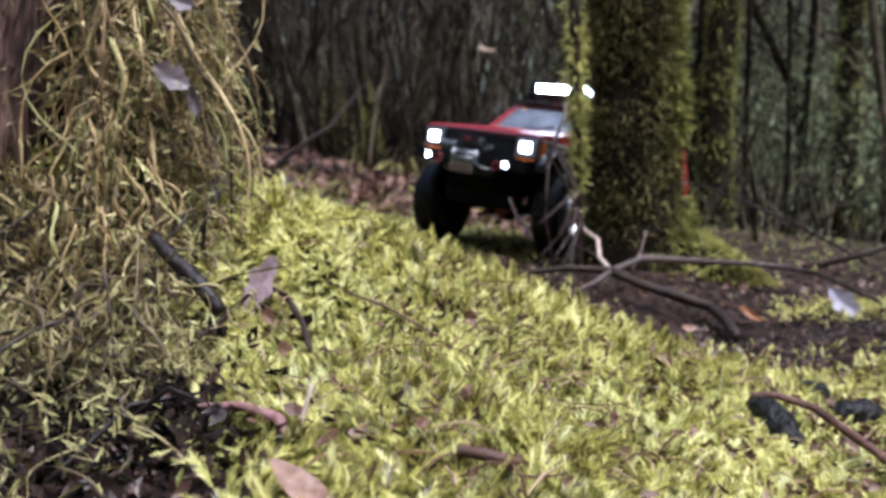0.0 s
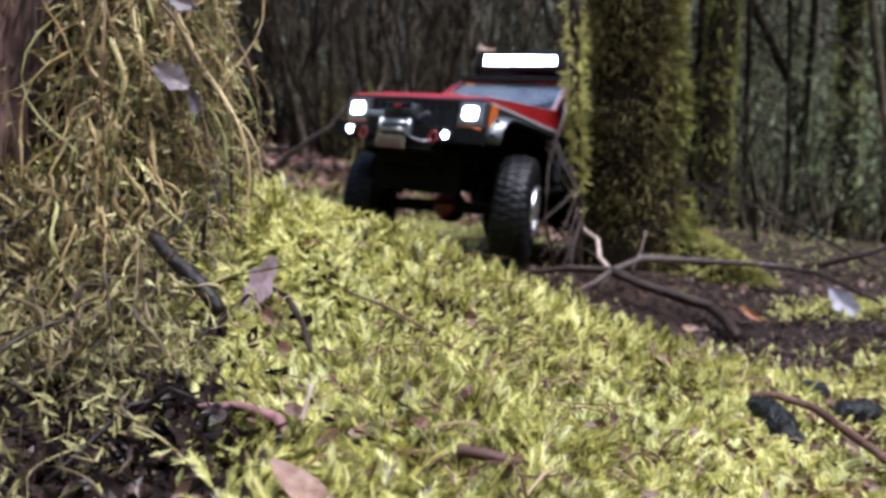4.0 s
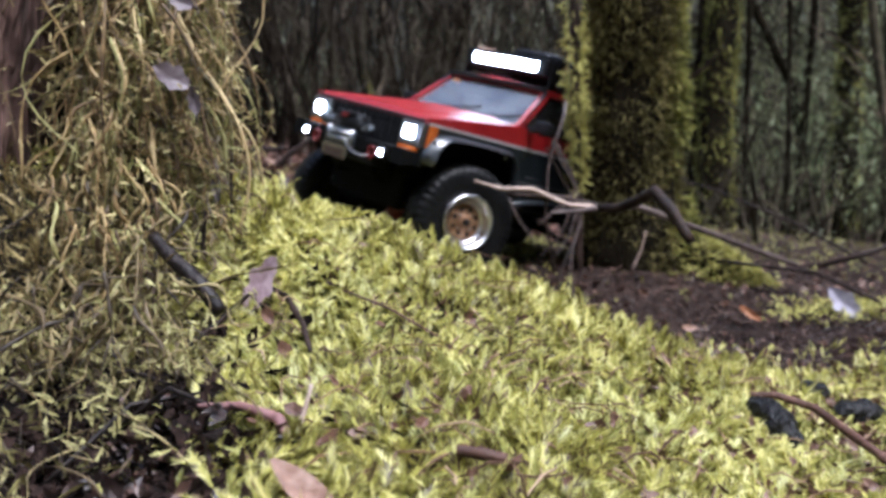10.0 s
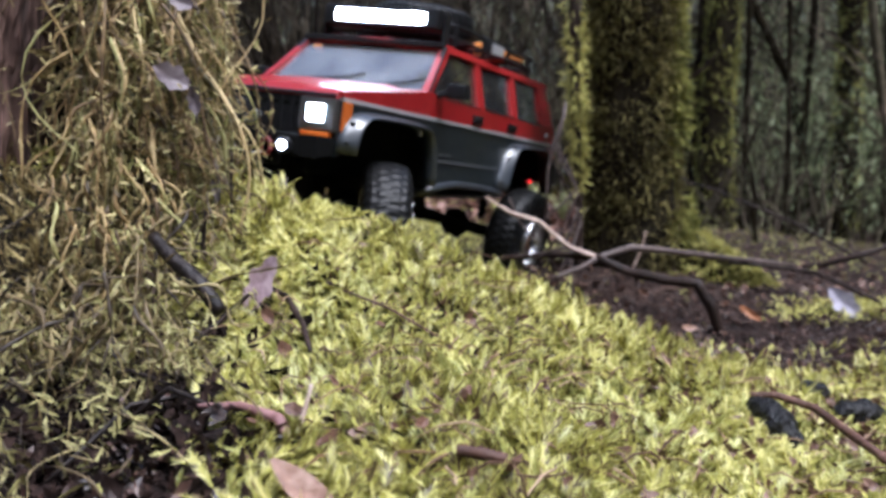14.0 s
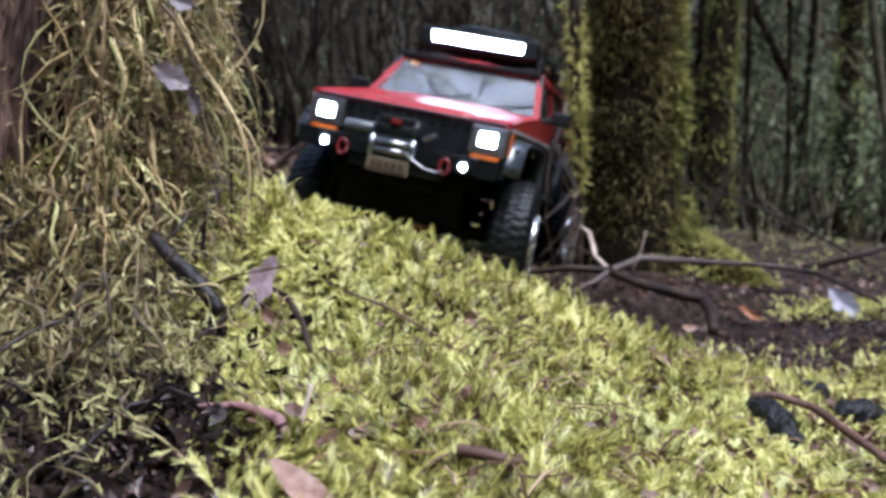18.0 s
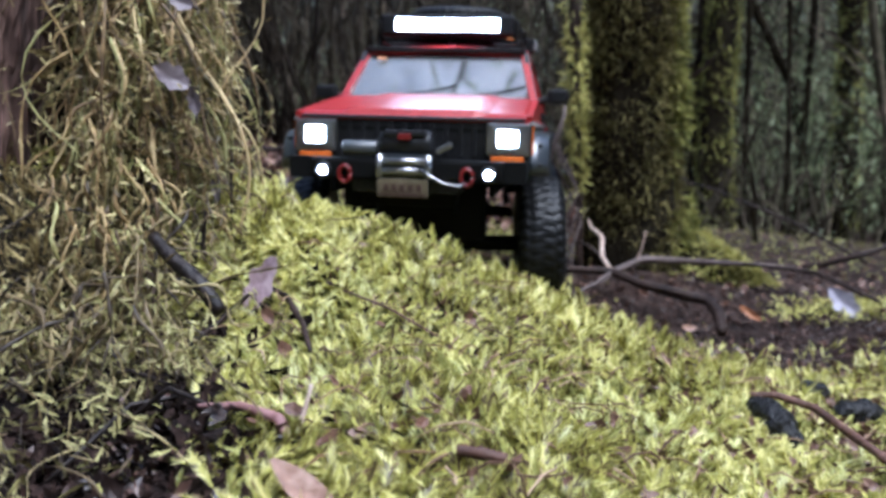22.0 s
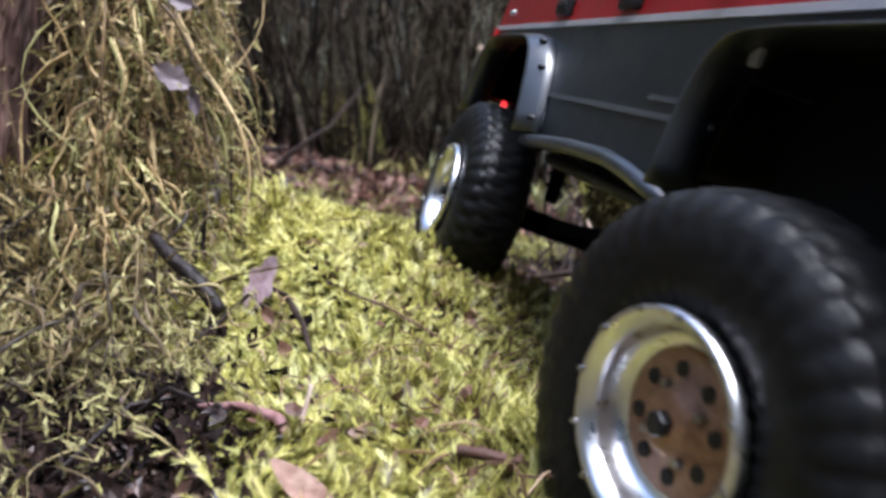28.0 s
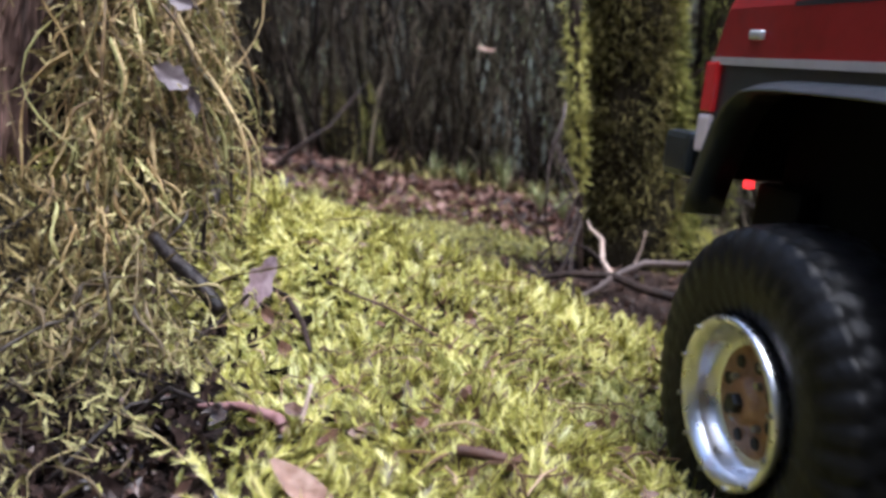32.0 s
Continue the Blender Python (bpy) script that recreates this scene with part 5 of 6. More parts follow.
BRANCH_ROWS = [(0, 0.1692, 0.846, 0.0316, 0, 19.6, -44.4), (9.35, 0.1692, 0.846, 0.0316, 0, 19.6, -44.4), (9.6, 0.1673, 0.846, 0.0438, 0, 25, -25.7), (10, 0.156, 0.846, 0.0955, 100, 8.4, -67.2), (10.3, 0.1504, 0.846, 0.0936, 100, 8.5, -64.7), (10.6, 0.1457, 0.846, 0.1068, 100, 5.4, -51.6),
             (11, 0.1504, 0.846, 0.0936, 100, 8.2, -70.5), (11.3, 0.1241, 0.846, 0.0767, 24, 25.8, -1.7), (11.6, 0.1683, 0.846, 0.0447, 100, 29.2, -34), (12, 0.1598, 0.846, 0.041, 100, 28.7, -26.2), (13, 0.1598, 0.846, 0.041, 100, 28, -26.2), (14, 0.1551, 0.846, 0.0447, 100, 30.5, -26.1),
             (14.4, 0.1513, 0.846, 0.0475, 100, 31.8, -26.2), (16.6, 0.1513, 0.846, 0.0428, 6, 25.8, -25.6), (17, 0.1513, 0.846, 0.0428, 10, 25.8, -25.6), (17.3, 0.156, 0.846, 0.041, 16, 25.8, -25.2), (17.6, 0.1664, 0.846, 0.0372, 26, 28, -12.9), (18, 0.1673, 0.846, 0.0316, 6, 15, -60.6),
             (20, 0.1692, 0.846, 0.0316, 6, 15.6, -56.9), (23, 0.1701, 0.846, 0.0297, 6, 15, -57.9), (32, 0.1711, 0.846, 0.0259, 4, 15.8, -56.8)]
ARM_ROWS = [(0, 0.1692, 0.846, 0.0316, -0, 2.7, 27.8), (9.35, 0.1692, 0.846, 0.0316, -0, 2.7, 27.8), (9.6, 0.1673, 0.846, 0.0438, 0, 4.4, 27.5), (10, 0.156, 0.846, 0.0955, 0, 15.8, 18.3), (10.3, 0.1504, 0.846, 0.0936, 0, 15.2, 16.5), (10.6, 0.1457, 0.846, 0.1068, 0, 17.9, 14),
             (11, 0.1504, 0.846, 0.0936, 0, 15.2, 16.5), (11.3, 0.1241, 0.846, 0.0767, 0, 10.9, 12.2), (11.6, 0.1683, 0.846, 0.0447, 0, 5.2, 27.9), (12, 0.1598, 0.846, 0.041, 0, 4.2, 25.6), (13, 0.1598, 0.846, 0.041, 0, 4.2, 25.6), (14, 0.1551, 0.846, 0.0447, 0, 4.8, 24.2),
             (14.4, 0.1513, 0.846, 0.0475, 0, 5.3, 23), (16.6, 0.1513, 0.846, 0.0428, 0, 4.8, 23), (17, 0.1513, 0.846, 0.0428, 0, 4.8, 23), (17.3, 0.156, 0.846, 0.041, 0, 4.6, 24.3), (17.6, 0.1664, 0.846, 0.0372, -0, 4.1, 27.4), (18, 0.1673, 0.846, 0.0316, 0, 2.9, 27.5),
             (20, 0.1692, 0.846, 0.0316, 0, 3, 28), (23, 0.1701, 0.846, 0.0297, 0, 2.5, 27.9), (32, 0.1711, 0.846, 0.0259, 0, 2.3, 28.3)]


# ---- the truck ----
BASE, TRACK, REAR_TRACK, WHEEL_R = 0.157, 0.100, 0.097, 0.0592


def lean(z):
    """Half width of the cabin at a height."""
    return 0.0925 - max(0.0, z - 0.18) * 0.28


def cabin(poly, side, thick=0.004, out=0.0):
    g = G()
    g.prism(poly, lambda z: side * (lean(z) + out), lambda z: side * (lean(z) + out - thick))
    return g


def wheel_meshes():
    g = G()
    prof = [(0.0262, -0.015), (0.0285, -0.0185), (0.034, -0.0205), (0.040, -0.0210), (0.0455, -0.0203), (0.0492, -0.0182), (0.0514, -0.0152),
            (0.0526, -0.0092), (0.0530, 0.0), (0.0526, 0.0092), (0.0514, 0.0152), (0.0492, 0.0182), (0.0455, 0.0203), (0.040, 0.0210), (0.034, 0.0205), (0.0285, 0.0185), (0.0262, 0.015)]
    prof = [(r + 0.0051 * max(0.0, (r - 0.0262) / 0.0268), 0.93 * y) for r, y in prof]
    count, steps = 40, 7
    fine = []
    for (r0, y0), (r1, y1) in zip(prof[:-1], prof[1:]):
        cut = 3 if abs(y0 + y1) < 0.034 else 1
        fine += [(r0 + (r1 - r0) * j / cut, y0 + (y1 - y0) * j / cut) for j in range(cut)]
    fine.append(prof[-1])
    verts, faces, m, segs = [], [], len(fine), count * steps
    for k in range(segs):
        a = 2 * math.pi * k / segs
        for r, y in fine:
            lift = 0.0
            row = 0 if abs(y) < 0.0012 else (1 if abs(y) < 0.0095 else (2 if abs(y) < 0.0182 else 3))
            shift = (0.5 if y > 0 else 0.0) + abs(y) * 26 * (1 if row == 1 else -0.4)
            ph = (k / steps + shift) % 1.0
            if row in (1, 2) and ph < (0.66 if row == 1 else 0.60) and not 0.0092 < abs(y) < 0.0108:
                lift = 0.0010
            elif row == 3 and r > 0.045 and ph < 0.5:
                lift = 0.0005
            verts.append(((r + lift) * math.cos(a), y * (1.03 if lift and row == 3 else 1.0), (r + lift) * math.sin(a)))
    for k in range(segs):
        for i in range(m - 1):
            q = (k + 1) % segs
            faces.append((k * m + i, k * m + i + 1, q * m + i + 1, q * m + i))
    g.add(verts, faces)
    tyre = g.mesh("tyre", M_RUBBER, True)
    rim = G().lathe([(0.0275, -0.0165), (0.0275, 0.017), (0.0288, 0.0185), (0.0288, 0.0215), (0.0272, 0.0222), (0.0262, 0.0205), (0.0245, 0.0195),
                     (0.0240, 0.0165), (0.0232, 0.0125), (0.0215, 0.0108), (0.0195, 0.0102), (0.0, 0.0102)], 40).mesh("rim", M_ALU, True)
    back = G().lathe([(0.0, -0.006), (0.012, -0.006), (0.0225, -0.007), (0.0262, -0.008)], 28).mesh("rim_back", M_BLACK, True)
    hub = G().lathe([(0.0188, 0.0102), (0.0188, 0.0114), (0.0178, 0.0122), (0.0090, 0.0126), (0.0078, 0.0155), (0.006, 0.0165), (0.0, 0.0165)], 32).mesh("hub_face", M_HUB, True)
    hole = G().lathe([(0.0, 0.0130), (0.0021, 0.0130), (0.0023, 0.0122)], 10).mesh("wheel_hole", M_BLACK)
    bolt = G().lathe([(0.0, 0.0148), (0.0011, 0.0148), (0.0013, 0.0142), (0.0013, 0.0120)], 6).mesh("wheel_bolt", M_CHROME)
    nut = G().lathe([(0.0, 0.0195), (0.0030, 0.0195), (0.0036, 0.0187), (0.0036, 0.0160)], 6).mesh("hub_nut", M_BLACK)
    lip = G().lathe([(0.0, 0.0222), (0.0009, 0.0222), (0.0010, 0.0232), (0.0, 0.0234)], 6).mesh("rim_screw", M_CHROME)
    return tyre, rim, hub, hole, bolt, nut, lip, back


WHEEL_PIECES = wheel_meshes()


def wheel(parent, label):
    tyre, rim, hub, hole, bolt, nut, lip, back = WHEEL_PIECES
    w = part("tyre", tyre, None, parent, label)
    part("rim", rim, None, w, "polished deep-dish aluminium rim")
    part("hub_face", hub, None, w, "muddy copper-coloured wheel centre")
    part("hub_nut", nut, None, w, "black hub nut")
    part("rim_back", back, None, w, "black inner face of the rim")
    for k in range(8):
        a = 2 * math.pi * k / 8
        h = part("wheel_hole", hole, None, w)
        h.location = (0.0135 * math.cos(a), 0, 0.0135 * math.sin(a))
        if k % 2 == 0:
            b = part("wheel_bolt", bolt, None, w, "steel bolt")
            b.location = (0.0098 * math.cos(a + 0.39), 0, 0.0098 * math.sin(a + 0.39))
    for k in range(12):
        a = 2 * math.pi * k / 12
        part("rim_screw", lip, None, w).location = (0.0277 * math.cos(a), 0, 0.0277 * math.sin(a))
    return w


def build_truck():
    truck = thing("scale_truck", "red and charcoal radio-controlled toy truck with lit lamps", "toy truck")
    def arch(c, f):
        """The wheel opening: upright legs, rounded shoulders and a flat top."""
        half = [(0.0, 0.1010), (0.0012, 0.1100), (0.0026, 0.1200), (0.0044, 0.1290), (0.0066, 0.1360), (0.0098, 0.1420), (0.0145, 0.1465), (0.0200, 0.1492), (0.0290, 0.1503), (0.0480, 0.1508)]
        if f < 0:
            half = [(0.0, 0.1010), (0.0030, 0.1100), (0.0064, 0.1200), (0.0100, 0.1290), (0.0132, 0.1360), (0.0172, 0.1420), (0.0225, 0.1465), (0.0285, 0.1492), (0.0370, 0.1503), (0.0500, 0.1508)]
        fore, aft = (0.0640, 0.0710) if f > 0 else (0.0725, 0.0685)
        return [(c + fore - x, z) for x, z in (half[2:] if f > 0 else half)] + [(c - aft + x, z) for x, z in half[::-1]]

    def sweep(path, c, s):
        """The flare's rounded section carried along the opening."""
        rows, verts, faces = ((0.0122, 0.0930), (0.0121, 0.0950), (0.0114, 0.0976), (0.0100, 0.0994), (0.0064, 0.1026), (0.0028, 0.1060), (0.0010, 0.1072), (-0.0004, 0.1066), (-0.0006, 0.0900)), [], []
        for k, (x, z) in enumerate(path):
            a, b = path[max(k - 1, 0)], path[min(k + 1, len(path) - 1)]
            t = Vector((b[0] - a[0], b[1] - a[1])).normalized()
            nx, nz = t.y, -t.x
            q = 1 - 0.66 * abs(nz)
            for d, y in rows:
                verts.append((x + nx * d * q, s * y, z + nz * d * q))
        m = len(rows)
        for k in range(len(path) - 1):
            for i in range(m):
                faces.append((k * m + i, k * m + (i + 1) % m, (k + 1) * m + (i + 1) % m, (k + 1) * m + i))
        faces += [tuple(range(m)), tuple((len(path) - 1) * m + i for i in range(m))]
        return G().add(verts, faces)
    front, rear = arch(BASE, 1), arch(-BASE, -1)
    for s in (1, -1):
        side = [(0.2265, 0.159), (0.2265, 0.117)] + [p for p in front if p[1] > 0.117 or p[0] < BASE] + [(-0.0895, 0.099)] + [p for p in rear if p[1] > 0.114 or p[0] > -BASE] + [(-0.240, 0.114), (-0.242, 0.159)]
        part("side_panel", G().prism(side, s * 0.0935, s * 0.089), M_GREY, truck, "charcoal lower body side")
        part("belt_stripe", G().prism([(0.2255, 0.1588), (0.2255, 0.1618), (-0.2425, 0.1618), (-0.2425, 0.1588)], s * 0.0946, s * 0.0895), M_SILVER, truck, "silver pinstripe along the belt line")
        part("door_strip", G().prism([(0.090, 0.1225), (0.090, 0.1250), (-0.083, 0.1250), (-0.083, 0.1225)], s * 0.0945, s * 0.0925), M_STRIP, truck, "thin grey rubbing strip")
        upper = [(0.2265, 0.1618), (0.2265, 0.1655), (0.16, 0.1745), (0.089, 0.1830), (0.02, 0.1810), (-0.236, 0.1800), (-0.2425, 0.1618)]
        part("upper_side", G().prism(upper, s * 0.0935, s * 0.089), M_RED, truck, "red upper body side")
        # pillars, roof rail and side windows
        part("front_pillar", cabin([(0.096, 0.1815), (0.086, 0.1815), (0.036, 0.2265), (0.046, 0.2285)], s, 0.006), M_RED, truck)
        part("door_pillar", cabin([(-0.016, 0.180), (-0.030, 0.180), (-0.030, 0.2265), (-0.020, 0.2265)], s), M_RED, truck)
        part("door_pillar", cabin([(-0.104, 0.180), (-0.120, 0.180), (-0.122, 0.2265), (-0.110, 0.2265)], s), M_RED, truck)
        part("rear_pillar", cabin([(-0.196, 0.180), (-0.238, 0.180), (-0.222, 0.2265), (-0.194, 0.2265)], s), M_RED, truck)
        part("roof_rail", cabin([(0.048, 0.2245), (0.044, 0.2310), (-0.226, 0.2310), (-0.224, 0.2245)], s, 0.006, 0.001), M_RED, truck)
        for poly in ([(0.084, 0.1812), (-0.017, 0.1800), (-0.0205, 0.2250), (0.039, 0.2250)], [(-0.0295, 0.1800), (-0.1045, 0.1800), (-0.1105, 0.2250), (-0.0295, 0.2250)], [(-0.1195, 0.1800), (-0.1965, 0.1800), (-0.1945, 0.2250), (-0.1215, 0.2250)]):
            part("side_window", cabin(poly, s, 0.0012, -0.0022), M_SIDEGLASS, truck, "smoky side window").visible_shadow = False
            cx = [p[0] for p in poly]
            part("window_seal", cabin([(max(cx) - 0.003, 0.1795), (min(cx) + 0.003, 0.1795), (min(cx) + 0.003, 0.1812), (max(cx) - 0.003, 0.1812)], s, 0.003, 0.0012), M_BLACK, truck)
        for x in (-0.011, -0.101):
            h = part("door_handle", G().box((x, s * 0.0950, 0.1688), (0.021, 0.004, 0.0085), 0.0016), M_BLACK, truck, "black door handle")
            part("handle_grip", G().box((x, s * 0.0972, 0.1694), (0.013, 0.002, 0.0025), 0.0008), M_BLACK, h)
        part("fender_lamp", G().box((0.103, s * 0.0945, 0.147), (0.005, 0.003, 0.008), 0.001), M_SILVER, truck, "small clear side repeater")
        part("side_badge", G().box((0.0500, s * 0.0938, 0.1300), (0.026, 0.0008, 0.0021)), M_STRIP, truck, "small silver lettering shown as a bar")
        # flares
        for pts, c in ((front, BASE), (rear, -BASE)):
            fo = part("wheel_flare", sweep(pts, c, s), M_FLARE, truck, "dark glossy bolted wheel-arch flare", True)
            for k, q in ((1, 1.0), (3, 1.0), (14, -1.0), (16, -1.0)) if c > 0 else ((1, 1.0), (4, 1.0), (6, 0.6), (15, -1.0), (18, -1.0)):
                bx, bz = pts[k]
                part("flare_bolt", G().lathe([(0, s * 0.0010), (0.0009, s * 0.0008), (0.0014, 0), (0.0015, -s * 0.003)], 10, (bx + 0.0076 * q, s * 0.1014, bz + (0.002 if 0.141 < bz < 0.143 else (0.003 if q == 0.6 else 0.0)))), M_BLACK, fo, "", True)
        # mirrors, sliders
        mi = part("mirror", G().box((0.074, s * 0.111, 0.1865), (0.011, 0.020, 0.014), 0.003), M_BLACK, truck, "black door mirror")
        part("mirror_glass", G().box((0.0683, s * 0.111, 0.1865), (0.001, 0.016, 0.010)), M_CHROME, mi)
        part("mirror_arm", G().tube([(0.076, s * 0.093, 0.182), (0.075, s * 0.104, 0.185)], 0.003, 6), M_BLACK, mi)
        sl = part("rock_slider", G().tube([(-0.094, s * 0.086, 0.0965), (-0.088, s * 0.097, 0.0980), (-0.060, s * 0.0990, 0.1000), (-0.014, s * 0.0990, 0.1030), (0.029, s * 0.0990, 0.1040), (0.049, s * 0.0980, 0.1020), (0.067, s * 0.0940, 0.0980), (0.080, s * 0.083, 0.0930)], 0.0035, 8), M_FLARE, truck, "dark steel rock slider", True)
        part("inner_rail", G().tube([(-0.082, s * 0.083, 0.0930), (0.078, s * 0.083, 0.0920)], 0.0030, 8), M_BLACK, sl, "", True)
        for x in (-0.060, -0.010, 0.040):
            part("slider_bracket", G().tube([(x, s * 0.0985, 0.0995), (x - 0.004, s * 0.060, 0.0930)], 0.0016, 6), M_PIT, sl, "", True)
        # lamps at the front
        hb = part("headlight_bezel", G().box((0.2275, s * 0.0755, 0.1475), (0.008, 0.033, 0.025), 0.002), M_CHROME, truck, "chromed headlight bezel")
        part("headlight", G().box((0.2306, s * 0.0755, 0.1480), (0.005, 0.0200, 0.0160), 0.0032), M_LAMPRIM, hb, "silvery square headlight reflector")
        part("headlight_core", G().box((0.2322, s * 0.0755, 0.1482), (0.005, 0.0160, 0.0128), 0.0040), M_LENS, hb, "lit headlight core")
        part("turn_signal", G().box((0.2300, s * 0.0755, 0.1315), (0.006, 0.026, 0.0060), 0.0015), M_AMBER, truck, "amber turn signal")
        part("corner_marker", G().box((0.2190, s * 0.0930, 0.1475), (0.012, 0.004, 0.023), 0.0012), M_AMBER, truck, "amber corner marker lens")
        # tail
        tl = part("tail_light", G().box((-0.2400, s * 0.0895, 0.1500), (0.009, 0.013, 0.020), 0.0015), M_TAIL, truck, "red tail lamp")
        part("reverse_lens", G().box((-0.2402, s * 0.0895, 0.1315), (0.009, 0.013, 0.0155), 0.0015), M_TAILCLEAR, tl, "clear reversing lens")
        part("side_marker", G().box((-0.2127, s * 0.0942, 0.1700), (0.0085, 0.0026, 0.0036), 0.0011), M_SILVER, truck, "small oblong silver side marker", True)
        part("tow_led", G().box((-0.2300 if s < 0 else -0.2250, s * 0.0768, 0.1130), (0.0035, 0.0036, 0.0034), 0.0008), M_LED, truck, "glowing red underbody lamp")

    # nose
    part("hood", G().sheet([0.2275, 0.222, 0.2, 0.17, 0.14, 0.11, 0.088], [-0.0905, -0.086, -0.06, -0.048, -0.03, 0.0, 0.03, 0.048, 0.06, 0.086, 0.0905],
                           lambda x, y: 0.1665 + (0.2275 - x) * 0.126 - (0.0035 if x > 0.226 else 0) - (0.0022 if abs(y) > 0.089 else 0) + (0.0022 if abs(y) < 0.055 and x < 0.224 else 0), 0.003), M_RED, truck, "red bonnet with a raised centre")
    gr = part("grille", G().box((0.2240, 0, 0.1435), (0.006, 0.178, 0.040), 0.0015), M_BLACK, truck, "black slotted grille")
    for k in range(10):
        part("grille_bar", G().box((0.2272, -0.0495 + 0.011 * k, 0.1465), (0.002, 0.0035, 0.025), 0.0006), M_BLACK, gr)
    part("grille_top", G().box((0.2275, 0, 0.1625), (0.003, 0.176, 0.0026), 0.0008), M_FLARE, gr)
    bp = part("front_bumper", G().box((0.2400, 0, 0.1225), (0.018, 0.150, 0.017), 0.003), M_PIT, truck, "black steel front bumper")
    for s in (1, -1):
        part("bumper_end", G().prism([(0.249, 0.1310), (0.249, 0.1150), (0.225, 0.1190), (0.223, 0.1310)], s * 0.075, s * 0.091), M_PIT, bp)
        fg = part("fog_lamp", G().lathe([(0.0, 0.2485), (0.0062, 0.2485), (0.0066, 0.2540), (0.0052, 0.2545)], 20, (0, s * 0.0635, 0.1212), "x"), M_BLACK, bp, "", True)
        part("fog_lens", G().lathe([(0.0, 0.2562), (0.0020, 0.2558), (0.0031, 0.2545), (0.0034, 0.2530)], 20, (0, s * 0.0635, 0.1212), "x"), M_LENS, bp, "lit round fog lamp", True)
        loop = [(0.2505, s * 0.047 + 0.0044 * math.cos(a), 0.1185 + 0.0062 * math.sin(a)) for a in [2 * math.pi * k / 14 for k in range(15)]]
        part("shackle", G().tube(loop, 0.0017, 6), M_REDMETAL, bp, "red recovery shackle", True)
    part("winch_plate", G().box((0.2350, 0, 0.1105), (0.020, 0.085, 0.010), 0.002), M_BLACK, bp)
    wi = part("winch_housing", G().lathe([(0, -0.0195), (0.0085, -0.0195), (0.0100, -0.0180), (0.0100, 0.0180), (0.0085, 0.0195), (0, 0.0195)], 20, (0.2455, 0, 0.1425)), M_BLACK, truck, "black winch housing", True)
    part("winch_cover", G().box((0.2480, 0, 0.1500), (0.016, 0.034, 0.006), 0.002), M_BLACK, wi)
    part("winch_emblem", G().box((0.2563, 0, 0.1478), (0.002, 0.010, 0.0048), 0.0012), M_REDMETAL, wi, "small red emblem plate")
    part("winch_motor", G().lathe([(0, -0.050), (0.0050, -0.050), (0.0058, -0.048), (0.0058, -0.024), (0.005, -0.023), (0, -0.023)], 16, (0.2440, 0, 0.1385)), M_STRIP, wi, "steel winch motor", True)
    part("clutch_lever", G().box((0.2470, 0.0290, 0.1400), (0.008, 0.013, 0.0045), 0.0012, Matrix.Rotation(0.5, 3, "X")), M_CHROME, wi, "steel clutch lever")
    fr = part("fairlead", G().box((0.2535, 0, 0.1260), (0.003, 0.042, 0.018), 0.001), M_FLARE, bp)
    for z in (0.1295, 0.1225):
        part("roller", G().lathe([(0, -0.0155), (0.0028, -0.0155), (0.0028, 0.0155), (0, 0.0155)], 14, (0.2575, 0, z)), M_CHROME, fr, "steel fairlead roller", True)
    for s in (1, -1):
        part("roller", G().lathe([(0, 0.1175), (0.0024, 0.1175), (0.0024, 0.1345), (0, 0.1345)], 12, (0.2575, s * 0.0185, 0), "z"), M_CHROME, fr, "", True)
    part("winch_rope", G().tube([(0.2600, 0.012, 0.1245), (0.2625, 0.022, 0.1190), (0.2625, 0.032, 0.1140), (0.2585, 0.042, 0.1125), (0.2540, 0.047, 0.1150)], 0.0009, 6), M_CHROME, bp, "steel winch rope", True)
    pl = part("number_plate", G().box((0.2600, 0, 0.1098), (0.0015, 0.0385, 0.0135), 0.0005), M_PLATE, bp, "small tan number plate")
    for k in range(5):
        part("plate_mark", G().box((0.2611, -0.0125 + 0.00625 * k, 0.1100), (0.0008, 0.0040, 0.0055)), M_PLATEBAR, pl)
    part("plate_band", G().box((0.2611, 0, 0.1047), (0.0008, 0.036, 0.0018)), M_PLATEBAR, pl)

    # cabin glass, roof and tail
    ws = G().prism([(0.0885, 0.1835), (0.0865, 0.1835), (0.0425, 0.2280), (0.0445, 0.2280)], -0.0868, 0.0868)
    ws.v = [(x, y * (1 - max(0, z - 0.1835) * 2.9), z) for x, y, z in ws.v]
    part("windscreen", ws, M_GLASS, truck, "sloping clear windscreen").visible_shadow = False
    for s in (1, -1):
        fr = G().prism([(0.0905, 0.1835), (0.0885, 0.1835), (0.0445, 0.2290), (0.0465, 0.2290)], s * 0.0868, s * 0.0925)
        fr.v = [(x, y * (1 - max(0, z - 0.1835) * 2.9), z) for x, y, z in fr.v]
        part("screen_frame", fr, M_BLACK, truck, "black windscreen surround")
    part("screen_header", G().box((0.0475, 0, 0.2300), (0.008, 0.156, 0.0050), 0.001), M_BLACK, truck, "black strip over the windscreen")
    part("cowl", G().box((0.0900, 0, 0.1815), (0.012, 0.172, 0.004), 0.001), M_BLACK, truck)
    for y in (0.035, -0.03):
        part("wiper", G().tube([(0.0905, y, 0.1855), (0.083, y + 0.03, 0.1910), (0.078, y + 0.045, 0.1955)], 0.0009, 5), M_BLACK, truck, "thin black wiper arm")
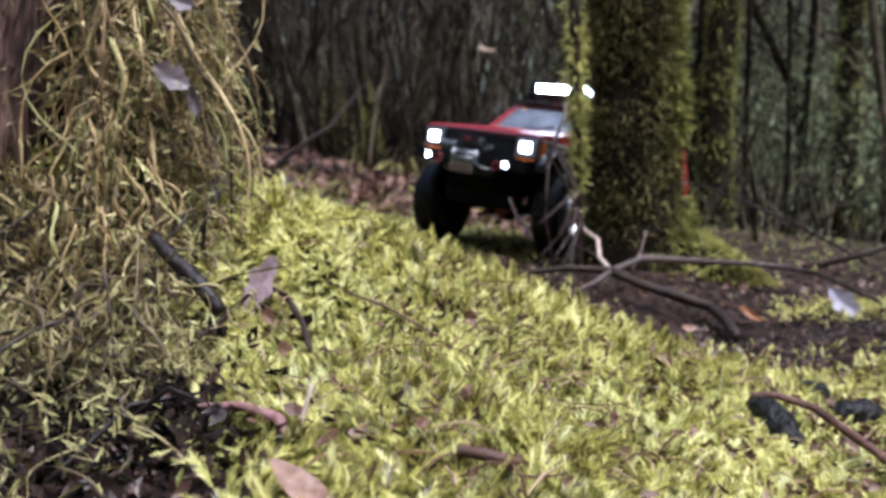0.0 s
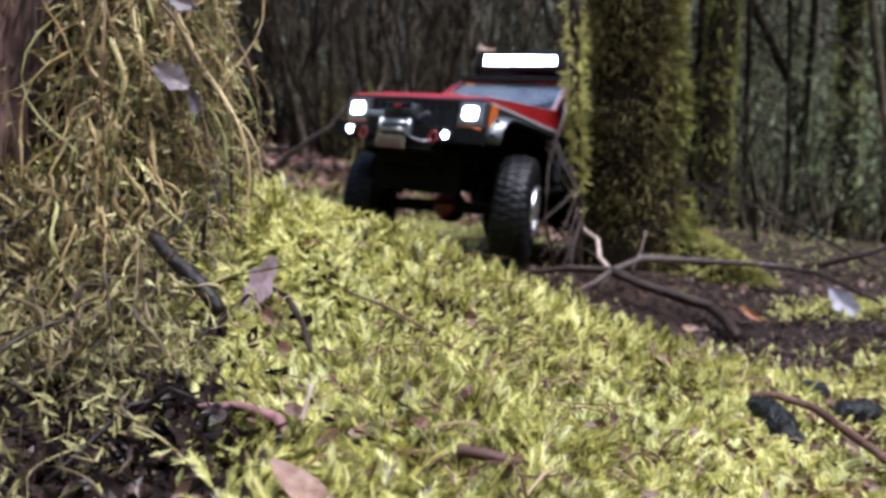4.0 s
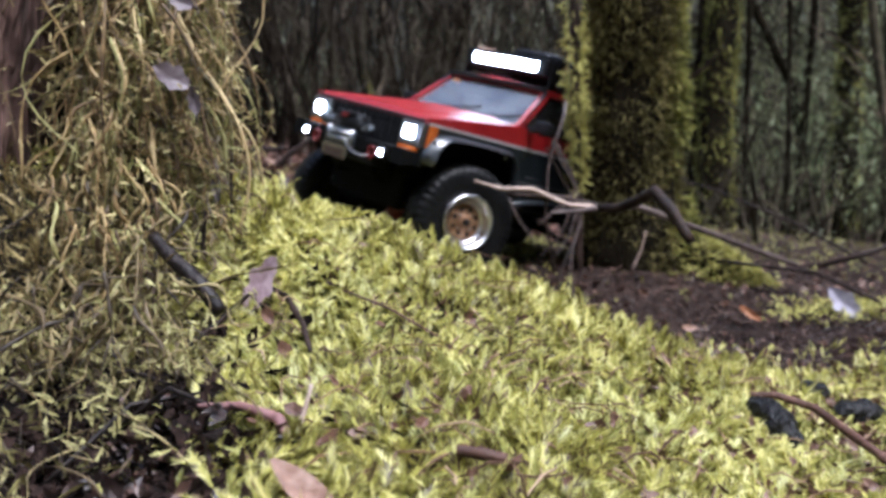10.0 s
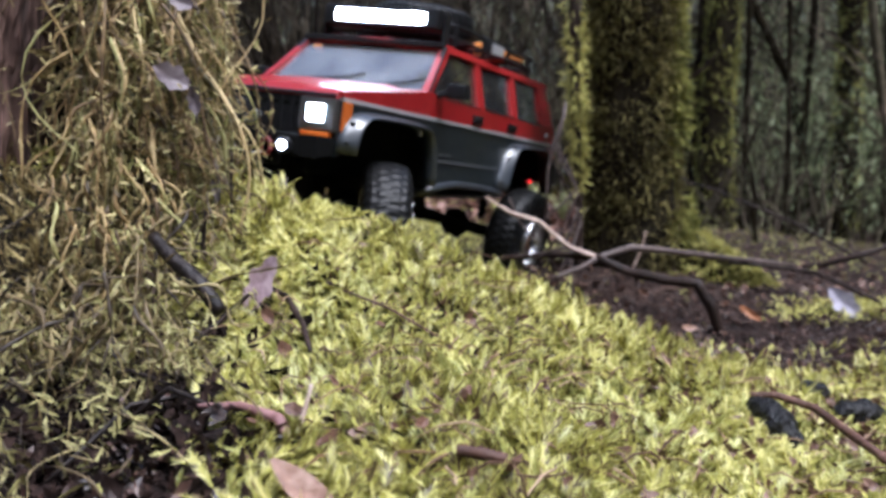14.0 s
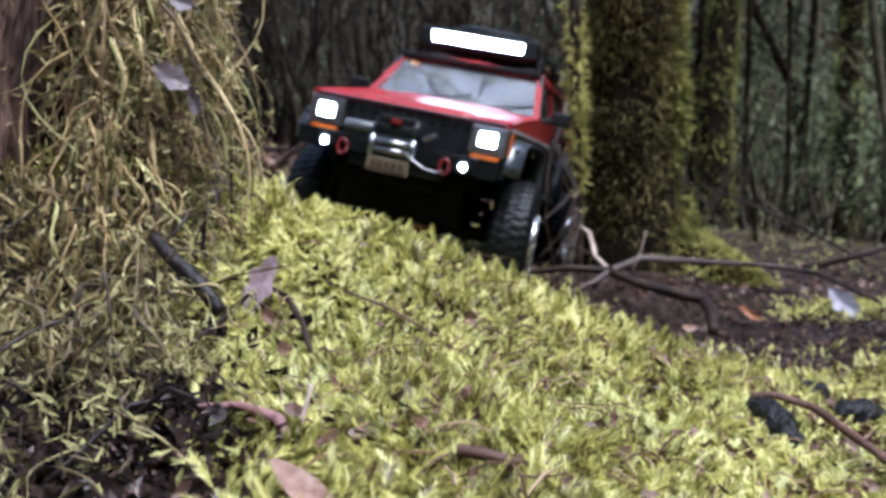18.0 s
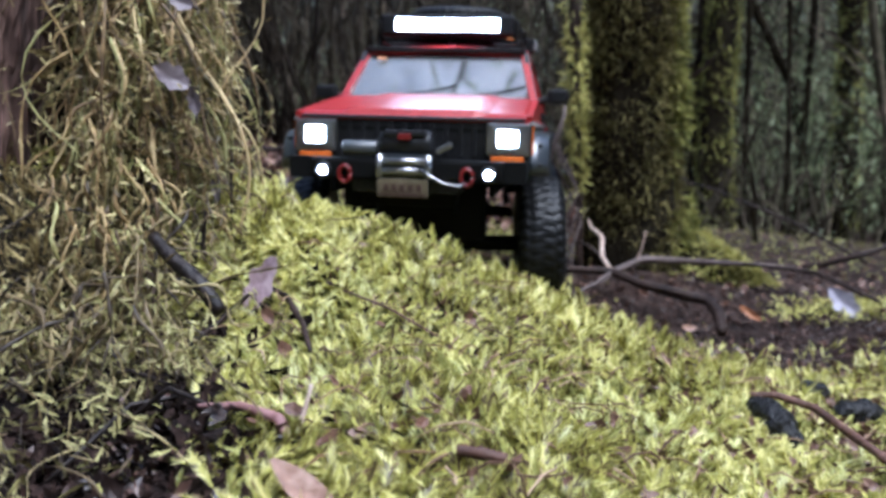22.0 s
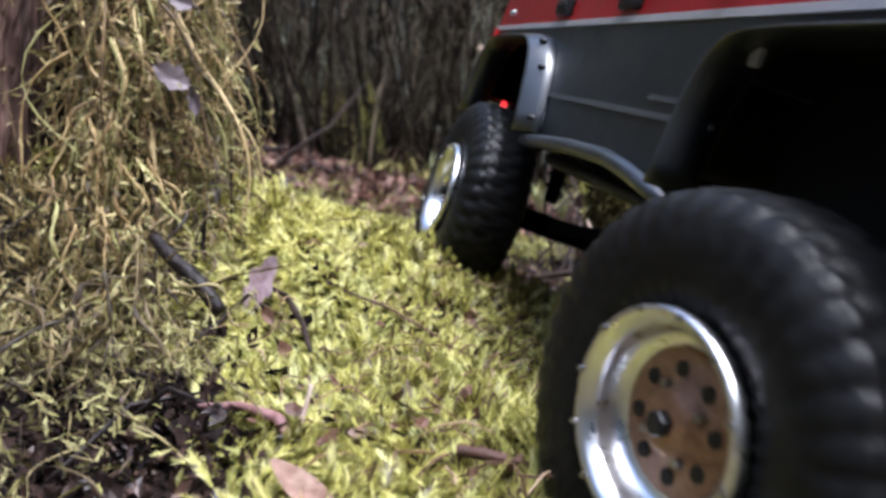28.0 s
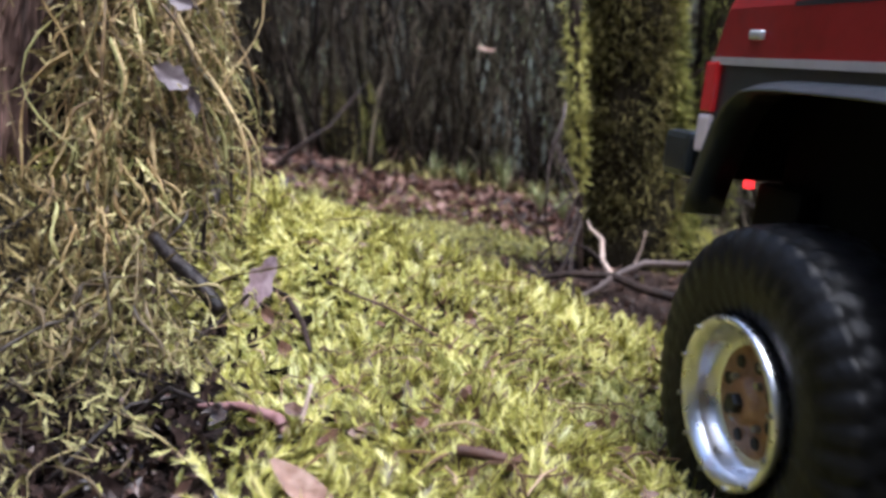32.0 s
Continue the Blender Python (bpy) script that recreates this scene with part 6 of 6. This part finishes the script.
    part("screen_sticker", G().box((0.0505, -0.062, 0.2215), (0.0008, 0.010, 0.004), 0, Matrix.Rotation(radians(-45), 3, "Y")), M_ORANGELEAF, truck, "small yellow sticker inside the windscreen")
    part("roof", G().sheet([0.047, 0.040, 0.0, -0.08, -0.16, -0.215, -0.228], [-0.0795, -0.074, -0.04, 0.0, 0.04, 0.074, 0.0795],
                           lambda x, y: 0.2350 - 0.9 * y * y + 0.0 - (0.004 if x > 0.045 else 0) - (0.003 if x < -0.22 else 0), 0.004), M_RED, truck, "red roof panel")
    tg = part("tailgate", G().prism([(-0.2380, 0.1150), (-0.2430, 0.1150), (-0.2430, 0.1800), (-0.2380, 0.1800)], -0.089, 0.089), M_RED, truck, "red tailgate")
    part("rear_window", G().prism([(-0.2395, 0.1800), (-0.2415, 0.1800), (-0.2265, 0.2280), (-0.2245, 0.2280)], -0.080, 0.080), M_GLASS, truck, "smoky rear window").visible_shadow = False
    part("tailgate_lower", G().prism([(-0.2432, 0.1150), (-0.2440, 0.1150), (-0.2440, 0.1590), (-0.2432, 0.1590)], -0.0885, 0.0885), M_GREY, truck, "charcoal lower tailgate")
    part("rear_liner", G().box((-0.2320, 0, 0.1385), (0.005, 0.178, 0.046)), M_PIT, truck)
    for x in (BASE, -BASE):
        part("arch_liner", G().box((x, 0, 0.1535), (0.140, 0.178, 0.003)), M_PIT, truck, "black inner wheel arch")
    part("rear_crossmember", G().box((-0.2130, 0, 0.1050), (0.030, 0.150, 0.020), 0.003), M_PIT, truck, "matt black rear crossmember")
    rb = part("rear_bumper", G().box((-0.2560, 0, 0.1215), (0.022, 0.196, 0.019), 0.003), M_GREY, truck, "charcoal rear bumper")
    part("tow_hook", G().box((-0.2690, 0, 0.1160), (0.010, 0.012, 0.010), 0.002), M_REDMETAL, rb)

    # inside
    part("cabin_tub", G().box((-0.02, 0, 0.137), (0.40, 0.118, 0.060), 0.004), M_PIT, truck, "matt black inner tub")
    part("cabin_floor", G().box((-0.02, 0, 0.1660), (0.40, 0.174, 0.002)), M_BLACK, truck)
    part("dashboard", G().box((0.068, 0, 0.1770), (0.030, 0.160, 0.016), 0.004), M_BLACK, truck)
    part("firewall", G().box((0.094, 0, 0.1600), (0.004, 0.176, 0.040)), M_BLACK, truck)
    for y in (0.040, -0.040):
        st = part("seat", G().box((-0.010, y, 0.1750), (0.045, 0.044, 0.014), 0.004), M_SEAT, truck, "brown fabric seat")
        part("seat_back", G().box((-0.034, y, 0.1960), (0.012, 0.042, 0.040), 0.004, Matrix.Rotation(radians(-12), 3, "Y")), M_SEAT, st)
        part("headrest", G().box((-0.041, y, 0.2190), (0.009, 0.022, 0.011), 0.003), M_SEAT, st)
    part("bench_seat", G().box((-0.115, 0, 0.1900), (0.016, 0.140, 0.036), 0.004, Matrix.Rotation(radians(-12), 3, "Y")), M_SEAT, truck, "brown rear bench")
    part("steering_wheel", G().tube([(0.036, 0.040 + 0.014 * math.cos(a), 0.1900 + 0.014 * math.sin(a)) for a in [2 * math.pi * k / 16 for k in range(17)]], 0.0016, 6), M_BLACK, truck)

    # roof load
    rk = part("roof_rack", G().box((-0.080, 0, 0.2420), (0.215, 0.004, 0.004)), M_BLACK, truck, "black tubular roof rack")
    for s in (1, -1):
        for z in (0.2420, 0.2540):
            part("rack_rail", G().tube([(0.030, s * 0.066, z), (0.0, s * 0.072, z), (-0.186, s * 0.072, z), (-0.190, s * 0.066, z)], 0.0022, 6), M_BLACK, rk, "", True)
        for x in (0.015, -0.05, -0.115, -0.18):
            part("rack_post", G().tube([(x, s * 0.072, 0.2300), (x, s * 0.072, 0.2540)], 0.0018, 6), M_BLACK, rk)
    for x in (0.020, -0.02, -0.06, -0.10, -0.14, -0.185):
        part("rack_bar", G().tube([(x, -0.072, 0.2420), (x, 0.072, 0.2420)], 0.0020, 6), M_BLACK, rk)
    lb = part("light_bar", G().box((0.0300, 0, 0.2550), (0.022, 0.132, 0.0205), 0.003), M_BLACK, truck, "black light bar housing")
    part("light_bar_lens", G().box((0.0412, 0, 0.2550), (0.0022, 0.102, 0.0108), 0.001), M_BAR, lb, "glowing white light bar lens")
    for k in range(9):
        part("cooling_fin", G().box((0.0175, -0.056 + 0.014 * k, 0.2560), (0.006, 0.002, 0.018)), M_BLACK, lb)
    for s in (1, -1):
        part("bar_bracket", G().box((0.0300, s * 0.068, 0.2460), (0.010, 0.003, 0.030), 0.001), M_BLACK, lb)
    sp = part("spare_tyre", WHEEL_PIECES[0], None, truck, "spare tyre lying on the roof rack")
    sp.matrix_local = pose(-0.046, 0, 0.2610, 90, 0, 0) @ Matrix.Scale(0.93, 4)
    part("spare_rim", WHEEL_PIECES[1], None, sp, "bright spare rim")
    for s in (1, -1):
        sl = part("side_lamp", G().box((-0.062, s * 0.0775, 0.2445), (0.034, 0.010, 0.014), 0.002), M_BLACK, truck, "side work lamp")
        part("side_lamp_lens", G().box((-0.062, s * 0.0833, 0.2445), (0.029, 0.002, 0.0105), 0.001), M_SILVER, sl, "silvery unlit lamp lens")
    part("tool_case", G().box((-0.128, 0.045, 0.2515), (0.042, 0.026, 0.014), 0.003), M_ORANGE, truck, "orange recovery tool on the rack")
    part("tool_strap", G().box((-0.128, 0.045, 0.2520), (0.008, 0.0275, 0.0152), 0.001), M_BLACK, truck)
    part("red_case", G().box((-0.150, 0.010, 0.2530), (0.030, 0.026, 0.018), 0.003), M_REDMETAL, truck, "red fuel can on the rack")
    part("jack_handle", G().tube([(-0.10, 0.060, 0.2500), (-0.185, 0.060, 0.2520)], 0.002, 6), M_ORANGE, truck, "orange jack handle")

    # underneath
    for s in (1, -1):
        part("frame_rail", G().box((0.0, s * 0.032, 0.0950), (0.45, 0.007, 0.013), 0.001), M_PIT, truck, "black chassis rail")
        part("lower_link", G().tube([(0.135, s * 0.050, 0.0520), (0.02, s * 0.026, 0.0760)], 0.0034, 8), M_PIT, truck)
        part("lower_link", G().tube([(-0.135, s * 0.050, 0.0520), (-0.02, s * 0.026, 0.0760)], 0.0034, 8), M_PIT, truck)
        for x in (BASE, -BASE):
            sh = part("shock", G().tube([(x + 0.01, s * 0.052, 0.066), (x - 0.012, s * 0.046, 0.128)], 0.0042, 10), M_PIT, truck)
            turns = [(x + 0.01 - 0.022 * k / 60 + 0.0062 * math.cos(k * 0.75), s * (0.052 - 0.006 * k / 60) + 0.0062 * math.sin(k * 0.75), 0.070 + 0.050 * k / 60) for k in range(61)]
            part("coil_spring", G().tube(turns, 0.0009, 4), M_PIT, sh)
    part("skid_plate", G().box((0.0, 0, 0.0790), (0.075, 0.072, 0.014), 0.004), M_PIT, truck, "black skid plate and gearbox")
    part("driveshaft", G().tube([(0.03, 0.010, 0.080), (0.135, 0.018, 0.062)], 0.0034, 8), M_PIT, truck)
    part("driveshaft", G().tube([(-0.03, 0.006, 0.080), (-0.135, 0.0, 0.062)], 0.0034, 8), M_PIT, truck)
    part("steering_servo", G().box((0.150, -0.010, 0.0960), (0.050, 0.060, 0.034), 0.004), M_PIT, truck, "matt black steering servo box")
    part("bumper_mount", G().box((0.2150, 0, 0.1040), (0.036, 0.074, 0.020), 0.003), M_PIT, truck, "matt black bumper mount")
    part("front_skid", G().box((0.2050, 0, 0.0900), (0.010, 0.116, 0.048), 0.003), M_PIT, truck, "matt black front skid plate")
    for x in (BASE, -BASE):
        for s in (1, -1):
            part("inner_fender", G().box((x, s * 0.064, 0.1270), (0.136, 0.004, 0.050), 0.0015), M_PIT, truck, "matt black inner fender")
    axles = []
    for sgn in (1, -1):
        ax = G().tube([(0, -0.090, 0), (0, 0.090, 0)], 0.0070, 12)
        ax.lathe([(0.0, -0.015), (0.010, -0.014), (0.0165, -0.008), (0.0180, 0.0), (0.0165, 0.008), (0.010, 0.014), (0, 0.015)], 18, (0, 0.016, 0))
        ao = part("front_axle" if sgn > 0 else "rear_axle", ax, M_PIT, truck, "black solid axle", True)
        part("diff_cover", G().lathe([(0.0, 0.0190), (0.0095, 0.0178), (0.0135, 0.0150), (0.0140, 0.0120)] if sgn > 0 else [(0.0, -0.0190), (0.0095, -0.0178), (0.0135, -0.0150), (0.0140, -0.0120)], 14, (0, 0.016, 0), "x"), M_REDMETAL, ao, "red differential cover", True)
        part("tie_rod", G().tube([(0.018 * sgn, -0.084, 0.002), (0.020 * sgn, 0.084, 0.002)], 0.0022, 6), M_PIT, ao)
        for s in (1, -1):
            part("knuckle", G().box((0, s * 0.088, 0.0), (0.016, 0.012, 0.020), 0.003), M_PIT, ao)
        axles.append(ao)
    wheels = [wheel(truck, "black knobbly rubber tyre") for _ in range(4)]
    return truck, axles, wheels


TRUCK, AXLES, WHEELS = build_truck()

# seconds, place of the middle of the truck, roll, pitch and heading in degrees, steering in degrees
DRIVE = [
    (0.0, 0.163, 1.300, -0.015, -6.5, -8.4, -128.4, 5), (1.0, 0.124, 1.188, -0.012, -7.2, -6.9, -127.6, 10), (2.0, 0.096, 1.110, 0.005, -2.9, -8.5, -128.8, 20),
    (3.0, 0.072, 1.068, 0.006, -3.0, -11.5, -124.7, 25), (6.0, 0.096, 1.106, 0.002, -6.3, -8.0, -128.7, 20), (7.0, 0.105, 1.133, -0.001, -6.0, -7.4, -128.8, 18),
    (8.0, 0.120, 1.188, -0.013, -10.6, -6.7, -127.4, 0), (9.0, 0.087, 1.132, -0.004, -10.4, -7.4, -131.2, -16), (10.0, 0.038, 1.069, 0.005, -11.6, -9.2, -134.1, -18),
    (11.0, -0.008, 1.010, 0.009, -9.7, -6.5, -133.9, 14), (12.0, -0.044, 0.971, 0.017, -8.0, -6.7, -130.7, 34), (13.0, -0.068, 0.947, 0.026, -8.9, -6.7, -126.8, 36),
    (14.0, -0.077, 0.878, 0.026, -6.7, -3.8, -116.6, 34), (16.5, -0.083, 0.819, 0.023, -7.3, -2.3, -110.2, -16), (17.0, -0.071, 0.846, 0.022, -8.9, -0.8, -108.4, -20),
    (17.5, -0.040, 0.922, 0.021, -12.3, 1.1, -107.0, -20), (18.0, -0.002, 0.975, 0.016, -10.8, -3.3, -105.0, 6), (19.0, -0.001, 0.964, 0.013, -9.2, -1.6, -103.9, 15),
    (20.0, -0.007, 0.929, 0.011, -9.5, -1.7, -103.3, 5), (21.0, -0.009, 0.916, 0.012, -9.2, -1.4, -102.1, 3), (22.0, 0.003, 0.896, 0.020, -1.7, 1.4, -98.0, 6),
    (23.0, 0.003, 0.831, 0.028, 5.2, 3.9, -94.9, 4), (24.0, 0.001, 0.770, 0.029, 0.3, 1.7, -89.2, 0), (24.5, 0.002, 0.751, 0.043, -1.7, 2.8, -86.6, -4),
    (25.0, -0.004, 0.704, 0.064, -9.9, 3.4, -84.3, -6), (25.5, 0.001, 0.647, 0.049, -11.9, -2.0, -82.9, -4), (27.5, 0.096, 0.430, 0.032, -20.0, 2.0, -83.2, 10),
    (28.0, 0.119, 0.3835, 0.0248, -16.6, 7.1, -80.0, 15), (29.0, 0.141, 0.2985, 0.0147, -15.5, 5.1, -79.1, 16), (30.0, 0.1533, 0.2914, 0.0086, -14.5, 5.0, -78.1, 12),
    (31.0, 0.203, 0.212, -0.006, -9.0, 7.2, -77.1, 10), (32.0, 0.234, 0.147, -0.008, -3.6, 7.1, -78.5, 5)]
# seconds, and by how much each wheel is pressed up (+) or hangs (-) beyond the lie of the ground: front left, front right, rear left, rear right
SPRING = [(0.0, 0.004, 0, 0, 0), (3.0, 0.008, 0, 0, 0), (6.0, 0.014, 0, 0, 0), (7.0, 0.013, 0, 0, 0), (8.0, 0.003, 0, 0, 0), (9.0, -0.008, 0, 0, 0), (10.0, -0.005, 0, 0, 0), (12.0, -0.002, 0, -0.020, 0), (13.0, -0.001, 0, -0.032, 0), (14.0, 0, 0, -0.026, 0), (17.0, -0.006, 0, -0.024, 0),
          (20.0, 0, -0.004, -0.010, 0), (23.0, 0, -0.016, 0, 0), (24.0, -0.001, -0.020, 0, 0), (25.0, 0, -0.018, 0, 0), (25.5, 0, -0.012, 0, 0), (28.0, 0, 0, 0, 0), (32.0, 0, 0, 0, 0)]


def glide(rows, t):
    """A smooth value between the rows at t, without overshoot."""
    a = np.array(rows, float)
    ts = a[:, 0]
    k = int(np.clip(np.searchsorted(ts, t, side="right") - 1, 0, len(ts) - 2))
    h = ts[k + 1] - ts[k]
    u = np.clip((t - ts[k]) / h, 0, 1)
    d = (a[1:, 1:] - a[:-1, 1:]) / (ts[1:] - ts[:-1])[:, None]

    def slope(i):
        if i == 0 or i == len(ts) - 1:
            return d[0] if i == 0 else d[-1]
        p, q = d[i - 1], d[i]
        return np.where(p * q > 0, 2 * p * q / np.where(p + q == 0, 1, p + q), 0)
    m0, m1 = slope(k) * h, slope(k + 1) * h
    return (2 * u**3 - 3 * u**2 + 1) * a[k, 1:] + (u**3 - 2 * u**2 + u) * m0 + (-2 * u**3 + 3 * u**2) * a[k + 1, 1:] + (u**3 - u**2) * m1


def motions():
    times = [k / 10 for k in range(321)]
    states = [glide(DRIVE, t) for t in times]
    walk(TRUCK, [(t, pose(*s[:6])) for t, s in zip(times, states)])
    spin, last = 0.0, None
    wheel_rows, axle_rows = [[], [], [], []], [[], []]
    prev = [0.0] * 4
    for t, s in zip(times, states):
        m = pose(*s[:6])
        fwd = m.to_3x3() @ Vector((1, 0, 0))
        if last is not None:
            spin += (m.translation - last).dot(fwd) / WHEEL_R
        last = m.translation.copy()
        rise, push = [], glide(SPRING, t)
        corners = ((BASE, TRACK), (BASE, -TRACK), (-BASE, REAR_TRACK), (-BASE, -REAR_TRACK))
        for k, (wx, wy) in enumerate(corners):
            c = m @ Vector((wx, wy, WHEEL_R))
            want = (lie(c.x, c.y) + 0.0025 + WHEEL_R * 0.98 - c.z) / max(0.6, m[2][2])
            want = min(0.024, max(-0.040, want)) + float(push[k])
            prev[k] = want if t == 0 else prev[k] + 0.35 * (want - prev[k])
            rise.append(prev[k])
        for k, (wx, wy) in enumerate(corners):
            turn = s[6] if wx > 0 else 0.0
            tilt = math.degrees(math.atan2(rise[2 * (k // 2)] - rise[2 * (k // 2) + 1], 2 * abs(wy)))
            side = 1 if wy > 0 else -1
            row = pose(wx, wy, WHEEL_R + rise[k], tilt, 0, 0) @ pose(0, 0, 0, 0, 0, turn + (0 if wy > 0 else 180)) @ pose(0, 0, 0, 0, math.degrees(spin) * side, 0)
            wheel_rows[k].append((t, row))
        for k in (0, 1):
            a, b = rise[2 * k], rise[2 * k + 1]
            axle_rows[k].append((t, pose(BASE if k == 0 else -BASE, 0, WHEEL_R + (a + b) / 2, math.degrees(math.atan2(a - b, 2 * (TRACK if k == 0 else REAR_TRACK))), 0, 0)))
    for ob, rows in zip(WHEELS + AXLES, wheel_rows + axle_rows):
        walk(ob, rows)
    walk(TWIG, [(t, TWIG_AT(d)) for t, *d in TWIG_ROWS])
    walk(BRANCH, [(t, pose(*d)) for t, *d in BRANCH_ROWS])
    walk(ARM, [(t, pose(*d)) for t, *d in ARM_ROWS])


motions()
